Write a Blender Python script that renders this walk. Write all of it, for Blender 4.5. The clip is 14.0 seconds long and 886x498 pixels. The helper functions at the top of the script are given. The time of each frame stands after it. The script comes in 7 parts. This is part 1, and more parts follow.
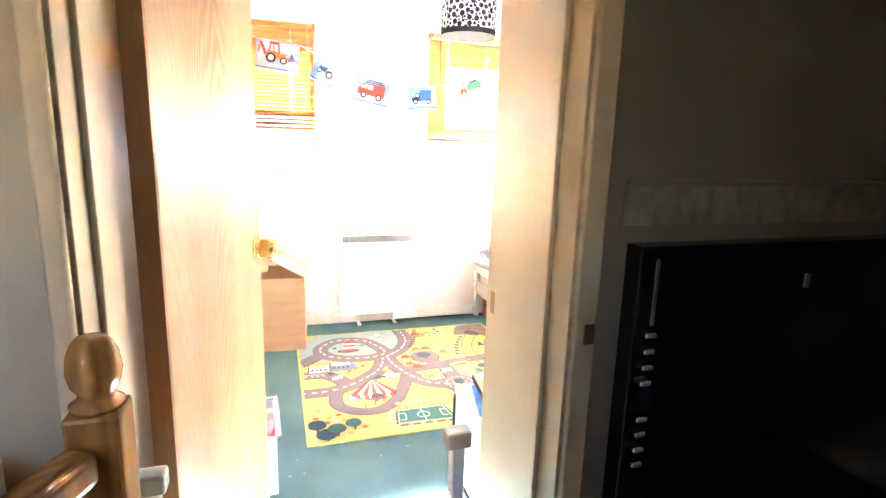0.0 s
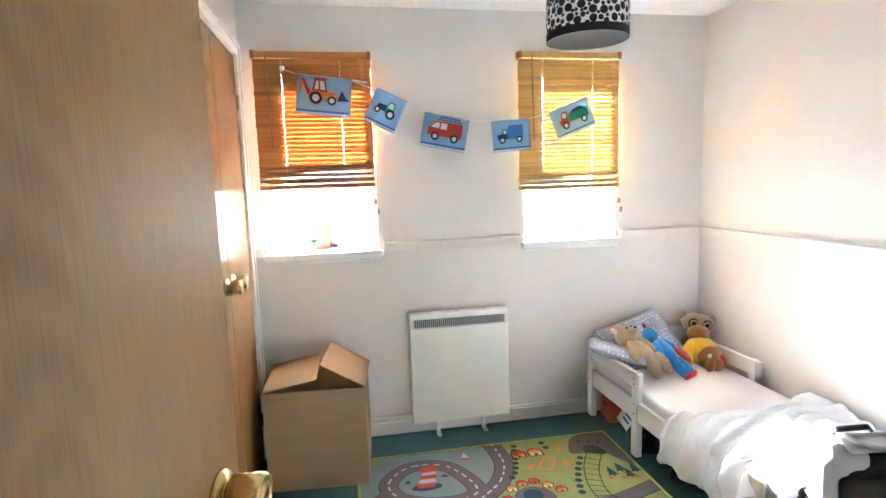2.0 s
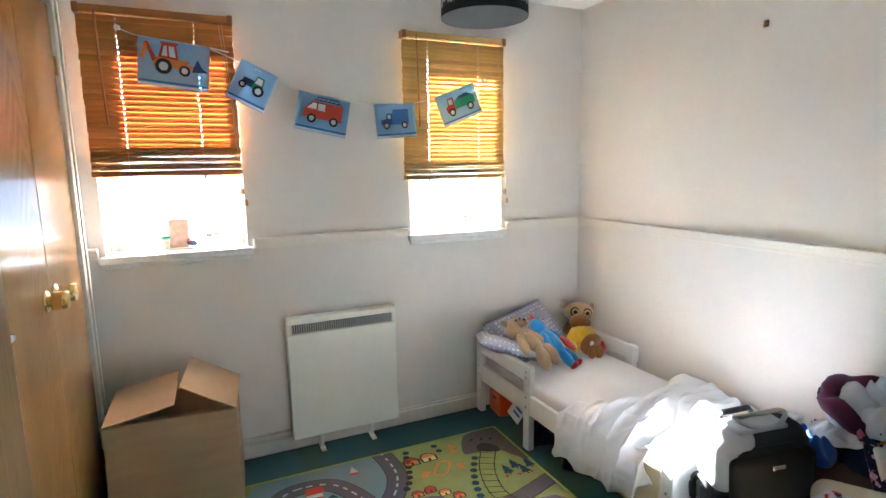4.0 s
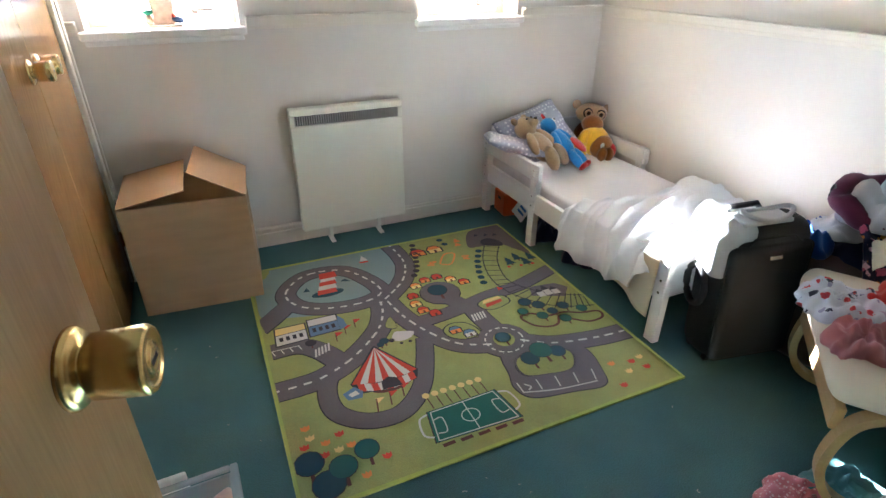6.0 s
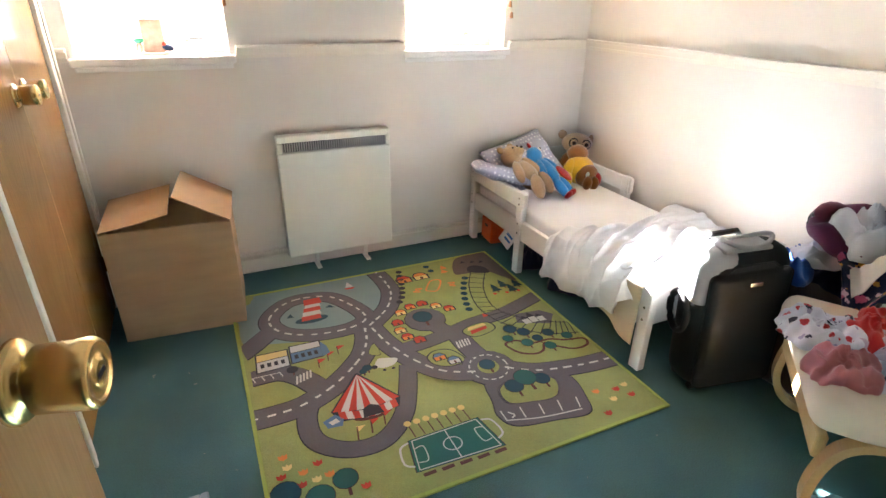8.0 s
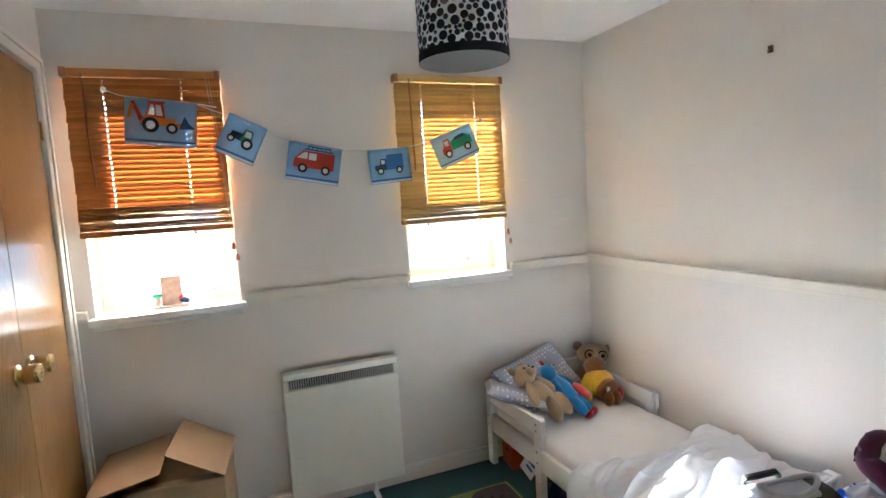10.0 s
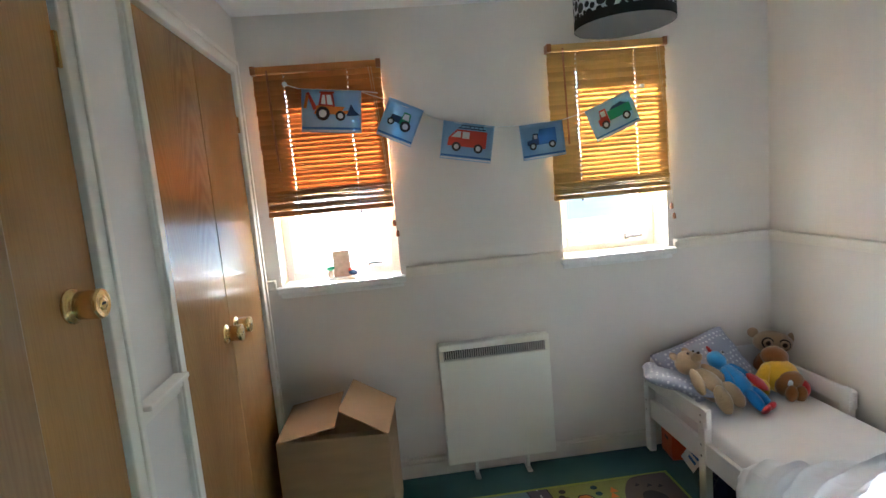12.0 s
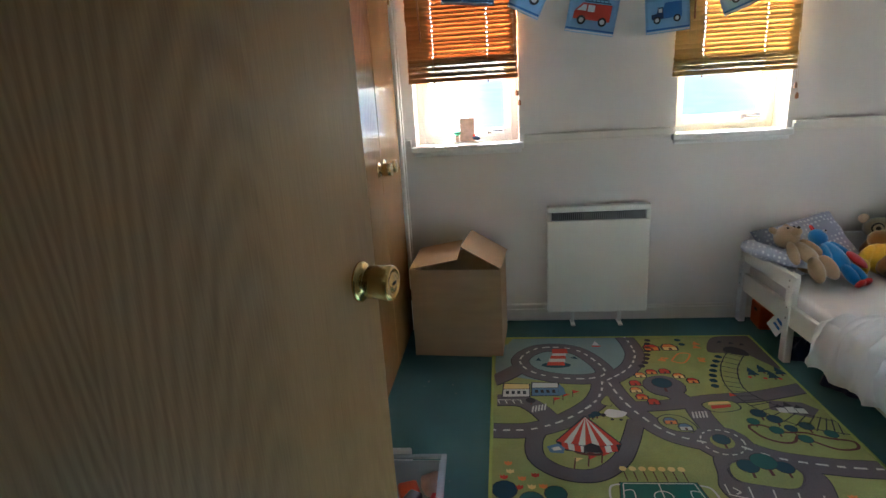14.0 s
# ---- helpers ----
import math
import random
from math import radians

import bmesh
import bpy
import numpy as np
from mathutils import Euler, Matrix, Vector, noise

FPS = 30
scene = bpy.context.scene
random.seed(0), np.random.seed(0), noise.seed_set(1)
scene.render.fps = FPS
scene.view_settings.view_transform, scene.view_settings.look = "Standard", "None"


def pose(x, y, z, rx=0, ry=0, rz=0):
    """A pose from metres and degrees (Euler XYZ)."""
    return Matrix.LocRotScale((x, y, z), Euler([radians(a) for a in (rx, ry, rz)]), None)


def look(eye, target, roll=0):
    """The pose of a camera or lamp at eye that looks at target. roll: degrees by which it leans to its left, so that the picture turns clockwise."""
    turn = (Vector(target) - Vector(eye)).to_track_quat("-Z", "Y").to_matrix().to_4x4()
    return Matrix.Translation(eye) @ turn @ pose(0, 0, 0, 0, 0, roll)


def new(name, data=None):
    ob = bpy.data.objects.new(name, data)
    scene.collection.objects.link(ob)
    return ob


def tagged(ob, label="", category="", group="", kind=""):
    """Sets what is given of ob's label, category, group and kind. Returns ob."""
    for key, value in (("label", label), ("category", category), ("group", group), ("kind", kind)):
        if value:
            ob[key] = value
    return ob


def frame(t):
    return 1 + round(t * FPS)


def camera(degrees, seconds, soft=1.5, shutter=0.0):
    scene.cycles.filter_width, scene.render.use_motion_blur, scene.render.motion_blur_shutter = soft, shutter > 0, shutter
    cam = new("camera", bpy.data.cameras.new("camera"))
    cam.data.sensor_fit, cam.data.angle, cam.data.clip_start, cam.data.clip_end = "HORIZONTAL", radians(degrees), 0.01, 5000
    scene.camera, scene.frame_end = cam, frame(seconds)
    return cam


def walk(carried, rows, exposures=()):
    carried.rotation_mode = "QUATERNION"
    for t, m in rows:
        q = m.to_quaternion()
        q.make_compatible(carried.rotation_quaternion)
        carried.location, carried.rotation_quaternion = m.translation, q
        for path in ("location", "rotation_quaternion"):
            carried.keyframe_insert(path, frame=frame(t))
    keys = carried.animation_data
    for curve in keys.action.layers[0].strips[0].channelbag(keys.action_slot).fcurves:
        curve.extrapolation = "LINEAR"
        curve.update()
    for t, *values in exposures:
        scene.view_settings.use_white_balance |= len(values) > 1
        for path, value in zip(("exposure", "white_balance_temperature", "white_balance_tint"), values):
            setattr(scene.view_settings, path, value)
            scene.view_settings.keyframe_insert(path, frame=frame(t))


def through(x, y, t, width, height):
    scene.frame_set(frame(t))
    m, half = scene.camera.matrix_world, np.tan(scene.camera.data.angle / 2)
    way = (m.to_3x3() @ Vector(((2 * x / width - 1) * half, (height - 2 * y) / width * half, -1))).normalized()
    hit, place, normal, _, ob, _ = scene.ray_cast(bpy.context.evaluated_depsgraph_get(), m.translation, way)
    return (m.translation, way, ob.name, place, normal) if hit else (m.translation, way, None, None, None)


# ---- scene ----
cam = camera(79.6, 14.0)
PATH = [
    (0, (0.008, 0.056, 1.325), (0.612, 1.921, 0.928), 1.8),
    (0.5, (0.004, 0.331, 1.355), (0.389, 2.256, 0.975), 0.5),
    (1, (0.065, 0.585, 1.36), (0.406, 2.53, 1.042), 0.6),
    (1.5, (0.116, 0.804, 1.363), (0.443, 2.756, 1.07), -0.7),
    (2, (0.129, 1.002, 1.393), (0.487, 2.952, 1.134), -1.8),
    (4.5, (0.107, 1.23, 1.385), (1.063, 2.959, 1.078), -0.3),
    (5, (0.123, 1.233, 1.392), (1.162, 2.912, 1.074), 0.1),
    (5.5, (0.121, 1.243, 1.34), (1.076, 2.91, 0.784), 0.7),
    (6, (0.085, 1.268, 1.283), (0.812, 2.868, 0.329), 0.3),
    (6.5, (0.067, 1.273, 1.219), (0.696, 2.648, -0.09), 1.4),
    (7, (0.069, 1.25, 1.198), (0.674, 2.581, -0.167), 1.8),
    (7.5, (0.072, 1.252, 1.239), (0.738, 2.707, 0.04), 2.2),
    (8, (0.111, 1.249, 1.272), (0.883, 2.883, 0.417), 1.0),
    (10.5, (0.297, 1.296, 1.47), (0.959, 3.176, 1.312), -3.6),
    (11, (0.306, 1.316, 1.473), (0.515, 3.299, 1.32), -4.3),
    (11.5, (0.302, 1.322, 1.476), (0.466, 3.308, 1.303), -3.1),
    (12, (0.274, 1.279, 1.459), (0.459, 3.255, 1.211), -5.1),
    (12.5, (0.206, 1.12, 1.438), (0.489, 3.079, 1.151), -4.3),
    (13, (0.161, 0.986, 1.393), (0.489, 2.936, 1.094), -5.4),
    (13.5, (0.182, 0.905, 1.331), (0.314, 2.865, 0.953), -9.0),
    (14, (0.184, 0.874, 1.278), (-0.033, 2.788, 0.739), -3.5),
]
EXPOSURES = [(0, 9.0, 6400, 30), (0.5, 7.95, 6100, 22), (1.0, 7.45, 5700, 17), (1.5, 7.1, 5650, 13), (2.0, 6.75, 5600, 11), (3.0, 6.4, 5550, 9), (4.5, 6.0, 5500, 7), (5.5, 6.0, 5500, 7), (6.5, 6.4, 5550, 10), (7.1, 6.6, 5600, 11), (7.5, 6.6, 6000, 13), (8.2, 6.35, 6100, 13), (10.5, 5.6, 5500, 7), (12.0, 5.35, 5450, 6), (13.0, 5.0, 5350, 4), (14.0, 5.1, 5400, 6)]
walk(cam, [(t, look(eye, target, roll)) for t, eye, target, roll in PATH], EXPOSURES)

# ---- world and sun ----
world = bpy.data.worlds.new("sky")
scene.world = world
world.use_nodes = True
wn = world.node_tree.nodes
sky = wn.new("ShaderNodeTexSky")
sky.sky_type = "NISHITA"
sky.sun_disc = False
sky.dust_density, sky.air_density = 0.15, 1.0
SUN_FROM = Vector((-0.172, 1.0, 0.515)).normalized()
sky.sun_elevation = math.asin(SUN_FROM.z)
sky.sun_rotation = math.atan2(SUN_FROM.x, SUN_FROM.y)
world.node_tree.links.new(sky.outputs[0], wn["Background"].inputs[0])
wn["Background"].inputs[1].default_value = 0.05
sun = new("sun", bpy.data.lights.new("sun", "SUN"))
sun.data.energy, sun.data.angle, sun.data.color = 5.0, radians(0.5), (1.0, 0.94, 0.87)
sun.matrix_world = look((0, 0, 6), Vector((0, 0, 6)) - SUN_FROM)
tagged(sun, "low warm sun shining in through the windows", "sun")


# ---- materials ----
def mat(name, color, rough=0.6, metal=0.0, vary=0.06, scale=6.0, fine=0.0, bump=0.0, bump_scale=120.0,
        spec=0.5, stretch=(1, 1, 1), dark=None, each=0.0, sheen=0.0, through=0.0):
    """A surface with tone variation at two scales, fine relief, and a tone of its own for each object."""
    m = bpy.data.materials.new(name)
    m.use_nodes = True
    nt = m.node_tree
    n, l = nt.nodes, nt.links
    b = n["Principled BSDF"]
    b.inputs["Roughness"].default_value = rough
    b.inputs["Metallic"].default_value = metal
    b.inputs["Specular IOR Level"].default_value = spec
    if sheen:
        b.inputs["Sheen Weight"].default_value = sheen
    co = n.new("ShaderNodeTexCoord")
    mp = n.new("ShaderNodeMapping")
    mp.inputs["Scale"].default_value = stretch
    l.new(co.outputs["Object"], mp.inputs["Vector"])
    n1 = n.new("ShaderNodeTexNoise")
    n1.inputs["Scale"].default_value, n1.inputs["Detail"].default_value = scale, 5
    n2 = n.new("ShaderNodeTexNoise")
    n2.inputs["Scale"].default_value, n2.inputs["Detail"].default_value = bump_scale, 3
    for q in (n1, n2):
        l.new(mp.outputs[0], q.inputs["Vector"])
    ramp = n.new("ShaderNodeMapRange")
    ramp.inputs["From Min"].default_value, ramp.inputs["From Max"].default_value = 0.3, 0.7
    l.new(n1.outputs[0], ramp.inputs["Value"])
    mix = n.new("ShaderNodeMix")
    mix.data_type = "RGBA"
    c = Vector(color)
    mix.inputs["A"].default_value = (*(dark if dark else c * (1 - vary)), 1)
    mix.inputs["B"].default_value = (*(c * (1 + vary * 0.6)), 1)
    l.new(ramp.outputs[0], mix.inputs["Factor"])
    out = mix.outputs["Result"]
    if fine:
        m2 = n.new("ShaderNodeMix")
        m2.data_type, m2.blend_type = "RGBA", "MULTIPLY"
        m2.inputs["Factor"].default_value = fine
        r2 = n.new("ShaderNodeMapRange")
        r2.inputs["From Min"].default_value, r2.inputs["From Max"].default_value = 0.35, 0.65
        r2.inputs["To Min"].default_value = 0.4
        r2.inputs["To Max"].default_value = 1.25
        l.new(n2.outputs[0], r2.inputs["Value"])
        l.new(out, m2.inputs["A"])
        l.new(r2.outputs[0], m2.inputs["B"])
        out = m2.outputs["Result"]
    if each:
        oi = n.new("ShaderNodeObjectInfo")
        r3 = n.new("ShaderNodeMapRange")
        r3.inputs["To Min"].default_value, r3.inputs["To Max"].default_value = 1 - each, 1 + each
        l.new(oi.outputs["Random"], r3.inputs["Value"])
        m3 = n.new("ShaderNodeMix")
        m3.data_type, m3.blend_type = "RGBA", "MULTIPLY"
        m3.inputs["Factor"].default_value = 1.0
        l.new(out, m3.inputs["A"])
        l.new(r3.outputs[0], m3.inputs["B"])
        out = m3.outputs["Result"]
    l.new(out, b.inputs["Base Color"])
    if bump:
        bp = n.new("ShaderNodeBump")
        bp.inputs["Strength"].default_value, bp.inputs["Distance"].default_value = bump, 0.002
        l.new(n2.outputs[0], bp.inputs["Height"])
        l.new(bp.outputs[0], b.inputs["Normal"])
    if through:
        tr = n.new("ShaderNodeBsdfTranslucent")
        l.new(out, tr.inputs["Color"])
        ms = n.new("ShaderNodeMixShader")
        ms.inputs[0].default_value = through
        l.new(b.outputs[0], ms.inputs[1])
        l.new(tr.outputs[0], ms.inputs[2])
        l.new(ms.outputs[0], n["Material Output"].inputs["Surface"])
    return m


def wood(name, light, dark, rough=0.35, axis=2, scale=9.0, bump=0.15, spec=0.5):
    """Flat-sawn veneer: cathedral grain that runs along one axis, and fine pores."""
    m = bpy.data.materials.new(name)
    m.use_nodes = True
    n, l = m.node_tree.nodes, m.node_tree.links
    b = n["Principled BSDF"]
    b.inputs["Specular IOR Level"].default_value = spec
    co = n.new("ShaderNodeTexCoord")
    mp = n.new("ShaderNodeMapping")
    st = [1.0, 1.0, 1.0]
    st[axis] = 0.14
    mp.inputs["Scale"].default_value = st
    l.new(co.outputs["Object"], mp.inputs["Vector"])
    big = n.new("ShaderNodeTexNoise")
    big.inputs["Scale"].default_value, big.inputs["Detail"].default_value = scale * 0.32, 1.2
    big.inputs["Distortion"].default_value = 0.25
    l.new(mp.outputs[0], big.inputs["Vector"])
    mul = n.new("ShaderNodeMath")
    mul.operation, mul.inputs[1].default_value = "MULTIPLY", 130.0
    l.new(big.outputs[0], mul.inputs[0])
    sn = n.new("ShaderNodeMath")
    sn.operation = "SINE"
    l.new(mul.outputs[0], sn.inputs[0])
    r1 = n.new("ShaderNodeMapRange")
    r1.inputs["From Min"].default_value, r1.inputs["From Max"].default_value = -1, 1
    l.new(sn.outputs[0], r1.inputs["Value"])
    pores = n.new("ShaderNodeTexNoise")
    pores.inputs["Scale"].default_value, pores.inputs["Detail"].default_value = 180.0, 3.0
    l.new(mp.outputs[0], pores.inputs["Vector"])
    tone = n.new("ShaderNodeTexNoise")
    tone.inputs["Scale"].default_value = 3.0
    l.new(co.outputs["Object"], tone.inputs["Vector"])
    add = n.new("ShaderNodeMath")
    add.operation = "MULTIPLY_ADD"
    add.inputs[1].default_value = 0.42
    soft = n.new("ShaderNodeMath")
    soft.operation, soft.inputs[1].default_value = "MULTIPLY", 0.5
    l.new(pores.outputs[0], soft.inputs[0])
    l.new(r1.outputs[0], add.inputs[0])
    l.new(soft.outputs[0], add.inputs[2])
    add2 = n.new("ShaderNodeMath")
    add2.operation, add2.inputs[1].default_value = "MULTIPLY_ADD", 0.35
    l.new(tone.outputs[0], add2.inputs[0])
    l.new(add.outputs[0], add2.inputs[2])
    r2 = n.new("ShaderNodeMapRange")
    r2.inputs["From Min"].default_value, r2.inputs["From Max"].default_value = 0.28, 1.0
    l.new(add2.outputs[0], r2.inputs["Value"])
    mix = n.new("ShaderNodeMix")
    mix.data_type = "RGBA"
    mix.inputs["A"].default_value, mix.inputs["B"].default_value = (*light, 1), (*dark, 1)
    l.new(r2.outputs[0], mix.inputs["Factor"])
    l.new(mix.outputs["Result"], b.inputs["Base Color"])
    rr = n.new("ShaderNodeMapRange")
    rr.inputs["To Min"].default_value, rr.inputs["To Max"].default_value = rough * 0.8, rough * 1.35
    l.new(r2.outputs[0], rr.inputs["Value"])
    l.new(rr.outputs[0], b.inputs["Roughness"])
    bp = n.new("ShaderNodeBump")
    bp.inputs["Strength"].default_value, bp.inputs["Distance"].default_value = bump, 0.001
    l.new(add.outputs[0], bp.inputs["Height"])
    l.new(bp.outputs[0], b.inputs["Normal"])
    return m


def veneer(name, light, dark, rough=0.35, spec=0.5):
    """Crown-cut veneer across y and up z: nested arches that wander, plain straight grain between them, and short dark pores."""
    m = bpy.data.materials.new(name)
    m.use_nodes = True
    n, l = m.node_tree.nodes, m.node_tree.links
    b = n["Principled BSDF"]
    b.inputs["Specular IOR Level"].default_value = spec

    def node(kind, **values):
        q = n.new(kind)
        for k, val in values.items():
            q.inputs[k.replace("_", " ")].default_value = val
        return q

    def calc(op, a, c, d=None):
        q = n.new("ShaderNodeMath")
        q.operation = op
        for k, val in enumerate((a, c, d)):
            if val is None:
                continue
            if isinstance(val, (int, float)):
                q.inputs[k].default_value = val
            else:
                l.new(val, q.inputs[k])
        return q.outputs[0]

    co = n.new("ShaderNodeTexCoord")
    xyz = n.new("ShaderNodeSeparateXYZ")
    l.new(co.outputs["Object"], xyz.inputs[0])
    long = n.new("ShaderNodeMapping")
    long.inputs["Scale"].default_value = (1.0, 1.0, 0.10)
    l.new(co.outputs["Object"], long.inputs["Vector"])
    fibre = n.new("ShaderNodeMapping")
    fibre.inputs["Scale"].default_value = (1.0, 1.0, 0.035)
    l.new(co.outputs["Object"], fibre.inputs["Vector"])
    wander = node("ShaderNodeTexNoise", Scale=2.6, Detail=1.0)
    l.new(long.outputs[0], wander.inputs["Vector"])
    wobble = node("ShaderNodeTexNoise", Scale=14.0, Detail=2.0)
    l.new(long.outputs[0], wobble.inputs["Vector"])
    patch = node("ShaderNodeTexNoise", Scale=4.5, Detail=2.0)
    l.new(long.outputs[0], patch.inputs["Vector"])
    pores = node("ShaderNodeTexNoise", Scale=330.0, Detail=2.0)
    l.new(fibre.outputs[0], pores.inputs["Vector"])
    across = calc("ADD", xyz.outputs["Y"], calc("MULTIPLY", wander.outputs[0], 0.22))
    crown = calc("SUBTRACT", calc("PINGPONG", across, 0.30), 0.10)
    rise = calc("MULTIPLY", calc("MULTIPLY", crown, crown), 24.0)
    field = calc("ADD", calc("ADD", xyz.outputs["Z"], rise), calc("MULTIPLY", wobble.outputs[0], 0.24))
    field = calc("ADD", field, calc("MULTIPLY", wander.outputs[0], 1.1))
    wave = calc("SINE", calc("MULTIPLY", field, 62.0), 0.0)
    ring = calc("MULTIPLY_ADD", wave, 0.5, 0.5)
    soft = n.new("ShaderNodeMapRange")
    soft.inputs["From Min"].default_value, soft.inputs["From Max"].default_value = 0.42, 0.66
    soft.inputs["To Min"].default_value = 0.06
    l.new(patch.outputs[0], soft.inputs["Value"])
    grain = calc("MULTIPLY", ring, soft.outputs[0])
    shade = calc("ADD", calc("MULTIPLY", grain, 0.27), calc("MULTIPLY", patch.outputs[0], 0.50))
    shade = calc("ADD", shade, calc("MULTIPLY", pores.outputs[0], 0.50))
    fit_range = n.new("ShaderNodeMapRange")
    fit_range.inputs["From Min"].default_value, fit_range.inputs["From Max"].default_value = 0.25, 0.95
    l.new(shade, fit_range.inputs["Value"])
    mix = n.new("ShaderNodeMix")
    mix.data_type = "RGBA"
    mix.inputs["A"].default_value, mix.inputs["B"].default_value = (*light, 1), (*dark, 1)
    l.new(fit_range.outputs[0], mix.inputs["Factor"])
    l.new(mix.outputs["Result"], b.inputs["Base Color"])
    rr = n.new("ShaderNodeMapRange")
    rr.inputs["To Min"].default_value, rr.inputs["To Max"].default_value = rough * 0.85, rough * 1.3
    l.new(fit_range.outputs[0], rr.inputs["Value"])
    l.new(rr.outputs[0], b.inputs["Roughness"])
    bp = n.new("ShaderNodeBump")
    bp.inputs["Strength"].default_value, bp.inputs["Distance"].default_value = 0.12, 0.001
    l.new(shade, bp.inputs["Height"])
    l.new(bp.outputs[0], b.inputs["Normal"])
    return m


PAINT = mat("cream wall paint", (0.765, 0.718, 0.655), 0.55, vary=0.035, scale=2.5, bump=0.12, bump_scale=260)
# the hall's dimness is put into this paint: beige made dark brown
HALL_SHADED = mat("beige hall paint darkened for shade", (0.19, 0.15, 0.105), 0.6, vary=0.05, scale=2.5, bump=0.12, bump_scale=260)
CEIL_PAINT = mat("white ceiling paint", (0.86, 0.85, 0.83), 0.7, vary=0.03, scale=3, bump=0.2, bump_scale=160)
GLOSS = mat("cream gloss woodwork", (0.80, 0.75, 0.66), 0.28, vary=0.03, scale=8, bump=0.04, bump_scale=60)
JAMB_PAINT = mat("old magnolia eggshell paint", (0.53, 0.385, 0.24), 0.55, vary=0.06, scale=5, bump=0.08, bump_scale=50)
UPVC = mat("white window plastic", (0.82, 0.82, 0.80), 0.3, vary=0.02)
CARPET = mat("dark teal cord carpet", (0.080, 0.165, 0.171), 0.95, vary=0.16, scale=3.0, fine=0.55, bump=0.7, bump_scale=330, spec=0.15)
OAK = veneer("pale oak veneer", (0.425, 0.245, 0.108), (0.235, 0.114, 0.041), 0.42)
OAK_WARM = veneer("warm varnished oak veneer", (0.42, 0.235, 0.088), (0.26, 0.13, 0.043), 0.18)
LIPPING = wood("reddish hardwood lipping", (0.42, 0.17, 0.055), (0.30, 0.11, 0.035), 0.35)
PINE = wood("varnished brown pine", (0.50, 0.21, 0.055), (0.30, 0.11, 0.028), 0.16, scale=14)
BRASS = mat("satin brass", (0.80, 0.57, 0.24), 0.26, 1.0, vary=0.08, scale=30)
STEEL = mat("bright steel", (0.65, 0.65, 0.66), 0.22, 1.0, vary=0.05)
BLACK = mat("black", (0.012, 0.012, 0.013), 0.4, vary=0.1)
WHITE_WOOD = mat("white lacquered wood", (0.80, 0.79, 0.77), 0.35, vary=0.03, scale=6, bump=0.05, bump_scale=70)
CREAM_METAL = mat("cream enamelled steel", (0.87, 0.86, 0.77), 0.32, vary=0.02, scale=3)
CARD = mat("brown corrugated cardboard", (0.42, 0.275, 0.155), 0.8, vary=0.09, scale=5, fine=0.12, bump=0.2, bump_scale=200, stretch=(1, 1, 6))


# ---- helpers of this scene ----
def add_box(bm, lo, hi, bevel=0.0, seg=2, m=None):
    x0, y0, z0 = lo
    x1, y1, z1 = hi
    r = bmesh.ops.create_cube(bm, size=1.0)
    v = r["verts"]
    bmesh.ops.scale(bm, vec=(x1 - x0, y1 - y0, z1 - z0), verts=v)
    bmesh.ops.translate(bm, vec=((x0 + x1) / 2, (y0 + y1) / 2, (z0 + z1) / 2), verts=v)
    if bevel:
        e = list({ed for q in v for ed in q.link_edges})
        v = bmesh.ops.bevel(bm, geom=e, offset=bevel, segments=seg, affect="EDGES", profile=0.5)["verts"]
    if m is not None:
        bmesh.ops.transform(bm, matrix=m, verts=v)
    return v


def box_bm(lo, hi, bevel=0.0, seg=2, m=None):
    bm = bmesh.new()
    add_box(bm, lo, hi, bevel, seg, m)
    return bm


def lathe(profile, seg=32):
    """A turned body about z from (radius, height) pairs."""
    bm = bmesh.new()
    rings = []
    for r, z in profile:
        rings.append([bm.verts.new((max(r, 1e-4) * math.cos(2 * math.pi * k / seg), max(r, 1e-4) * math.sin(2 * math.pi * k / seg), z)) for k in range(seg)])
    for a, b in zip(rings, rings[1:]):
        for k in range(seg):
            bm.faces.new((a[k], a[(k + 1) % seg], b[(k + 1) % seg], b[k]))
    bm.faces.new(rings[0][::-1])
    bm.faces.new(rings[-1])
    return bm


def tube(points, r, seg=8, closed=False, flat=1.0):
    """A round (or flattened) rod along points."""
    bm = bmesh.new()
    pts = [Vector(p) for p in points]
    n = len(pts)
    rings = []
    for i, p in enumerate(pts):
        a = pts[(i - 1) % n] if closed or i else p
        b = pts[(i + 1) % n] if closed or i < n - 1 else p
        d = (b - a).normalized()
        up = Vector((0, 0, 1)) if abs(d.z) < 0.9 else Vector((1, 0, 0))
        s = d.cross(up).normalized()
        t = s.cross(d).normalized()
        rings.append([bm.verts.new(p + s * math.cos(2 * math.pi * k / seg) * r + t * math.sin(2 * math.pi * k / seg) * r * flat) for k in range(seg)])
    pairs = list(zip(rings, rings[1:])) + ([(rings[-1], rings[0])] if closed else [])
    for a, b in pairs:
        for k in range(seg):
            bm.faces.new((a[k], b[k], b[(k + 1) % seg], a[(k + 1) % seg]))
    if not closed:
        bm.faces.new(rings[0])
        bm.faces.new(rings[-1][::-1])
    bmesh.ops.recalc_face_normals(bm, faces=bm.faces)
    return bm


def mesh_ob(name, bm, material, smooth=False):
    me = bpy.data.meshes.new(name)
    bm.to_mesh(me)
    bm.free()
    for mt in (material if isinstance(material, (list, tuple)) else [material]):
        me.materials.append(mt)
    if smooth:
        for p in me.polygons:
            p.use_smooth = True
    return new(name, me)


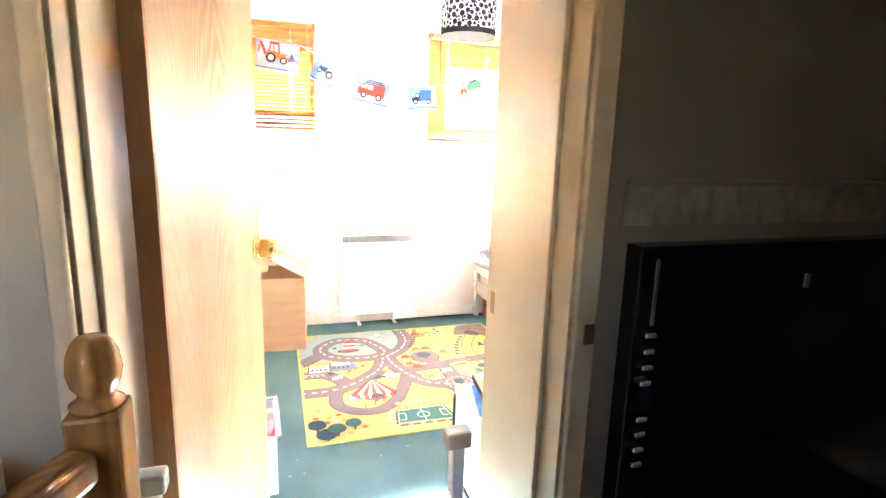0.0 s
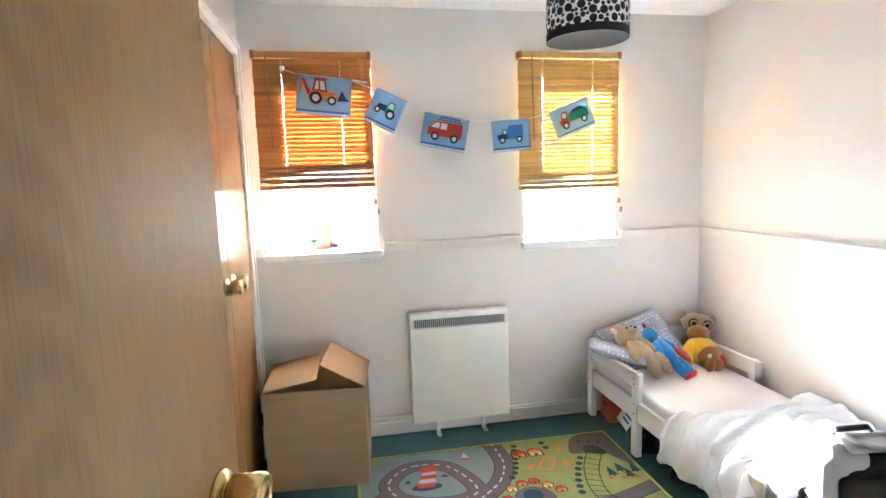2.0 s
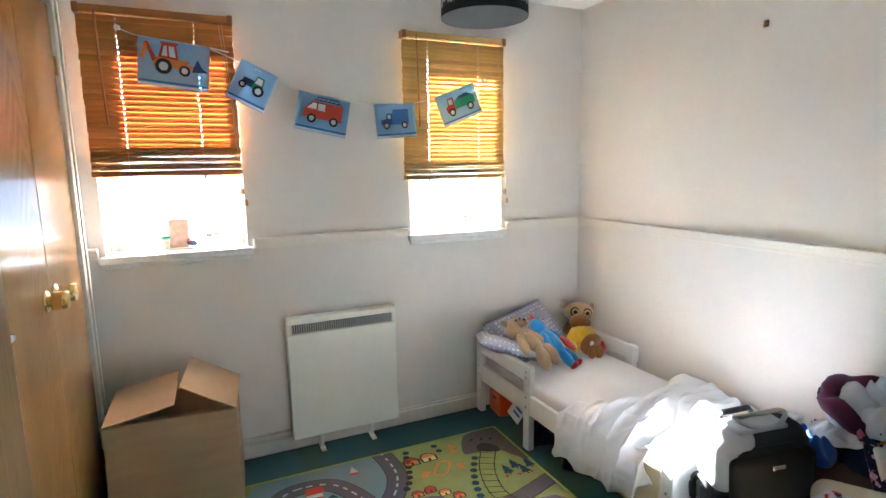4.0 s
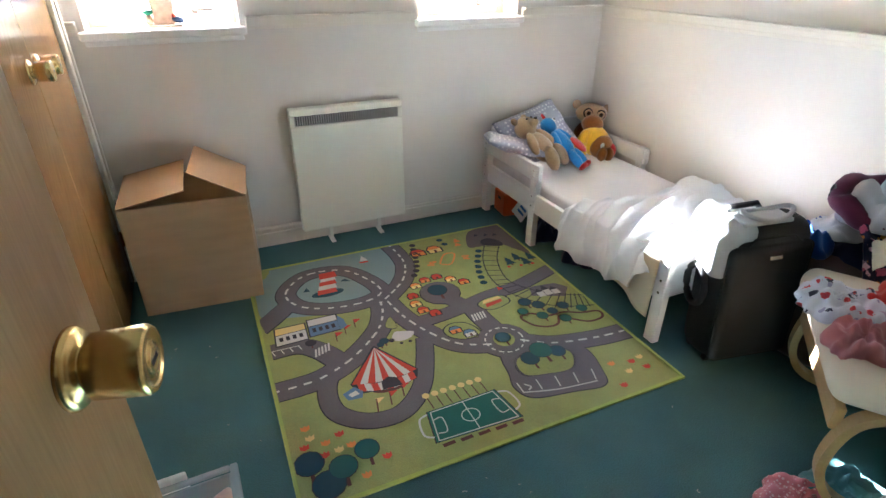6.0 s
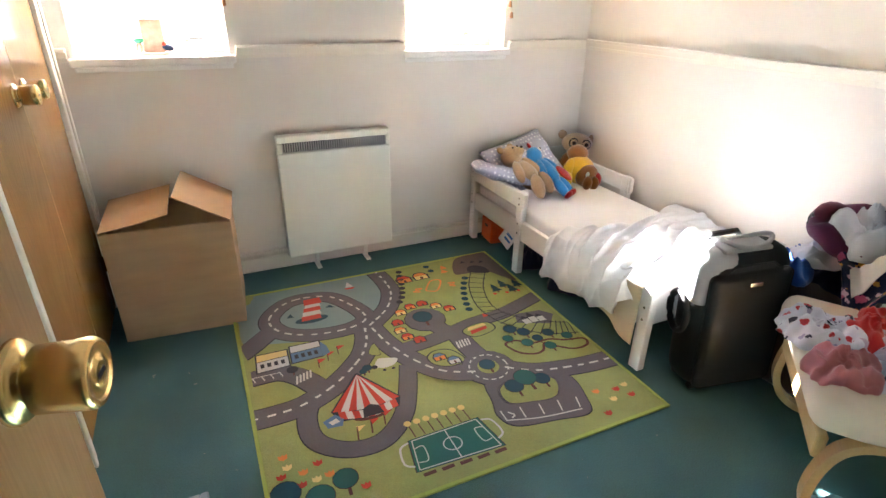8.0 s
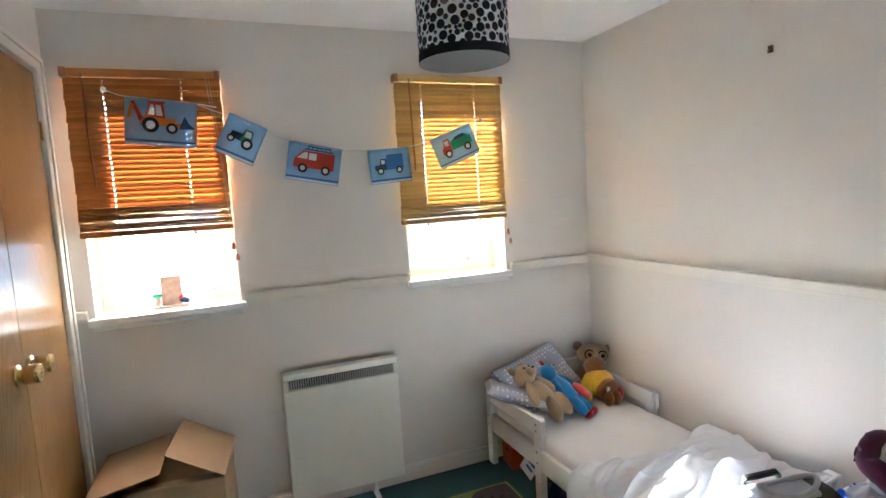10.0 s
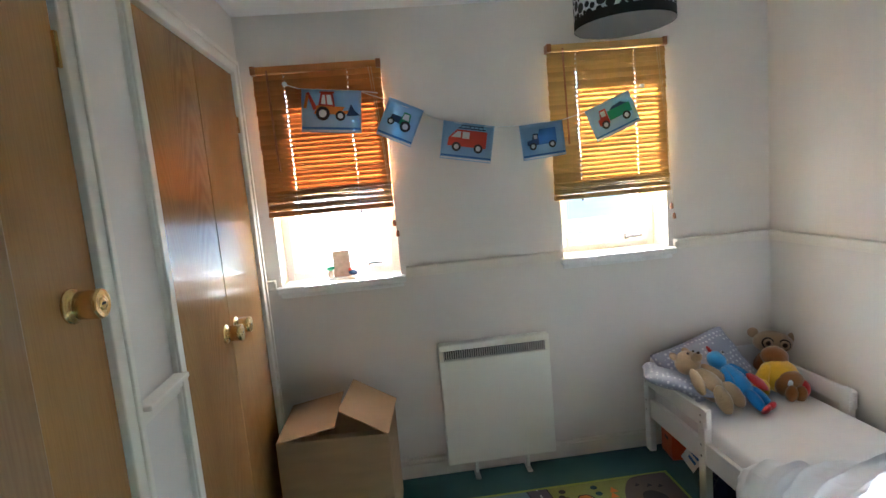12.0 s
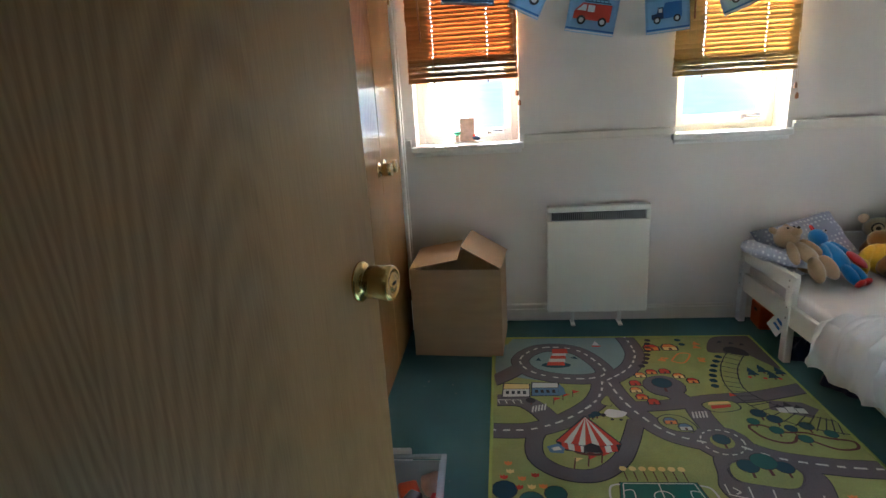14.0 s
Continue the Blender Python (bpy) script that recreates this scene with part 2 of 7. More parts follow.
def part(name, bm, material, parent, label="", smooth=False, at=None):
    """One mesh as a part of a thing, in the thing's own space."""
    ob = mesh_ob(name, bm, material, smooth)
    ob.parent = parent
    if at is not None:
        ob.matrix_basis = at
    if label:
        ob["label"] = label
    return ob


def structure(name, bm, material, label, category, smooth=False):
    return tagged(mesh_ob(name, bm, material, smooth), label, category, kind="structure")


def thing(name, at, label, category, group="", kind=""):
    ob = new(name)
    ob.empty_display_size = 0.05
    ob.matrix_basis = at
    return tagged(ob, label, category, group, kind)


# ---- large structure ----
XL, XR, YB, YD, ZC = -0.335, 2.20, 3.815, 1.20, 2.262
YH = 0.84
JL, JR, DOORTOP = -0.236, 0.496, 2.02
WINDOWS = [(-0.262, 0.300, 1.035, 2.03), (1.106, 1.652, 1.035, 2.03)]

structure("floor", box_bm((-1.9, -1.5, -0.12), (2.5, 4.1, 0.0)), CARPET, "dark teal ribbed cord carpet over the whole floor", "floor")
structure("ceiling", box_bm((-1.9, -1.5, ZC), (2.5, 4.1, ZC + 0.1)), CEIL_PAINT, "plain white painted ceiling", "ceiling")

bm = bmesh.new()
xs = [XL - 0.3, WINDOWS[0][0], WINDOWS[0][1], WINDOWS[1][0], WINDOWS[1][1], XR + 0.2]
for k in range(5):
    if k in (1, 3):
        w = WINDOWS[k // 2]
        add_box(bm, (xs[k], YB, 0), (xs[k + 1], YB + 0.25, w[2]))
        add_box(bm, (xs[k], YB, w[3]), (xs[k + 1], YB + 0.25, ZC))
    else:
        add_box(bm, (xs[k], YB, 0), (xs[k + 1], YB + 0.25, ZC))
structure("wall_north", bm, PAINT, "cream painted wall with two windows", "wall")
structure("wall_east", box_bm((XR, YD - 0.3, 0), (XR + 0.2, YB, ZC)), PAINT, "cream painted wall with a white dado rail", "wall")

# cupboard wall with two door openings
CA = (2.760, 3.695)
CB = (1.72, 2.422)
bm = bmesh.new()
for y0, y1 in ((YD - 0.3, CB[0]), (CB[1], CA[0]), (CA[1], YB)):
    add_box(bm, (XL - 0.1, y0, 0), (XL, y1, ZC))
for y0, y1 in (CA, CB):
    add_box(bm, (XL - 0.1, y0, 2.0), (XL, y1, ZC))
structure("wall_west", bm, PAINT, "cream painted wall with built-in cupboards", "wall")
structure("cupboard_back", box_bm((XL - 0.3, YD - 0.3, 0), (XL - 0.25, YB, ZC)), PAINT, "plain cupboard back wall", "wall")

# doorway wall
bm = bmesh.new()
add_box(bm, (-1.9, YH, 0), (JL - 0.03, YD, ZC))
add_box(bm, (JR + 0.03, YH, 0), (XR + 0.2, YD, ZC))
add_box(bm, (JL - 0.03, YH, DOORTOP + 0.03), (JR + 0.03, YD, ZC))
structure("wall_south", bm, [PAINT], "painted wall with the bedroom doorway", "wall")
# wall out of view; its gap is added to brighten the hall with sky light
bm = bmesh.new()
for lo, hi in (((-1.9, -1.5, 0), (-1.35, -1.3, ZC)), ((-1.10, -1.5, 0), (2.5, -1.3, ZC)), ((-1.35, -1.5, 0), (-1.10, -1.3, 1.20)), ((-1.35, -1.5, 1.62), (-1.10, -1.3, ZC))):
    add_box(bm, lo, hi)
structure("hall_wall_south", bm, HALL_SHADED, "unseen hall wall with a gap added to let daylight in", "wall")
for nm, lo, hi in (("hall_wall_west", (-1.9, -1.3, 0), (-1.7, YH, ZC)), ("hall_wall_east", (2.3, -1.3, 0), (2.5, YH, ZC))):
    structure(nm, box_bm(lo, hi), HALL_SHADED, "plain hall wall, beige darkened for dim light", "wall")

# thin skin over the doorway wall, painted dark for the dim hall
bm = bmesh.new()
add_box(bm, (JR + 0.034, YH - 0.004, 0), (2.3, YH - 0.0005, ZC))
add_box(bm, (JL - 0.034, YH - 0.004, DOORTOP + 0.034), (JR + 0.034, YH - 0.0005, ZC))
structure("hall_wall_north", bm, HALL_SHADED, "hall side of the doorway wall, beige darkened for dim light", "wall")

# same wall left of the door, painted lighter where more light reaches it
HALL_LIT = mat("beige hall paint lightened for light", (0.37, 0.285, 0.185), 0.55, vary=0.05, scale=2.5, bump=0.12, bump_scale=260)
structure("hall_wall_stairs", box_bm((-1.7, YH - 0.004, 0), (JL - 0.034, YH - 0.0005, ZC)), HALL_LIT, "same hall wall above the stairs, lightened for its lit end", "wall")

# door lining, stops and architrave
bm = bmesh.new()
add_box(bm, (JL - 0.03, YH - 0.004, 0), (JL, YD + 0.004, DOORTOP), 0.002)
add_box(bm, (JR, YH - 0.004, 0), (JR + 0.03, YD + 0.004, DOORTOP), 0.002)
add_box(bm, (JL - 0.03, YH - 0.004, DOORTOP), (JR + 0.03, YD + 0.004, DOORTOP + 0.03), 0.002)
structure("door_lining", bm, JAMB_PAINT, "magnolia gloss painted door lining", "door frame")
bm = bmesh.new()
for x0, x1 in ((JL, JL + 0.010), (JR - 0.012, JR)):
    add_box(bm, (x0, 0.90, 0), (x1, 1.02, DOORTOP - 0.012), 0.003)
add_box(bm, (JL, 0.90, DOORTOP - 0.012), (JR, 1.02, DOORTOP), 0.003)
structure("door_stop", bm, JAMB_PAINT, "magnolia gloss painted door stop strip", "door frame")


def architrave(name, x0, x1, top, y, side, left=0.045, right=0.045):
    """Plain rounded trim round an opening on a wall across y; side: -1 or 1, the way it stands proud."""
    w = structure(name, bmesh.new(), JAMB_PAINT, "magnolia gloss architrave with rounded edges round the doorway", "trim")
    ya, yb = sorted((y, y + side * 0.014))
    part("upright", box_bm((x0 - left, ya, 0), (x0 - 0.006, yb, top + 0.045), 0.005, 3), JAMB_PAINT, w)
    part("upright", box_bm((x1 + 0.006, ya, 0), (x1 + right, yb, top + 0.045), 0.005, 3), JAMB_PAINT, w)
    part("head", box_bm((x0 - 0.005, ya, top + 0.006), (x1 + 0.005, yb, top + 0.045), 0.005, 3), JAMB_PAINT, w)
    return w


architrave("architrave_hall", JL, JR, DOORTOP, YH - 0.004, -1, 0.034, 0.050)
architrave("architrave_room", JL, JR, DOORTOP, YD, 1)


# ---- bedroom door ----
def knob(parent, at):
    k = part("knob", lathe([(0.034, 0), (0.034, 0.003), (0.030, 0.007), (0.019, 0.009), (0.019, 0.013), (0.0270, 0.016), (0.0290, 0.054), (0.0268, 0.058), (0.0225, 0.0585), (0.0215, 0.0575), (0.012, 0.0575), (0.0115, 0.0590), (0.008, 0.0590)]), BRASS, parent, "polished brass door knob", True, at)
    part("keyhole", box_bm((-0.0025, -0.007, 0.0580), (0.0025, 0.007, 0.0594)), BLACK, k)
    return k


HINGE = (-0.175, 1.043)
door_ang = math.degrees(math.atan2(0.140, 0.69))
door = thing("door_1", pose(HINGE[0], HINGE[1], 0, 0, 0, -door_ang), "pale oak veneered flush door standing wide open", "door", kind="structure")
DW = 0.71
part("leaf", box_bm((-0.040, 0.004, 0.012), (0, DW, 1.985), 0.0015), OAK, door)
part("lipping", box_bm((-0.0398, -0.003, 0.012), (-0.0002, 0.004, 1.985), 0.001), LIPPING, door, "reddish hardwood hinge edge")
knob(door, pose(0, DW - 0.06, 1.0, 0, 90, 0))



# ---- windows ----
GLASS = bpy.data.materials.new("window glass")
GLASS.use_nodes = True
gnt = GLASS.node_tree
gclear = gnt.nodes.new("ShaderNodeBsdfTransparent")
gclear.inputs["Color"].default_value = (0.93, 0.95, 0.94, 1)
gloss = gnt.nodes.new("ShaderNodeBsdfGlossy")
gloss.inputs["Roughness"].default_value = 0.02
gfr = gnt.nodes.new("ShaderNodeFresnel")
gfr.inputs["IOR"].default_value = 1.45
gmix = gnt.nodes.new("ShaderNodeMixShader")
gnt.links.new(gfr.outputs[0], gmix.inputs[0])
gnt.links.new(gclear.outputs[0], gmix.inputs[1])
gnt.links.new(gloss.outputs[0], gmix.inputs[2])
gnt.links.new(gmix.outputs[0], gnt.nodes["Material Output"].inputs["Surface"])
SILL = mat("white gloss sill", (0.83, 0.82, 0.79), 0.3, vary=0.03, scale=12)


def window(name, x0, x1, z0, z1, low=0.04):
    """An opening casement of white plastic, deep in the wall, with a moulded inner sill."""
    w = thing(name, pose((x0 + x1) / 2, YB, z0), "white framed casement window with a low open strip of daylight", "window", kind="structure")
    hw, h = (x1 - x0) / 2, z1 - z0
    bm = bmesh.new()
    for lo, hi in (((-hw, 0.15, 0), (-hw + 0.035, 0.21, h)), ((hw - 0.035, 0.15, 0), (hw, 0.21, h)), ((-hw + 0.035, 0.15, 0), (hw - 0.035, 0.21, 0.035)), ((-hw + 0.035, 0.15, h - 0.035), (hw - 0.035, 0.21, h))):
        add_box(bm, lo, hi, 0.004)
    part("window_frame", bm, UPVC, w)
    bm = bmesh.new()
    i = hw - 0.033
    for lo, hi in (((-i, 0.135, 0.033), (-i + 0.04, 0.185, h - 0.033)), ((i - 0.04, 0.135, 0.033), (i, 0.185, h - 0.033)), ((-i + 0.04, 0.135, 0.033), (i - 0.04, 0.185, 0.033 + low)), ((-i + 0.04, 0.135, h - 0.073), (i - 0.04, 0.185, h - 0.033))):
        add_box(bm, lo, hi, 0.005)
    sash = part("sash", bm, UPVC, w)
    p = part("pane", box_bm((-i + 0.038, 0.158, 0.031 + low), (i - 0.038, 0.162, h - 0.071)), GLASS, w)
    p.visible_shadow = False
    bm = box_bm((-0.012, 0, 0), (0.012, 0.014, 0.03), 0.003)
    add_box(bm, (-0.008, -0.02, 0.010), (0.075, 0.0, 0.022), 0.004)
    part("window_catch", bm, STEEL, sash, "white metal window catch", at=pose(hw - 0.16, 0.12, 0.045))
    bm = box_bm((-hw + 0.003, -0.002, -0.030), (hw - 0.003, 0.15, 0.004), 0.003)
    add_box(bm, (-hw - 0.022, -0.045, -0.030), (hw + 0.022, -0.002, 0.004), 0.010, 3)
    add_box(bm, (-hw - 0.010, -0.020, -0.052), (hw + 0.010, -0.002, -0.030), 0.006)
    part("window_sill", bm, SILL, w, "white gloss painted window sill")
    return w


window("window_1", *WINDOWS[0])
window("window_2", *WINDOWS[1], 0.05)

# ---- dado rail, skirting ----
def rail_bm(p, q, out, z, spec):
    """A moulding from p to q along a wall; out: the way it stands proud; spec: rows of height and depth."""
    bm = bmesh.new()
    for z0, z1, d in spec:
        a, b, c = Vector((*p, z + z0)), Vector((*q, z + z1)), Vector((*out, 0)) * d
        lo = [min(a[k], b[k], a[k] + c[k]) for k in range(3)]
        hi = [max(a[k], b[k], a[k] + c[k]) for k in range(3)]
        add_box(bm, lo, hi, 0.003)
    return bm


DADO = ((-0.024, 0.0, 0.020), (0.0, 0.013, 0.040), (-0.040, -0.024, 0.012))
SKIRT = ((0.0, 0.072, 0.014), (0.072, 0.088, 0.009))
ZD = 1.062
for k, (a, b) in enumerate(((XL + 0.002, WINDOWS[0][0] - 0.024), (WINDOWS[0][1] + 0.024, WINDOWS[1][0] - 0.024), (WINDOWS[1][1] + 0.024, XR))):
    structure("dado_rail_north_%d" % (k + 1), rail_bm((a, YB), (b, YB), (0, -1), ZD, DADO), GLOSS, "cream gloss painted dado rail", "trim")
structure("dado_rail_east", rail_bm((XR, YD), (XR, YB), (-1, 0), ZD, DADO), GLOSS, "cream gloss painted dado rail", "trim")
structure("dado_rail_west", rail_bm((XL, CB[1] + 0.055), (XL, CA[0] - 0.055), (1, 0), 1.01, DADO), GLOSS, "short piece of cream dado rail between cupboards", "trim")
structure("baseboard_north", rail_bm((XL, YB), (XR, YB), (0, -1), 0, SKIRT), GLOSS, "cream gloss painted skirting board", "baseboard")
structure("baseboard_east", rail_bm((XR, YD), (XR, YB), (-1, 0), 0, SKIRT), GLOSS, "cream gloss painted skirting board", "baseboard")
structure("baseboard_south", rail_bm((JR + 0.07, YD), (XR, YD), (0, 1), 0, SKIRT), GLOSS, "cream gloss painted skirting board", "baseboard")
structure("baseboard_west", rail_bm((XL, CB[1] + 0.055), (XL, CA[0] - 0.055), (1, 0), 0, SKIRT), GLOSS, "cream gloss painted skirting board", "baseboard")
structure("pipe_casing", box_bm((0.19, YB - 0.034, 0.089), (0.45, YB - 0.002, 0.106), 0.003), GLOSS, "thin white trunking along the skirting", "trim")


# ---- built-in cupboards ----
def cupboard(name, y0, y1, leaves, knobs, knob_z):
    c = thing(name, pose(XL, y0, 0), "built-in cupboard with glossy warm oak veneered doors", "cupboard", kind="structure")
    w = y1 - y0
    bm = bmesh.new()
    for lo, hi in (((-0.03, -0.055, 0), (0.014, 0.0, 2.055)), ((-0.03, w, 0), (0.014, w + 0.055, 2.055)), ((-0.03, 0.0, 2.0), (0.014, w, 2.055))):
        add_box(bm, lo, hi, 0.004)
    for lo, hi in (((0.014, -0.055, 0), (0.022, -0.035, 2.055)), ((0.014, w + 0.035, 0), (0.022, w + 0.055, 2.055)), ((0.014, -0.035, 2.035), (0.022, w + 0.035, 2.055))):
        add_box(bm, lo, hi, 0.003)
    part("door_frame", bm, GLOSS, c, "cream gloss painted frame")
    lw = w / leaves
    for k in range(leaves):
        d = part("door", box_bm((-0.030, k * lw + 0.003, 0.012), (-0.002, (k + 1) * lw - 0.003, 1.992), 0.0015), OAK_WARM, c)
        hy = (k + 1) * lw - 0.004 if k == leaves - 1 else k * lw + 0.004
        for z in (0.22, 1.78):
            part("hinge", box_bm((-0.004, hy - 0.006, z - 0.035), (0.006, hy + 0.006, z + 0.035), 0.002), BRASS, d, "small dark brass hinge")
        knob(d, pose(-0.002, knobs[k], knob_z, 0, 90, 0))
    return c


cupboard("cupboard_1", CA[0], CA[1], 2, (0.405, 0.52), 1.0)
cupboard("cupboard_2", CB[0], CB[1], 1, (0.607,), 1.29)


# ---- blinds ----
def blind(name, x0, x1, z0, z1, material, label, tilt, stack):
    """A wooden venetian blind: head rail, slats on cords, bunched slats and a bottom rail, wand and pull cords."""
    w = x1 - x0
    b = thing(name, pose(x0, 3.788, z1), label, "blind", "wooden window blinds")
    part("head_rail", box_bm((0.006, -0.020, -0.030), (w - 0.006, 0.022, 0.0), 0.003), material, b)
    for x in (0.0, w - 0.022):
        part("end_cap", box_bm((x, -0.024, -0.034), (x + 0.022, 0.026, 0.004), 0.003), LIPPING, b, "reddish wooden end cap")
    cords = (w * 0.24, w * 0.73)
    bm = bmesh.new()
    t, d, g = 0.0016, 0.0135, 0.0022
    xa = [0.004, cords[0] - g, cords[0] + g, cords[1] - g, cords[1] + g, w - 0.004]
    for k in (0, 2, 4):
        add_box(bm, (xa[k], -d, -t), (xa[k + 1], d, t))
    for k in (1, 3):
        add_box(bm, (xa[k], -d, -t), (xa[k + 1], -0.0055, t))
        add_box(bm, (xa[k], 0.0055, -t), (xa[k + 1], d, t))
    me = bpy.data.meshes.new("slat")
    bm.to_mesh(me)
    bm.free()
    me.materials.append(material)
    rnd = random.Random(len(name) + int(x0 * 100))
    span = (z1 - z0) - 0.04
    n = int((span - stack) / 0.0215) + 1
    for k in range(n):
        o = new("slat", me)
        o.parent = b
        o.matrix_basis = pose(rnd.uniform(-0.002, 0.002), 0, -0.045 - k * 0.0215, tilt + rnd.uniform(-2, 2), rnd.uniform(-0.25, 0.25), 0)
    m = int((stack - 0.028) / 0.0042)
    for k in range(m):
        o = new("slat", me)
        o.parent = b
        o.matrix_basis = pose(rnd.uniform(-0.002, 0.002), rnd.uniform(-0.002, 0.002), -(z1 - z0) + 0.028 + k * 0.0042, rnd.uniform(-7, 7) + (25 if k > m - 4 else 0), rnd.uniform(-0.12, 0.12), 0)
    part("bottom_rail", box_bm((0.002, -0.016, -(z1 - z0)), (w - 0.002, 0.016, -(z1 - z0) + 0.024), 0.004), material, b)
    for x in cords:
        for y in (-0.0150, 0.0150):
            part("ladder_cord", tube([(x, y, -0.03), (x, y, -(z1 - z0))], 0.0007, 5), CORD, b)
        part("cord_stop", lathe([(0.005, -0.012), (0.006, -0.006), (0.004, 0.0)], 10), LIPPING, b, at=pose(x, 0, -(z1 - z0)))
    part("wand", tube([(w * 0.125, -0.026, -0.02), (w * 0.13, -0.030, -0.25), (w * 0.14, -0.026, -0.46)], 0.0045, 8), LIPPING if name == "blind" else material, b, "thin wooden tilt wand")
    for k, dx in enumerate((0.0, 0.012)):
        zl = -(z1 - z0) - 0.06 - 0.05 * k
        c = part("pull_cord", tube([(w * 0.90 + dx, -0.026, -0.03), (w * 0.955 + dx * 0.5, -0.030, -0.4), (w - 0.010 + dx, -0.026, zl)], 0.0011, 5), CORD, b, "hanging cotton pull cord")
        part("tassel", lathe([(0.003, 0.0), (0.007, -0.006), (0.009, -0.026), (0.006, -0.03)], 10), LIPPING, c, at=pose(w - 0.010 + dx, -0.026, zl))
    return b


CORD = mat("cream cord", (0.62, 0.50, 0.32), 0.8)
SLAT_RED = mat("orange brown stained slats", (0.46, 0.20, 0.06), 0.75, spec=0.2, vary=0.18, scale=14, stretch=(0.2, 1, 1), each=0.16, through=0.07)
SLAT_GOLD = mat("golden bamboo slats", (0.58, 0.37, 0.13), 0.75, spec=0.2, vary=0.15, scale=14, stretch=(0.2, 1, 1), each=0.14, through=0.06)
blind("blind", -0.275, 0.300, 1.367, 2.032, SLAT_RED, "orange-brown wooden slatted blind pulled half down", 69, 0.125)
blind("blind", 1.069, 1.656, 1.322, 2.045, SLAT_GOLD, "golden bamboo slatted blind pulled half down", 69, 0.095)


# ---- bunting ----
def poly(bm, pts, y, mi=0):
    f = bm.faces.new([bm.verts.new((px, y, pz)) for px, pz in pts])
    f.material_index = mi
    return f


def disc(bm, cx, cz, r, y, mi=0, seg=16, sq=1.0):
    return poly(bm, [(cx + r * math.cos(2 * math.pi * k / seg), cz + r * sq * math.sin(2 * math.pi * k / seg)) for k in range(seg)], y, mi)


def rect(bm, x0, z0, x1, z1, y, mi=0):
    return poly(bm, [(x0, z0), (x1, z0), (x1, z1), (x0, z1)], y, mi)


F_BLUE = mat("pale blue cotton", (0.30, 0.51, 0.72), 0.85, vary=0.05, bump=0.25, bump_scale=500, through=0.15)
P_RED = mat("printed red", (0.52, 0.05, 0.025), 0.8, vary=0.08)
P_ORANGE = mat("printed orange", (0.72, 0.22, 0.03), 0.8, vary=0.08)
P_NAVY = mat("printed navy", (0.02, 0.05, 0.13), 0.8, vary=0.08)
P_BLUE = mat("printed mid blue", (0.05, 0.17, 0.45), 0.8, vary=0.08)
P_GREEN = mat("printed green", (0.03, 0.26, 0.13), 0.8, vary=0.08)
P_WHITE = mat("printed white", (0.75, 0.76, 0.76), 0.8, vary=0.04)
P_BLACK = mat("printed black", (0.02, 0.02, 0.022), 0.8)
P_YEL = mat("printed yellow", (0.75, 0.47, 0.05), 0.8, vary=0.08)


def wheel(bm, x, z, r, y):
    disc(bm, x, z, r, y, 5)
    disc(bm, x, z, r * 0.55, y - 0.0003, 4)


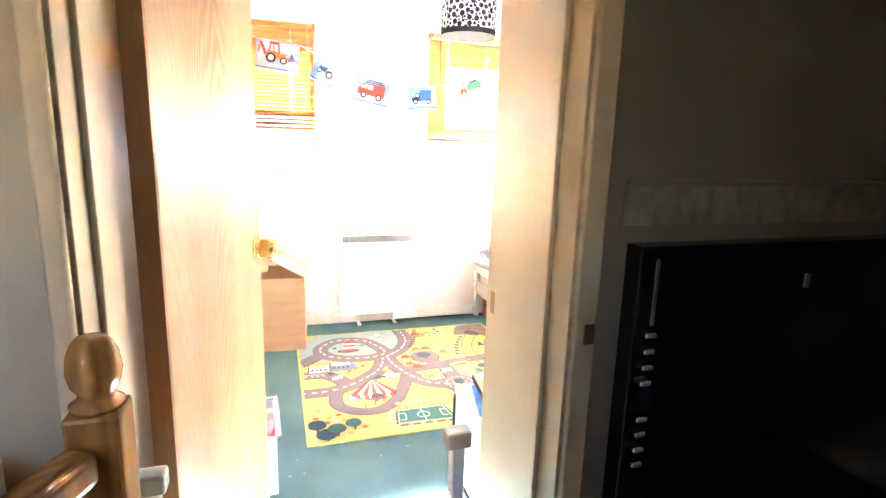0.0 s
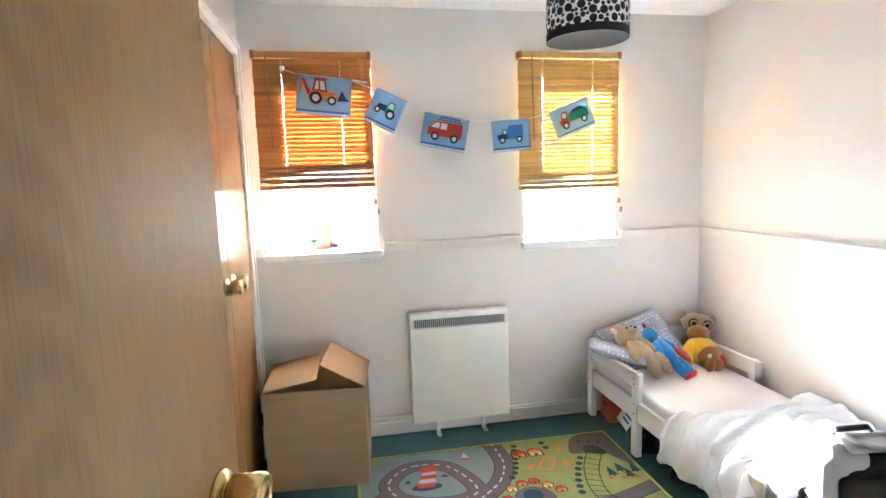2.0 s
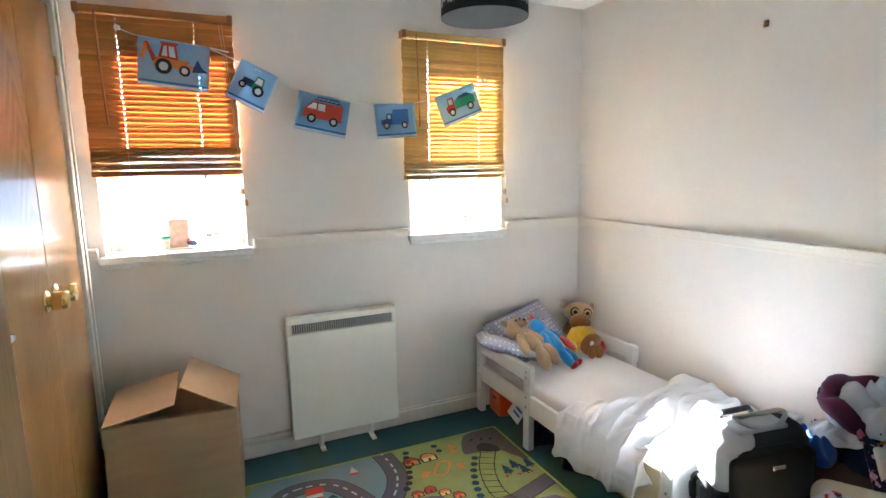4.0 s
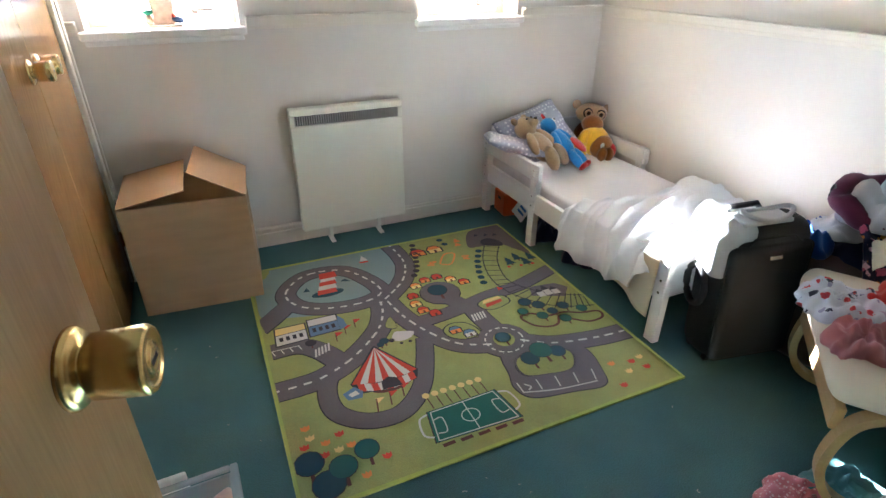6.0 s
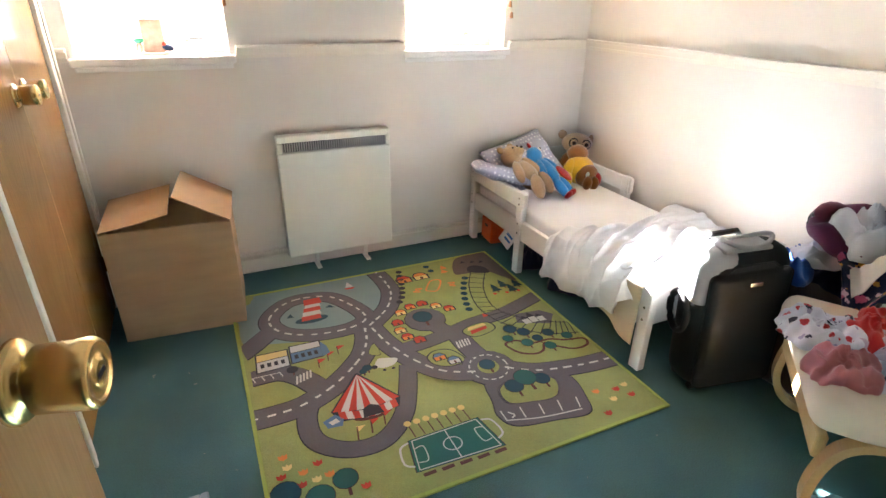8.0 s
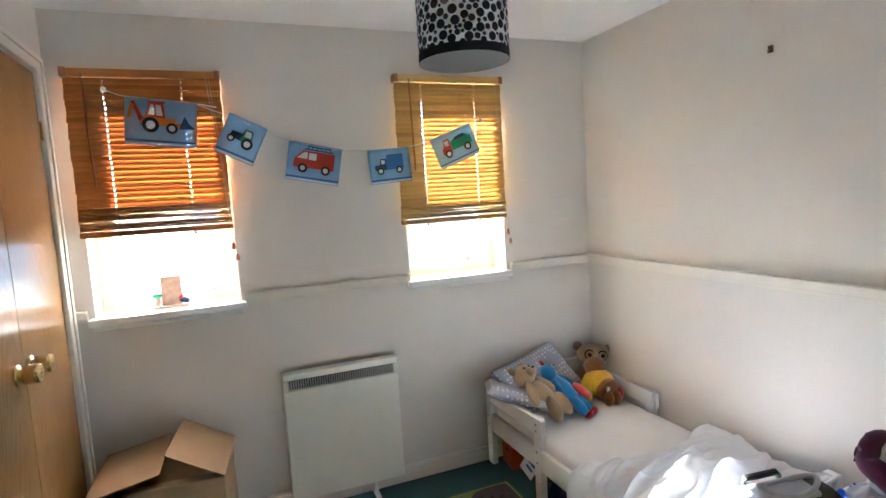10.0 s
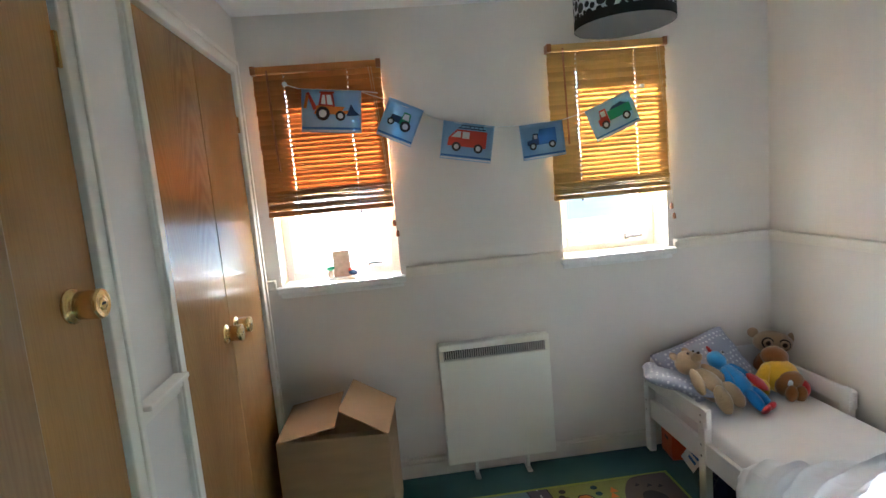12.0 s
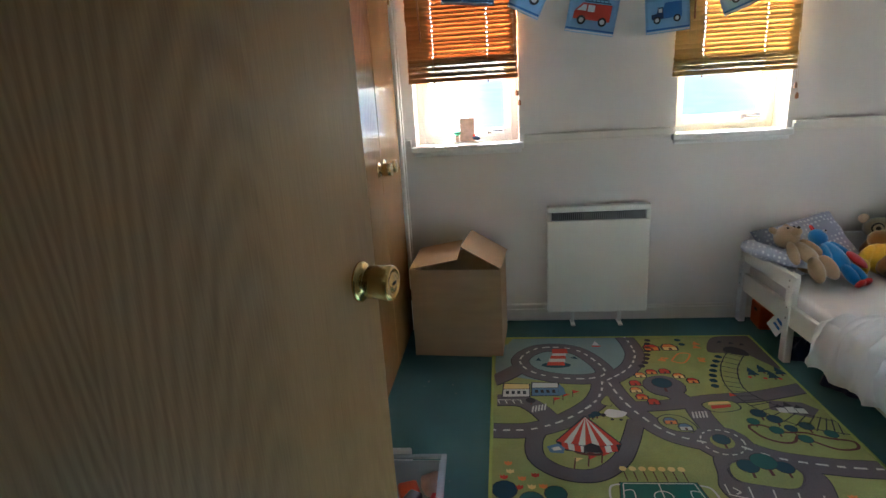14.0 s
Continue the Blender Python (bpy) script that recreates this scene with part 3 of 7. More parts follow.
def flag(kind, x, z, w, h, ang):
    f = thing("bunting_flag", pose(x, 3.742, z, 0, ang, 0), "pale blue cotton bunting flag printed with a " + kind, "bunting", "vehicle bunting flags")
    nx, nz = 12, 8
    bm = bmesh.new()
    vs = [[bm.verts.new((-w / 2 + w * i / nx, 0.003 * math.sin(i * 0.9 + x * 7), -h / 2 + h * j / nz)) for i in range(nx + 1)] for j in range(nz + 1)]
    for j in range(nz):
        for i in range(nx):
            bm.faces.new((vs[j][i], vs[j][i + 1], vs[j + 1][i + 1], vs[j + 1][i]))
    bmesh.ops.solidify(bm, geom=bm.faces[:], thickness=0.0012)
    part("cloth", bm, F_BLUE, f, smooth=True)
    bm = bmesh.new()
    Y = -0.0046
    rect(bm, -w / 2 + 0.002, -h * 0.42, w / 2 - 0.002, -h * 0.375, Y, 3)
    rect(bm, -w / 2 + 0.002, -h * 0.48, w / 2 - 0.002, -h * 0.44, Y, 4)
    s = 1.28 * min(w / 0.26, h / 0.18)
    mats = [P_RED, P_ORANGE, P_NAVY, P_BLUE, P_WHITE, P_BLACK, P_GREEN]
    if kind == "digger":
        poly(bm, [(-0.06 * s, -0.01 * s), (0.03 * s, -0.01 * s), (0.045 * s, 0.015 * s), (-0.05 * s, 0.02 * s)], Y, 1)
        poly(bm, [(-0.045 * s, 0.02 * s), (-0.035 * s, 0.062 * s), (0.005 * s, 0.062 * s), (0.012 * s, 0.015 * s)], Y - 0.0002, 0)
        poly(bm, [(-0.036 * s, 0.024 * s), (-0.03 * s, 0.055 * s), (-0.002 * s, 0.055 * s), (0.004 * s, 0.022 * s)], Y - 0.0004, 4)
        poly(bm, [(-0.06 * s, 0.0), (-0.085 * s, 0.06 * s), (-0.075 * s, 0.062 * s), (-0.05 * s, 0.012 * s)], Y - 0.0002, 0)
        poly(bm, [(-0.085 * s, 0.06 * s), (-0.095 * s, 0.01 * s), (-0.085 * s, 0.008 * s), (-0.076 * s, 0.05 * s)], Y - 0.0002, 1)
        poly(bm, [(0.012 * s, 0.0), (0.064 * s, 0.004 * s), (0.064 * s, -0.007 * s), (0.012 * s, -0.012 * s)], Y - 0.0004, 1)
        poly(bm, [(0.050 * s, -0.016 * s), (0.098 * s, -0.012 * s), (0.080 * s, 0.002 * s), (0.066 * s, 0.026 * s)], Y - 0.0005, 2)
        poly(bm, [(-0.02 * s, 0.022 * s), (-0.014 * s, 0.022 * s), (-0.017 * s, 0.060 * s), (-0.022 * s, 0.060 * s)], Y - 0.0006, 0)
        poly(bm, [(-0.040 * s, 0.060 * s), (0.010 * s, 0.060 * s), (0.010 * s, 0.066 * s), (-0.040 * s, 0.066 * s)], Y - 0.0004, 0)
        wheel(bm, -0.03 * s, -0.008 * s, 0.024 * s, Y - 0.0006)
        wheel(bm, 0.03 * s, -0.015 * s, 0.017 * s, Y - 0.0006)
    elif kind == "tractor":
        poly(bm, [(-0.06 * s, -0.005 * s), (0.0, -0.01 * s), (0.0, 0.03 * s), (-0.055 * s, 0.028 * s)], Y, 2)
        poly(bm, [(-0.005 * s, -0.01 * s), (0.055 * s, -0.01 * s), (0.045 * s, 0.06 * s), (0.005 * s, 0.06 * s)], Y - 0.0002, 6)
        poly(bm, [(0.005 * s, 0.02 * s), (0.043 * s, 0.02 * s), (0.038 * s, 0.052 * s), (0.010 * s, 0.052 * s)], Y - 0.0004, 4)
        wheel(bm, -0.05 * s, -0.012 * s, 0.020 * s, Y - 0.0006)
        wheel(bm, 0.035 * s, -0.014 * s, 0.030 * s, Y - 0.0006)
    elif kind == "fire engine":
        poly(bm, [(-0.078 * s, -0.02 * s), (0.075 * s, -0.02 * s), (0.075 * s, 0.045 * s), (-0.045 * s, 0.045 * s), (-0.075 * s, 0.012 * s)], Y, 0)
        poly(bm, [(-0.066 * s, 0.014 * s), (-0.042 * s, 0.038 * s), (-0.028 * s, 0.038 * s), (-0.028 * s, 0.014 * s)], Y - 0.0002, 4)
        rect(bm, -0.022 * s, 0.012 * s, 0.006 * s, 0.038 * s, Y - 0.0002, 4)
        rect(bm, -0.04 * s, 0.049 * s, 0.068 * s, 0.053 * s, Y, 2)
        rect(bm, -0.03 * s, 0.060 * s, 0.058 * s, 0.064 * s, Y, 2)
        for k in range(6):
            rect(bm, (-0.03 + 0.017 * k) * s, 0.050 * s, (-0.027 + 0.017 * k) * s, 0.063 * s, Y - 0.0002, 2)
        wheel(bm, -0.042 * s, -0.022 * s, 0.018 * s, Y - 0.0006)
        wheel(bm, 0.045 * s, -0.022 * s, 0.018 * s, Y - 0.0006)
    elif kind == "blue van":
        poly(bm, [(-0.02 * s, -0.018 * s), (0.065 * s, -0.018 * s), (0.065 * s, 0.052 * s), (-0.012 * s, 0.052 * s), (-0.02 * s, 0.03 * s)], Y, 3)
        poly(bm, [(-0.075 * s, -0.018 * s), (-0.02 * s, -0.018 * s), (-0.02 * s, 0.034 * s), (-0.045 * s, 0.034 * s), (-0.05 * s, 0.008 * s), (-0.075 * s, 0.004 * s)], Y - 0.0002, 2)
        rect(bm, -0.042 * s, 0.010 * s, -0.026 * s, 0.028 * s, Y - 0.0004, 4)
        wheel(bm, -0.05 * s, -0.022 * s, 0.017 * s, Y - 0.0006)
        wheel(bm, 0.042 * s, -0.022 * s, 0.017 * s, Y - 0.0006)
    else:
        poly(bm, [(-0.02 * s, -0.012 * s), (0.085 * s, -0.012 * s), (0.085 * s, 0.028 * s), (-0.02 * s, 0.028 * s)], Y, 6)
        poly(bm, [(-0.01 * s, 0.028 * s), (0.075 * s, 0.028 * s), (0.05 * s, 0.044 * s), (0.01 * s, 0.040 * s)], Y, 2)
        poly(bm, [(-0.07 * s, -0.018 * s), (-0.022 * s, -0.018 * s), (-0.022 * s, 0.045 * s), (-0.052 * s, 0.045 * s), (-0.058 * s, 0.012 * s), (-0.07 * s, 0.008 * s)], Y - 0.0002, 0)
        rect(bm, -0.050 * s, 0.015 * s, -0.030 * s, 0.038 * s, Y - 0.0004, 4)
        wheel(bm, -0.045 * s, -0.02 * s, 0.018 * s, Y - 0.0006)
        wheel(bm, 0.055 * s, -0.02 * s, 0.018 * s, Y - 0.0006)
    for q in bm.faces:
        q.normal_update()
        if q.normal.y > 0:
            q.normal_flip()
    part("print", bm, mats, f, "printed %s in flat colours" % kind)
    return f


for args in (("digger", 0.063, 1.815, 0.262, 0.186, 5.5), ("tractor", 0.361, 1.745, 0.165, 0.175, 26), ("fire engine", 0.660, 1.632, 0.238, 0.170, 11), ("blue van", 1.016, 1.612, 0.205, 0.162, -4), ("lorry", 1.362, 1.697, 0.235, 0.155, -21)):
    flag(*args)
string = thing("bunting_string", pose(0, 3.745, 0), "white cotton tape that carries the bunting", "string")
part("tape", tube([(-0.128, 0, 1.945), (-0.07, 0.002, 1.924), (0.19, 0.002, 1.896), (0.30, 0.002, 1.852), (0.44, 0.002, 1.79), (0.545, 0.002, 1.738), (0.78, 0.002, 1.690), (0.90, 0.002, 1.688), (1.115, 0.002, 1.698), (1.25, 0.002, 1.73), (1.44, 0.002, 1.81), (1.512, 0, 1.825)], 0.004, 6, flat=0.5), P_WHITE, string)
part("tape_end", tube([(0.205, -0.004, 1.893), (0.275, -0.006, 1.880)], 0.005, 6, flat=0.6), P_WHITE, string)
for x, z in ((-0.128, 1.945), (1.512, 1.825)):
    part("knot", box_bm((x - 0.010, -0.008, z - 0.008), (x + 0.010, 0.006, z + 0.010), 0.004), P_WHITE, string)


# ---- pendant lamp ----
SHADE = mat("white shade lining", (0.85, 0.85, 0.85), 0.7, vary=0.02, through=0.25)
DOT = mat("matt black flock", (0.012, 0.012, 0.014), 0.8)
LX, LY, LR, LZ0, LZ1 = 1.013, 2.845, 0.142, 1.868, 2.085
lamp = thing("pendant_lamp", pose(LX, LY, ZC), "drum pendant lampshade, white with black dots", "lamp")
bm = bmesh.new()
n = 96
rings = [[bm.verts.new((LR * math.cos(2 * math.pi * k / n), LR * math.sin(2 * math.pi * k / n), z - ZC)) for k in range(n)] for z in (LZ0, LZ1)]
for k in range(n):
    bm.faces.new((rings[0][k], rings[0][(k + 1) % n], rings[1][(k + 1) % n], rings[1][k]))
bmesh.ops.solidify(bm, geom=bm.faces[:], thickness=0.0012)
shade = part("shade", bm, SHADE, lamp, smooth=True)
bm = bmesh.new()
rnd = random.Random(7)
done = []


def curved_dot(bm, a, z, r, seg=12, out=0.0007):
    vs = []
    for k in range(seg):
        t = 2 * math.pi * k / seg
        aa = a + r * math.cos(t) / LR
        vs.append(bm.verts.new(((LR + out) * math.cos(aa), (LR + out) * math.sin(aa), z + r * math.sin(t) - ZC)))
    bm.faces.new(vs)


for r0, r1, tries in ((0.012, 0.0145, 900), (0.008, 0.011, 1500), (0.005, 0.007, 2600)):
    for _ in range(tries):
        r, a, z = rnd.uniform(r0, r1), rnd.uniform(0, 2 * math.pi), rnd.uniform(LZ0 + 0.022, LZ1 - 0.012)
        if all((min(abs(a - q[0]), 2 * math.pi - abs(a - q[0])) * LR) ** 2 + (z - q[1]) ** 2 > (r + q[2] - 0.0004) ** 2 for q in done):
            done.append((a, z, r))
            curved_dot(bm, a, z, r)
dots = part("dots", bm, DOT, shade, "black flocked dots")
dots["kind"] = "stuff"
for z0, z1 in ((LZ0 - 0.001, LZ0 + 0.026), (LZ1 - 0.012, LZ1 + 0.001)):
    bm = bmesh.new()
    rings = [[bm.verts.new(((LR + 0.0010) * math.cos(2 * math.pi * k / n), (LR + 0.0010) * math.sin(2 * math.pi * k / n), z - ZC)) for k in range(n)] for z in (z0, z1)]
    for k in range(n):
        bm.faces.new((rings[0][k], rings[0][(k + 1) % n], rings[1][(k + 1) % n], rings[1][k]))
    part("hem", bm, DOT, shade, "black hem", smooth=True)
part("flex", tube([(0, 0, 0), (0, 0, LZ1 - ZC - 0.01)], 0.003, 8), P_WHITE, lamp)
part("ceiling_rose", lathe([(0.04, -0.001), (0.038, -0.012), (0.012, -0.022)]), UPVC, lamp, smooth=True)
part("bulb_holder", lathe([(0.016, LZ1 - ZC - 0.06), (0.018, LZ1 - ZC - 0.02), (0.010, LZ1 - ZC - 0.005)]), UPVC, lamp, smooth=True)
for k in range(3):
    a = 2 * math.pi * k / 3
    part("spoke", tube([(0.015 * math.cos(a), 0.015 * math.sin(a), LZ1 - ZC - 0.012), (LR * math.cos(a), LR * math.sin(a), LZ1 - ZC - 0.003)], 0.0016, 6), STEEL, lamp)


# ---- storage heater ----
heater = thing("storage_heater", pose(0.439, 3.742, 0), "cream enamelled steel storage heater on small feet", "heater")
HW, HD = 0.546, 0.068
bm = box_bm((0, 0, 0.072), (HW, HD - 0.012, 0.604), 0.006)
part("body", bm, CREAM_METAL, heater)
bm = box_bm((0.0, 0.0, 0.652), (HW, HD - 0.012, 0.684), 0.006)
add_box(bm, (0.0, 0.0, 0.6045), (0.022, HD - 0.012, 0.6515), 0.002)
add_box(bm, (HW - 0.022, 0.0, 0.6045), (HW, HD - 0.012, 0.6515), 0.002)
part("top_case", bm, CREAM_METAL, heater)
part("grille_back", box_bm((0.023, 0.022, 0.605), (HW - 0.023, 0.03, 0.651)), BLACK, heater)
bm = bmesh.new()
for k in range(46):
    x = 0.026 + k * (HW - 0.052) / 45
    add_box(bm, (x - 0.0024, 0.001, 0.606), (x + 0.0024, 0.018, 0.650))
part("grille", bm, mat("grey grille", (0.46, 0.45, 0.42), 0.5), heater, "grey metal outlet grille of fine bars")
part("back_plate", box_bm((0.012, HD - 0.011, 0.09), (HW - 0.012, HD + 0.003, 0.67)), mat("dark back", (0.2, 0.19, 0.17), 0.6), heater)
for x in (0.14, 0.40):
    bm = box_bm((x - 0.012, -0.030, 0.0), (x + 0.012, 0.05, 0.010), 0.003)
    add_box(bm, (x - 0.009, 0.008, 0.010), (x + 0.009, 0.03, 0.072), 0.003)
    part("foot", bm, CREAM_METAL, heater)
part("side_screw", lathe([(0.005, 0), (0.004, 0.002)], 10), STEEL, heater, at=pose(HW, 0.03, 0.12, 0, 90, 0))


# ---- cardboard box ----
cbox = thing("cardboard_box", pose(-0.276, 3.378, 0, 0, 0, -4.4), "large brown cardboard box with half-open top flaps", "cardboard box")
BW, BD, BH, T = 0.456, 0.375, 0.468, 0.005
for nm, lo, hi in (("front_panel", (0, 0, 0.006), (BW, T, BH)), ("back_panel", (0, BD - T, 0.006), (BW, BD, BH)), ("side_panel", (0, T, 0.006), (T, BD - T, BH)), ("side_panel", (BW - T, T, 0.006), (BW, BD - T, BH)), ("bottom_panel", (0, 0, 0), (BW, BD, 0.006))):
    part(nm, box_bm(lo, hi, 0.0015), CARD, cbox)
part("flap", box_bm((0, 0.002, 0), (0.245, BD - 0.002, 0.004), 0.001), CARD, cbox, at=pose(0, 0, BH + 0.001, 1, -10, 3))
part("flap", box_bm((-0.225, 0.002, 0), (0, BD - 0.002, 0.004), 0.001), CARD, cbox, at=pose(BW, 0, BH + 0.001, -1, 30, -2))
part("flap", box_bm((T, 0, -0.20), (BW - T, 0.004, 0), 0.001), CARD, cbox, at=pose(0, T + 0.001, BH - 0.002, 70, 0, 0))
part("flap", box_bm((T, -0.004, -0.20), (BW - T, 0, 0), 0.001), CARD, cbox, at=pose(0, BD - T - 0.001, BH - 0.002, -66, 0, 0))
part("tape", box_bm((-0.0006, 0.16, 0.006), (0.0, 0.21, 0.12)), mat("brown parcel tape", (0.35, 0.2, 0.09), 0.25), cbox)


# ---- play rug ----
R_GREEN = mat("light green rug pile", (0.315, 0.345, 0.135), 0.95, vary=0.08, scale=12, fine=0.35, bump=0.5, bump_scale=420, spec=0.1)
R_LIME = mat("lime rug binding", (0.33, 0.40, 0.10), 0.9, vary=0.08, bump=0.4, bump_scale=300)
R_ROAD = mat("grey rug road", (0.150, 0.134, 0.152), 0.95, vary=0.08, fine=0.3, bump_scale=420, spec=0.1)
R_LINE = mat("white rug line", (0.56, 0.55, 0.53), 0.95, vary=0.06)
R_WATER = mat("pale blue rug water", (0.23, 0.31, 0.31), 0.95, vary=0.06, fine=0.3, bump_scale=420, spec=0.1)
R_NAVY = mat("dark blue rug tree", (0.014, 0.055, 0.085), 0.95, vary=0.1)
R_TEAL = mat("teal rug tree", (0.02, 0.105, 0.10), 0.95, vary=0.1)
R_RED = mat("red rug print", (0.50, 0.055, 0.035), 0.95, vary=0.08)
R_ORANGE = mat("orange rug print", (0.68, 0.23, 0.06), 0.95, vary=0.08)
R_BROWN = mat("brown rug print", (0.11, 0.040, 0.036), 0.95, vary=0.08)
R_SAND = mat("sand rug print", (0.72, 0.55, 0.22), 0.95, vary=0.08)
R_ROCK = mat("rock grey rug print", (0.125, 0.102, 0.095), 0.95, vary=0.1, fine=0.3, bump_scale=420)

R_PITCH = mat("teal green rug pitch", (0.018, 0.125, 0.105), 0.95, vary=0.1, fine=0.3, bump_scale=420)
R_BLUE = mat("slate blue rug print", (0.11, 0.19, 0.32), 0.95)
R_INK = mat("dark ink rug print", (0.035, 0.032, 0.045), 0.95, vary=0.1)
RW, RL = 1.315, 1.325
rug = thing("play_rug", pose(0.124, 2.226, 0.0, 0, 0, -0.3), "green children's play rug printed with roads and houses", "rug")
bm = bmesh.new()
nn = 40
top = [[bm.verts.new((RW * i / nn, RL * j / nn, 0.0065 + 0.030 * max(0, 1 - math.hypot(i / nn, 1 - j / nn) / 0.09) ** 2 + 0.0006 * noise.noise((i * 0.4, j * 0.4, 0)))) for i in range(nn + 1)] for j in range(nn + 1)]
for j in range(nn):
    for i in range(nn):
        bm.faces.new((top[j][i], top[j][i + 1], top[j + 1][i + 1], top[j + 1][i]))
ext = bmesh.ops.extrude_face_region(bm, geom=bm.faces[:])
for v in [g for g in ext["geom"] if isinstance(g, bmesh.types.BMVert)]:
    v.co.z = 0.001
bmesh.ops.recalc_face_normals(bm, faces=bm.faces)
part("rug_base", bm, R_GREEN, rug)
bm = bmesh.new()
for lo, hi in (((-0.008, -0.008, 0.001), (RW + 0.008, 0.004, 0.0095)), ((-0.008, RL - 0.004, 0.001), (RW + 0.008, RL + 0.008, 0.0095)), ((-0.008, 0.004, 0.001), (0.004, RL - 0.10, 0.0095)), ((RW - 0.004, 0.004, 0.001), (RW + 0.008, RL - 0.004, 0.0095))):
    add_box(bm, lo, hi, 0.002)
part("binding", bm, R_LIME, rug, "lime green stitched binding")
LAYER = [0.0072]


def lift():
    LAYER[0] += 0.00025
    return LAYER[0]


def curve_pts(pts, closed=False, step=8):
    p = [Vector((a, b)) for a, b in pts]
    n, out = len(p), []
    for i in range(n if closed else n - 1):
        g = (lambda k: p[k % n]) if closed else (lambda k: p[min(max(k, 0), n - 1)])
        a, b, c, d = g(i - 1), g(i), g(i + 1), g(i + 2)
        for s in range(step):
            t = s / step
            out.append(0.5 * ((2 * b) + (c - a) * t + (2 * a - 5 * b + 4 * c - d) * t * t + (3 * b - a - 3 * c + d) * t ** 3))
    if not closed:
        out.append(p[-1])
    return out


def clampv(v):
    return min(max(v.x, 0.006), RW - 0.006), min(max(v.y, 0.006), RL - 0.006)


def strip(bm, pts, width, z, closed=False, dash=0, off=0.0):
    c = curve_pts(pts, closed)
    n = len(c)
    side = []
    for i in range(n):
        a = c[(i - 1) % n] if closed or i else c[i]
        b = c[(i + 1) % n] if closed or i < n - 1 else c[i]
        d = (b - a).normalized()
        side.append(Vector((-d.y, d.x)))
    for i in range(n if closed else n - 1):
        if dash and (i // dash) % 2:
            continue
        k = (i + 1) % n
        q = [c[i] + side[i] * (off - width / 2), c[k] + side[k] * (off - width / 2), c[k] + side[k] * (off + width / 2), c[i] + side[i] * (off + width / 2)]
        bm.faces.new([bm.verts.new((*clampv(v), z)) for v in q])


def area(bm, pts, z, smooth=True):
    c = curve_pts(pts, True, 6) if smooth else [Vector(p) for p in pts]
    bm.faces.new([bm.verts.new((*clampv(v), z)) for v in c])


def spot(bm, x, y, r, z, sq=1.0, seg=14):
    bm.faces.new([bm.verts.new((*clampv(Vector((x + r * math.cos(2 * math.pi * k / seg), y + r * sq * math.sin(2 * math.pi * k / seg)))), z)) for k in range(seg)])


def up(bm):
    for f in bm.faces:
        f.normal_update()
        if f.normal.z < 0:
            f.normal_flip()
    bmesh.ops.triangulate(bm, faces=bm.faces[:])
    return bm


Z_WATER, Z_EDGE, Z_ROAD, Z_VERGE, Z_LINE, Z_INK, Z_FILL, Z_TOP = 0.0074, 0.0076, 0.0080, 0.0104, 0.0107, 0.0110, 0.0112, 0.0114


def dashes(pts, width, z, closed=False, on=0.030, off=0.026):
    """Short pieces of white line at even steps along a curve, each a part of the rug."""
    c = curve_pts(pts, closed, 12)
    if closed:
        c.append(c[0])
    runs, gap, s = [], True, 0.0
    for a, b in zip(c, c[1:]):
        if (s % (on + off)) < on:
            if gap:
                runs.append([])
            runs[-1].append((a, b))
            gap = False
        else:
            gap = True
        s += (b - a).length
    for run in runs:
        bm = bmesh.new()
        for a, b in run:
            t = (b - a).normalized()
            n = Vector((-t.y, t.x)) * width / 2
            bm.faces.new([bm.verts.new((*clampv(v), z)) for v in (a - n, b - n, b + n, a + n)])
        bmesh.ops.remove_doubles(bm, verts=bm.verts, dist=0.0004)
        part("centre_line", up(bm), R_LINE, rug)


def ink(name, material, label="", strips=(), areas=(), spots=(), z=Z_FILL):
    """One printed patch of the rug, as a part of it."""
    bm = bmesh.new()
    for pts, wd in strips:
        strip(bm, pts, wd, z)
    for pts, soft in areas:
        area(bm, pts, z, soft)
    for x, y, r in spots:
        spot(bm, x, y, r, z)
    return part(name, up(bm), material, rug, label)


def grow(pts, k):
    """The same outline, larger by k about its middle."""
    cx, cy = sum(p[0] for p in pts) / len(pts), sum(p[1] for p in pts) / len(pts)
    return [(cx + (x - cx) * k, cy + (y - cy) * k) for x, y in pts]


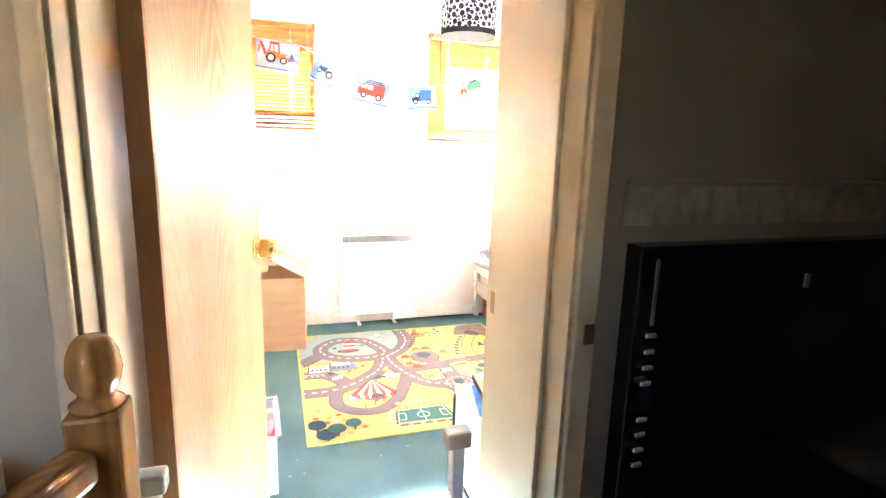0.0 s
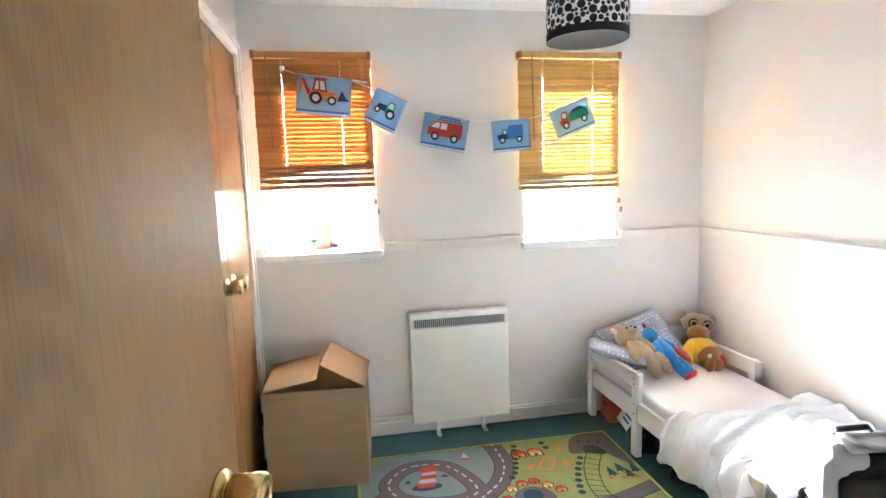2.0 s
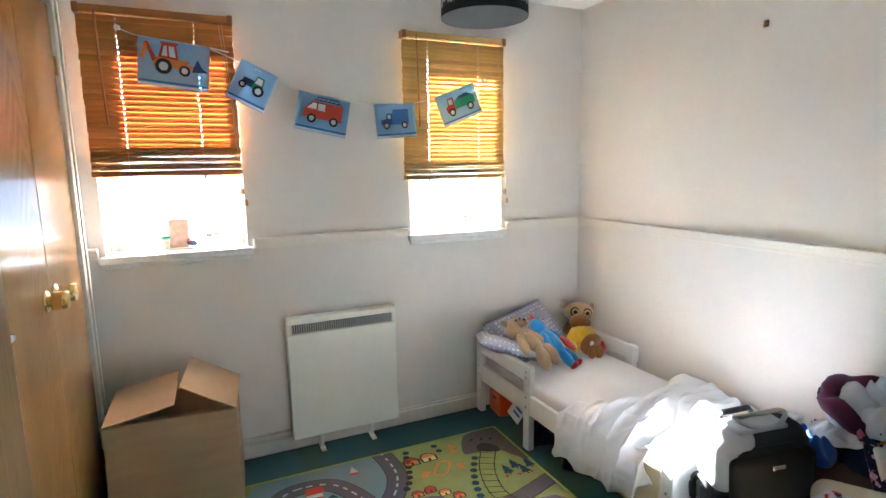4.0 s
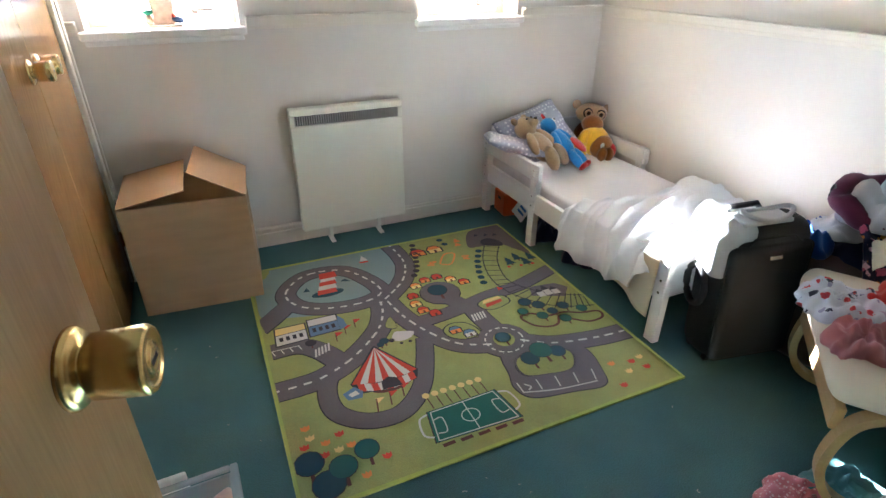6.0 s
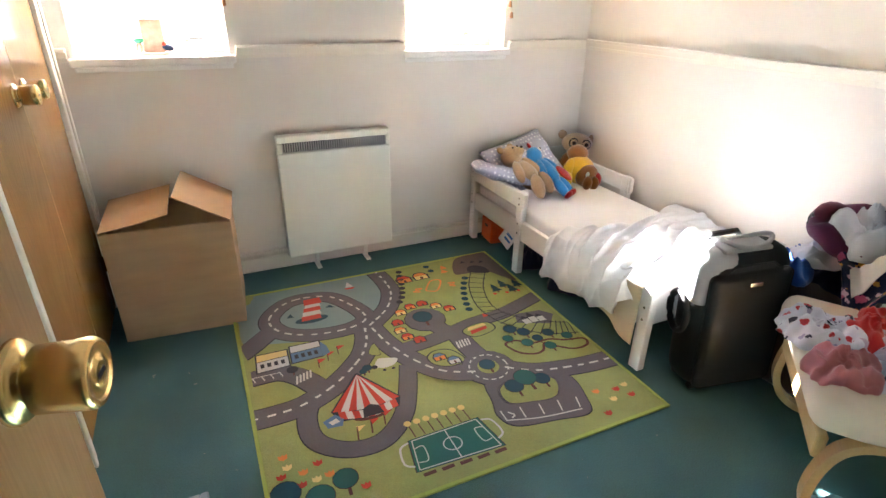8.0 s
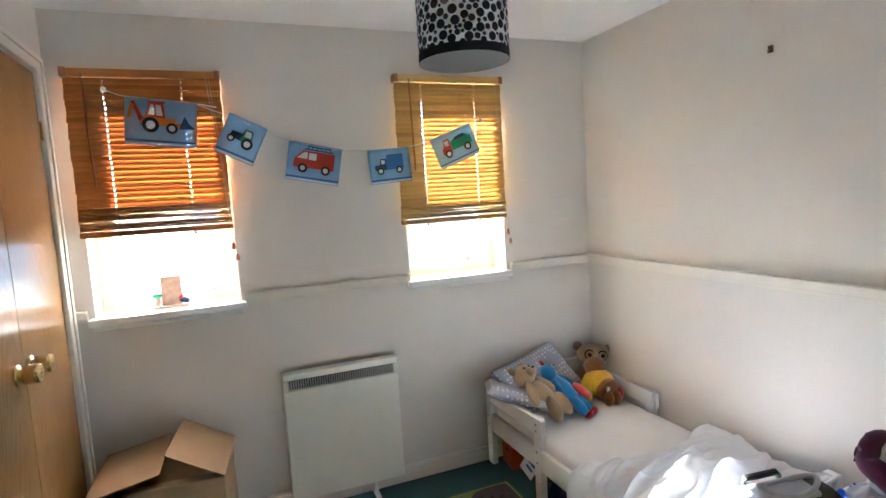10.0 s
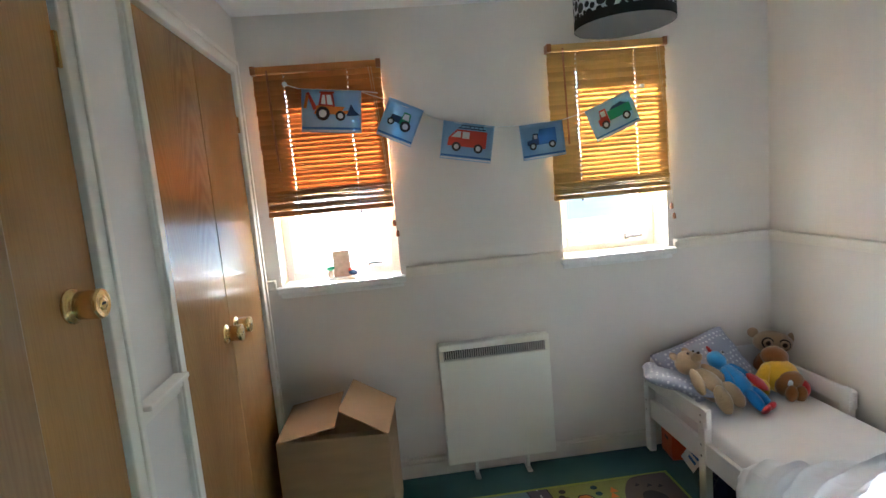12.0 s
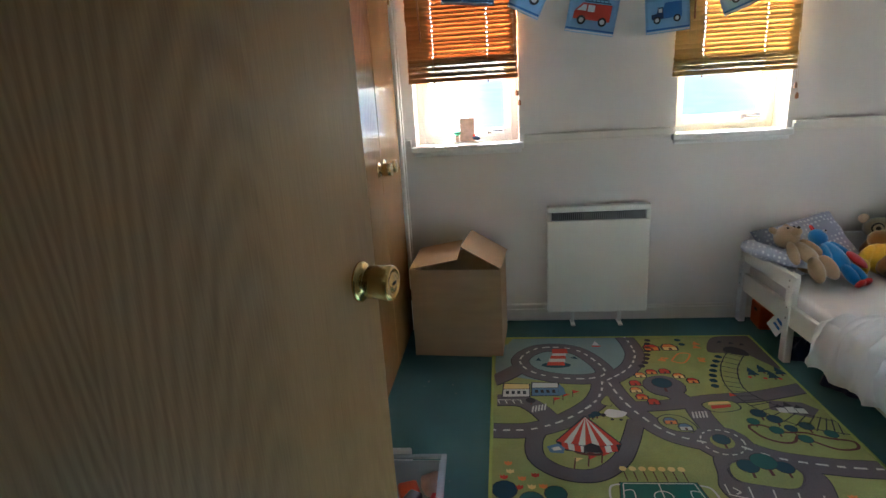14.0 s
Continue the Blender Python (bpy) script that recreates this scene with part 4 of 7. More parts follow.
ROADS = [
    ([(-0.02, 0.487), (0.08, 0.485), (0.17, 0.497), (0.295, 0.56), (0.42, 0.675), (0.475, 0.78), (0.492, 0.87)], 0.092, False),
    ([(0.135, 1.085), (0.238, 1.198), (0.40, 1.184), (0.489, 1.065), (0.52, 0.935), (0.428, 0.885), (0.277, 0.90), (0.165, 0.968)], 0.084, True),
    ([(0.685, 1.34), (0.70, 1.22), (0.692, 1.10), (0.626, 0.97), (0.49, 0.85)], 0.088, False),
    ([(0.52, 0.85), (0.545, 0.72), (0.60, 0.58), (0.68, 0.47), (0.80, 0.415)], 0.090, False),
    ([(0.90, 0.40), (0.98, 0.345), (1.06, 0.318), (1.20, 0.293), (1.34, 0.285)], 0.088, False),
    ([(0.21, 0.53), (0.163, 0.43), (0.167, 0.318), (0.25, 0.243), (0.36, 0.235), (0.455, 0.310), (0.515, 0.42), (0.57, 0.56)], 0.062, False),
    ([(0.60, 0.66), (0.70, 0.67), (0.81, 0.69), (0.91, 0.715), (1.0, 0.727), (1.11, 0.742), (1.34, 0.815)], 0.072, False),
    ([(0.83, 0.70), (0.83, 0.60), (0.845, 0.48)], 0.086, False),
    ([(0.80, 0.70), (0.77, 0.77), (0.745, 0.83)], 0.080, False),
    ([(0.02, 0.705), (0.12, 0.70), (0.185, 0.645), (0.235, 0.56)], 0.085, False),
    ([(-0.01, 0.86), (0.05, 0.91), (0.13, 0.99)], 0.085, False),
]
CAR_PARK = [(0.80, 0.36), (0.765, 0.25), (0.748, 0.18), (0.785, 0.118), (0.92, 0.090), (1.035, 0.072), (1.075, 0.13), (1.092, 0.27), (0.95, 0.36)]
ink("water", R_WATER, "pale blue printed water", areas=[([(0.02, 0.93), (0.012, 1.10), (0.02, 1.29), (0.25, 1.318), (0.64, 1.318), (0.69, 1.2), (0.65, 1.02), (0.52, 0.88), (0.30, 0.86), (0.12, 0.90)], True)], z=Z_WATER)
for k, (pts, wd, loop_road) in enumerate(ROADS):
    for nm, extra, z, m in (("road_edge", 0.008, Z_EDGE + 0.00003 * k, R_INK), ("road", 0.0, Z_ROAD + 0.0002 * k, R_ROAD)):
        bm = bmesh.new()
        strip(bm, pts, wd + extra, z, loop_road)
        part(nm, up(bm), m, rug, "grey printed road" if nm == "road" else "")
ink("road_edge", R_INK, areas=[(grow(CAR_PARK, 1.025), True)], z=Z_EDGE + 0.0003)
ink("car_park", R_ROAD, "grey printed car park", areas=[(CAR_PARK, True)], z=Z_ROAD + 0.0022)
ink("road_edge", R_INK, spots=[(0.845, 0.425, 0.106)], z=Z_EDGE + 0.00033)
ink("roundabout", R_ROAD, "grey printed roundabout", spots=[(0.845, 0.425, 0.102)], z=Z_ROAD + 0.0024 - 0.0001)
ink("road_edge", R_INK, spots=[(0.752, 0.825, 0.092)], z=Z_EDGE + 0.00036)
ink("turning_circle", R_ROAD, "grey printed turning circle", spots=[(0.752, 0.825, 0.088)], z=Z_ROAD + 0.0021)
VERGES = [[(0.455, 0.683), (0.494, 0.662), (0.492, 0.738)], [(0.657, 0.57), (0.70, 0.597), (0.757, 0.577), (0.782, 0.505), (0.72, 0.487), (0.665, 0.52)], [(0.862, 0.675), (0.915, 0.700), (0.985, 0.695), (0.995, 0.645), (0.93, 0.622), (0.88, 0.628)], [(0.83, 0.305), (0.815, 0.225), (0.90, 0.196), (0.965, 0.186), (1.005, 0.205), (1.030, 0.27), (0.95, 0.325)]]
for v in VERGES:
    ink("road_edge", R_INK, areas=[(grow(v, 1.09), True)], z=Z_VERGE - 0.0002)
    ink("verge", R_GREEN, "light green printed verge", areas=[(v, True)], z=Z_VERGE)
ink("verge", R_GREEN, "light green printed island", spots=[(0.845, 0.428, 0.042)], z=Z_VERGE)

# white markings
for k in (0, 2, 3, 4):
    dashes(ROADS[k][0], 0.009, Z_LINE)
dashes(ROADS[1][0], 0.009, Z_LINE, True)
dashes([(0.845 + 0.074 * math.cos(k * math.pi / 5), 0.425 + 0.074 * math.sin(k * math.pi / 5)) for k in range(10)], 0.006, Z_LINE, True, 0.018, 0.014)
for x, y, turn in ((0.165, 0.61, 0.35), (0.795, 0.575, 0.1)):
    ink("zebra_crossing", R_LINE, "white printed zebra crossing", strips=[([(x + 0.013 * k, y + 0.013 * k * turn), (x + 0.013 * k + 0.008, y + 0.045 + 0.013 * k * turn)], 0.007) for k in range(5)], z=Z_LINE)
ink("parking_bay", R_LINE, "white printed parking bays", strips=[([(0.765 + 0.07 * k, 0.200 - 0.011 * k), (0.763 + 0.066 * k, 0.150 - 0.011 * k)], 0.005) for k in range(5)] + [([(0.763, 0.152), (0.88, 0.118), (1.028, 0.098)], 0.005)] + [([(0.785, 0.185), (0.80, 0.165), (0.785, 0.155)], 0.006)], z=Z_LINE)
ink("parking_bay", R_LINE, "white printed parking bays", strips=[([(0.03 + 0.032 * k, 0.675), (0.022 + 0.032 * k, 0.705)], 0.004) for k in range(4)] + [([(0.022, 0.705), (0.12, 0.702)], 0.004)], z=Z_LINE)


# lighthouse, boat
ink("lighthouse_rock", R_NAVY, "dark blue printed rock", areas=[([(0.235, 1.005), (0.30, 0.985), (0.365, 1.0), (0.36, 1.03), (0.26, 1.035)], True)], z=Z_INK)
for y0, y1, w0, m in ((1.01, 1.045, 0.043, R_RED), (1.045, 1.078, 0.041, R_LINE), (1.078, 1.11, 0.039, R_RED), (1.11, 1.135, 0.036, R_LINE), (1.135, 1.185, 0.040, R_RED)):
    s = (y0 - 1.01) * 0.25
    ink("lighthouse_band", m, "printed band of the lighthouse", areas=[([(0.302 - w0 + s, y0), (0.302 + w0 + s, y0), (0.305 + w0 * 0.9 + s, y1), (0.305 - w0 * 0.9 + s, y1)], False)])
for pts in ([(0.205, 1.06), (0.235, 1.055), (0.225, 1.09)], [(0.375, 1.085), (0.42, 1.07), (0.40, 1.10)]):
    ink("sea_rock", R_NAVY, "small dark printed rock", areas=[(pts, False)])
ink("boat_sail", R_LINE, "white printed sail", areas=[([(0.507, 1.225), (0.545, 1.222), (0.528, 1.275)], False)])
ink("boat_hull", R_RED, "red printed hull", areas=[([(0.498, 1.220), (0.552, 1.216), (0.540, 1.204), (0.508, 1.206)], False)])

# circus
ink("ground_line", R_BROWN, "brown printed forecourt of the tent", areas=[([(0.30, 0.36), (0.35, 0.335), (0.42, 0.345), (0.45, 0.385), (0.36, 0.41)], True)], z=Z_INK)
TENT = [(0.240, 0.420), (0.258, 0.365), (0.365, 0.345), (0.462, 0.360), (0.482, 0.405), (0.378, 0.585), (0.370, 0.585)]
ink("tent_outline", R_INK, "dark printed outline", areas=[(TENT, False)], z=Z_INK + 0.0001)
for k in range(9):
    a0, a1 = k / 9, (k + 1) / 9
    yy = lambda a: 0.418 - 0.014 * a - 0.020 * math.sin(math.pi * a)
    roof = [(0.245 + 0.232 * a0, yy(a0)), (0.245 + 0.232 * a1, yy(a1)), (0.374, 0.578)]
    side = [(0.262 + 0.198 * a0, yy(a0) - 0.042), (0.262 + 0.198 * a1, yy(a1) - 0.042), (0.262 + 0.198 * a1, yy(a1) - 0.004), (0.262 + 0.198 * a0, yy(a0) - 0.004)]
    ink("tent_stripe", R_LINE if k % 2 else R_RED, "white printed tent stripe" if k % 2 else "red printed tent stripe", areas=[(roof, False), (side, False)])
ink("tent_door", R_INK, "dark printed tent doorway", areas=[([(0.335, 0.352), (0.405, 0.350), (0.398, 0.392), (0.37, 0.408), (0.342, 0.392)], False)], z=Z_TOP)
ink("ticket_booth", R_BLUE, "slate blue printed booth", areas=[([(0.205, 0.385), (0.25, 0.405), (0.272, 0.375), (0.262, 0.345), (0.215, 0.35)], False)])
ink("booth_roof", R_LINE, "pale printed booth roof", areas=[([(0.222, 0.376), (0.250, 0.386), (0.258, 0.366), (0.230, 0.360)], False)], z=Z_TOP)
for x, y in ((0.29, 0.262), (0.34, 0.275), (0.39, 0.295)):
    ink("flag_pole", R_BROWN, "brown printed pole", strips=[([(x, y), (x + 0.012, y + 0.06)], 0.005)])
    ink("pennant", R_RED if x > 0.32 else R_SAND, "small printed pennant", areas=[([(x + 0.008, y + 0.062), (x + 0.04, y + 0.058), (x + 0.012, y + 0.038)], False)])

# football pitch
PITCH = [(0.432, 0.198), (0.678, 0.203), (0.702, 0.062), (0.412, 0.074)]
ink("pitch_outline", R_INK, "dark printed outline", areas=[(grow(PITCH, 1.03), False)], z=Z_INK)
ink("football_pitch", R_PITCH, "teal green printed football pitch", areas=[(PITCH, False)])
PIN = grow(PITCH, 0.93)
ink("pitch_line", R_LINE, "white printed pitch markings", strips=[([PIN[k], PIN[(k + 1) % 4]], 0.004) for k in range(4)] + [([(0.555, 0.196), (0.557, 0.072)], 0.004)] + [([(0.556 + 0.030 * math.cos(k * math.pi / 6), 0.134 + 0.026 * math.sin(k * math.pi / 6)) for k in range(13)], 0.004)] + [([(0.556 + s * 0.125, 0.105), (0.556 + s * 0.095, 0.105), (0.556 + s * 0.09, 0.160), (0.556 + s * 0.118, 0.160)], 0.004) for s in (-1, 1)], z=Z_TOP)
for s in (-1, 1):
    ink("goal_net", R_LINE, "white printed goal net", strips=[([(0.556 + s * 0.142, 0.095), (0.556 + s * 0.168, 0.115), (0.556 + s * 0.160, 0.175), (0.556 + s * 0.128, 0.190)], 0.007)])
for k in range(7):
    x = 0.455 + 0.0325 * k
    ink("floodlight_pole", R_BROWN, "thin brown printed pole", strips=[([(x + 0.004, 0.205), (x, 0.262)], 0.004)])
    ink("floodlight", R_SAND, "pale yellow printed lamp", spots=[(x, 0.268, 0.0125)], z=Z_TOP)
for k in range(5):
    ink("bench", R_BROWN, "brown printed bench", strips=[([(0.425 + 0.0585 * k, 0.056 - 0.002 * k), (0.465 + 0.0585 * k, 0.057 - 0.002 * k)], 0.013)])


def tree(x, y, r, m, stem=True):
    if stem:
        ink("tree_trunk", R_BROWN, "brown printed trunk", strips=[([(x, y - r * 1.75), (x + 0.002, y - r * 0.6)], max(0.006, r * 0.28))], z=Z_INK)
    ink("tree_outline", R_INK, "", spots=[(x, y, r * 1.07)], z=Z_FILL)
    ink("tree_crown", m, "round printed tree crown", spots=[(x, y, r)], z=Z_TOP + 0.0002 * ((x * 37) % 1))


for x, y, r, m in ((0.046, 0.152, 0.042, R_NAVY), (0.084, 0.062, 0.046, R_NAVY), (0.134, 0.104, 0.040, R_TEAL), (0.214, 0.138, 0.036, R_TEAL), (0.876, 0.292, 0.034, R_NAVY), (0.938, 0.318, 0.042, R_TEAL), (0.992, 0.288, 0.030, R_NAVY), (0.846, 0.440, 0.030, R_NAVY), (0.748, 0.846, 0.042, R_NAVY), (0.164, 0.70, 0.020, R_INK), (0.421, 0.60, 0.018, R_NAVY), (0.402, 0.585, 0.014, R_NAVY)):
    tree(x, y, r, m)
ink("park_path", R_BROWN, "brown printed winding path", strips=[([(0.975, 0.51), (1.0, 0.455), (1.05, 0.425), (1.095, 0.43), (1.13, 0.47), (1.165, 0.43), (1.22, 0.39), (1.285, 0.395), (1.295, 0.435), (1.22, 0.455), (1.16, 0.485), (1.08, 0.49), (1.03, 0.53), (0.985, 0.53), (0.975, 0.51)], 0.011)], z=Z_INK - 0.0001)
for x, y, r, m in ((1.05, 0.612, 0.028, R_NAVY), (1.007, 0.556, 0.022, R_TEAL), (1.092, 0.572, 0.027, R_NAVY), (1.066, 0.50, 0.024, R_TEAL), (1.122, 0.512, 0.022, R_NAVY), (1.185, 0.528, 0.025, R_NAVY), (1.142, 0.448, 0.024, R_TEAL), (1.246, 0.480, 0.023, R_TEAL)):
    tree(x, y, r, m)
for x, y in ((0.818, 1.275), (0.806, 1.235), (0.798, 1.195), (0.787, 1.155), (0.776, 1.115), (0.762, 1.075), (0.745, 1.035), (0.722, 1.0)):
    ink("hedge_bush", R_INK, "dark printed hedge bush", spots=[(x - 0.022, y, 0.016)])
for x, y in ((1.082, 1.09), (1.055, 1.045), (1.03, 1.0), (1.01, 0.955), (0.992, 0.91), (0.978, 0.865), (0.968, 0.82)):
    ink("hedge_bush", R_NAVY, "dark printed hedge bush", spots=[(x - 0.004, y, 0.017)])

# flowers
for k, (x, y) in enumerate(((0.061, 0.287), (0.067, 0.244), (0.045, 0.214), (0.107, 0.208), (0.153, 0.226), (0.176, 0.172), (0.138, 0.168), (0.095, 0.165), (0.262, 0.090), (0.188, 0.050), (1.128, 0.150), (1.161, 0.094), (1.204, 0.132), (1.247, 0.140), (1.236, 0.088), (1.097, 0.045))):
    m = (R_ORANGE, R_SAND, R_RED, R_ORANGE, R_RED, R_ORANGE, R_SAND, R_RED, R_RED, R_ORANGE, R_ORANGE, R_SAND, R_RED, R_SAND, R_RED, R_RED)[k]
    ink("flower", m, "small printed flower", areas=[([(x - 0.013, y - 0.006), (x, y - 0.013), (x + 0.013, y - 0.006), (x + 0.014, y + 0.011), (x + 0.005, y + 0.005), (x, y + 0.013), (x - 0.005, y + 0.005), (x - 0.014, y + 0.011)], False)])


def cottage(x, y, r, wall_m, roof_m):
    """A printed house: inked outline, wall, pitched roof and a door."""
    ink("house_outline", R_INK, "", areas=[([(x - r * 1.2, y - r), (x + r * 1.2, y - r), (x + r * 1.35, y + r * 0.4), (x + r * 0.5, y + r * 1.35), (x - r * 0.7, y + r * 1.3), (x - r * 1.35, y + r * 0.3)], False)], z=Z_INK)
    ink("house_wall", wall_m, "printed house wall", areas=[([(x - r, y - r * 0.82), (x + r, y - r * 0.82), (x + r, y + r * 0.25), (x - r, y + r * 0.2)], False)])
    ink("house_roof", roof_m, "printed house roof", areas=[([(x - r * 1.15, y + r * 0.2), (x + r * 1.15, y + r * 0.3), (x + r * 0.45, y + r * 1.15), (x - r * 0.6, y + r * 1.1)], False)])
    ink("house_door", R_BROWN, "", areas=[([(x - r * 0.2, y - r * 0.8), (x + r * 0.25, y - r * 0.8), (x + r * 0.25, y - r * 0.1), (x - r * 0.2, y - r * 0.1)], False)], z=Z_TOP)


for k, (x, y) in enumerate(((0.672, 0.912), (0.728, 0.942), (0.788, 0.948), (0.838, 0.905), (0.885, 0.862), (0.632, 0.842), (0.622, 0.782), (0.634, 0.728), (0.672, 0.690))):
    cottage(x, y, 0.021, (R_SAND, R_ORANGE, R_RED)[k % 3], (R_ORANGE, R_RED, R_RED)[k % 3])
cottage(0.698, 0.552, 0.021, R_ORANGE, R_BLUE)
cottage(0.742, 0.512, 0.021, R_LINE, R_BLUE)
cottage(0.792, 1.188, 0.032, R_ORANGE, R_RED)
cottage(0.881, 1.190, 0.032, R_SAND, R_ORANGE)
for pts in ([(0.85, 1.05), (0.90, 1.03), (0.955, 1.115), (0.905, 1.125)], [(0.79, 1.06), (0.82, 1.05), (0.81, 1.08), (0.84, 1.075)], [(0.975, 1.05), (1.0, 1.04), (0.98, 1.075), (1.01, 1.07)]):
    ink("paddock_fence", R_ORANGE, "orange printed paddock fence", strips=[(pts + [pts[0]], 0.008)])
for x, y in ((1.022, 1.235), (1.01, 1.195)):
    ink("haystack", R_ORANGE, "orange printed haystack", areas=[([(x - 0.02, y - 0.015), (x + 0.02, y - 0.015), (x, y + 0.025)], False)])
for x, y in ((0.945, 1.275), (0.952, 1.225)):
    ink("bush", R_NAVY, "dark printed bush", spots=[(x, y, 0.016)])

# school and hall, fuel station, mansion
for x, y, m, rm in ((0.104, 0.780, R_LINE, R_SAND), (0.232, 0.790, R_BLUE, R_LINE)):
    ink("school_outline", R_INK, "", areas=[([(x - 0.066, y - 0.058), (x + 0.060, y - 0.055), (x + 0.066, y + 0.058), (x - 0.058, y + 0.062)], False)], z=Z_INK)
    ink("school_wall", m, "printed school wall", areas=[([(x - 0.060, y - 0.052), (x + 0.055, y - 0.049), (x + 0.058, y + 0.012), (x - 0.056, y + 0.010)], False)])
    ink("school_roof", rm, "printed school roof", areas=[([(x - 0.056, y + 0.014), (x + 0.058, y + 0.016), (x + 0.060, y + 0.053), (x - 0.052, y + 0.056)], False)])
    for k in range(4):
        ink("school_window", R_INK, "", areas=[([(x - 0.046 + 0.025 * k, y - 0.030), (x - 0.032 + 0.025 * k, y - 0.030), (x - 0.032 + 0.025 * k, y - 0.004), (x - 0.046 + 0.025 * k, y - 0.004)], False)], z=Z_TOP)
ink("school_gable", R_BLUE, "slate blue printed gable", areas=[([(0.288, 0.735), (0.318, 0.750), (0.315, 0.80), (0.298, 0.835), (0.290, 0.80)], False)], z=Z_TOP)
for x, y in ((0.258, 0.668), (0.300, 0.700), (0.345, 0.725)):
    ink("flag_pole", R_BROWN, "brown printed pole", strips=[([(x, y), (x + 0.006, y + 0.055)], 0.004)])
    ink("pennant", R_RED, "red printed pennant", areas=[([(x + 0.004, y + 0.058), (x + 0.036, y + 0.05), (x + 0.006, y + 0.030)], False)])
ink("fuel_station", R_RED, "red printed fuel station", areas=[([(0.885, 0.640), (0.965, 0.655), (0.970, 0.675), (0.890, 0.665)], False)])
ink("fuel_roof", R_SAND, "pale printed station roof", areas=[([(0.880, 0.668), (0.975, 0.680), (0.968, 0.698), (0.892, 0.690)], False)])
ink("fuel_sign", R_RED, "red printed sign", areas=[([(0.992, 0.735), (1.02, 0.742), (1.0, 0.765)], False)])
ink("mansion_yard", R_ROAD, "grey printed yard", areas=[([(1.105, 0.640), (1.235, 0.580), (1.290, 0.640), (1.25, 0.690), (1.13, 0.705)], False)], z=Z_INK)
for x, y, h in ((1.150, 0.640, 0.030), (1.185, 0.640, 0.045), (1.220, 0.635, 0.030)):
    ink("mansion_wall", R_LINE, "white printed mansion wall", areas=[([(x - 0.016, y - 0.022), (x + 0.016, y - 0.024), (x + 0.016, y + h * 0.4), (x - 0.016, y + h * 0.4)], False)])
    ink("mansion_roof", R_INK, "dark printed mansion roof", areas=[([(x - 0.020, y + h * 0.4), (x + 0.020, y + h * 0.4), (x, y + h * 1.3)], False)])

# sheep
ink("sheep_body", R_LINE, "white printed sheep", areas=[([(0.452, 0.60), (0.475, 0.635), (0.505, 0.630), (0.545, 0.612), (0.528, 0.585), (0.50, 0.575), (0.47, 0.578)], True)])
ink("sheep_head", R_INK, "dark printed head and legs", spots=[(0.448, 0.592, 0.012), (0.478, 0.562, 0.007), (0.512, 0.560, 0.007)], z=Z_TOP)

# mountain and railway
ink("mountain", R_ROCK, "brown grey printed mountain", areas=[([(1.05, 1.15), (1.095, 1.265), (1.16, 1.315), (1.305, 1.316), (1.308, 0.985), (1.262, 1.03), (1.225, 1.10), (1.17, 1.13), (1.10, 1.13)], True)], z=Z_LINE)
ink("tunnel_mouth", R_INK, "dark printed tunnel mouth", areas=[([(1.13, 1.135), (1.215, 1.095), (1.225, 1.15), (1.185, 1.195), (1.14, 1.185)], True)], z=Z_INK)
for x, y in ((1.14, 1.25), (1.19, 1.235), (1.235, 1.22)):
    ink("rock_mark", R_INK, "dark printed rock mark", areas=[([(x - 0.015, y - 0.012), (x + 0.015, y - 0.006), (x + 0.004, y + 0.016)], False)], z=Z_INK)
RAIL_OUT = [(1.145, 1.150), (1.055, 0.998), (1.010, 0.82), (1.045, 0.665), (1.155, 0.535), (1.265, 0.490), (1.34, 0.470)]
RAIL_IN = [(1.205, 1.110), (1.116, 0.966), (1.075, 0.80), (1.125, 0.690), (1.225, 0.605), (1.295, 0.565), (1.35, 0.550)]
for r in (RAIL_OUT, RAIL_IN):
    ink("rail", R_INK, "dark printed rail", strips=[(r, 0.005)], z=Z_INK + 0.0001)
for a, b in list(zip(curve_pts(RAIL_OUT), curve_pts(RAIL_IN)))[:-5:2]:
    d = (b - a) * 0.12
    ink("sleeper", R_INK, "", strips=[([tuple(a - d), tuple(b + d)], 0.0045)], z=Z_INK + 0.0001)
for x, y in ((1.165, 0.94), (1.218, 0.965), (1.240, 0.912), (1.284, 0.945)):
    ink("fir_tree", R_NAVY, "dark printed fir tree", areas=[([(x - 0.026, y - 0.026), (x + 0.026, y - 0.026), (x + 0.012, y + 0.004), (x + 0.018, y + 0.004), (x, y + 0.046), (x - 0.018, y + 0.004), (x - 0.012, y + 0.004)], False)])
    ink("tree_trunk", R_BROWN, "", strips=[([(x, y - 0.040), (x, y - 0.026)], 0.008)])
for x, y in ((1.14, 0.895), (1.20, 0.885), (1.26, 0.88)):
    ink("flower", R_RED, "small printed flower", spots=[(x, y, 0.009)])

# ---- bed ----
LINEN = mat("white cotton", (0.78, 0.785, 0.80), 0.85, vary=0.04, scale=5, bump=0.25, bump_scale=600)
SHEET = mat("off-white cotton sheet", (0.72, 0.70, 0.71), 0.85, vary=0.04, scale=5, bump=0.25, bump_scale=600)
VALANCE = mat("cream mattress ticking", (0.62, 0.54, 0.40), 0.85, vary=0.06, bump=0.3, bump_scale=400)
PILLOW = mat("grey cotton", (0.42, 0.44, 0.53), 0.85, vary=0.05, bump=0.25, bump_scale=500)


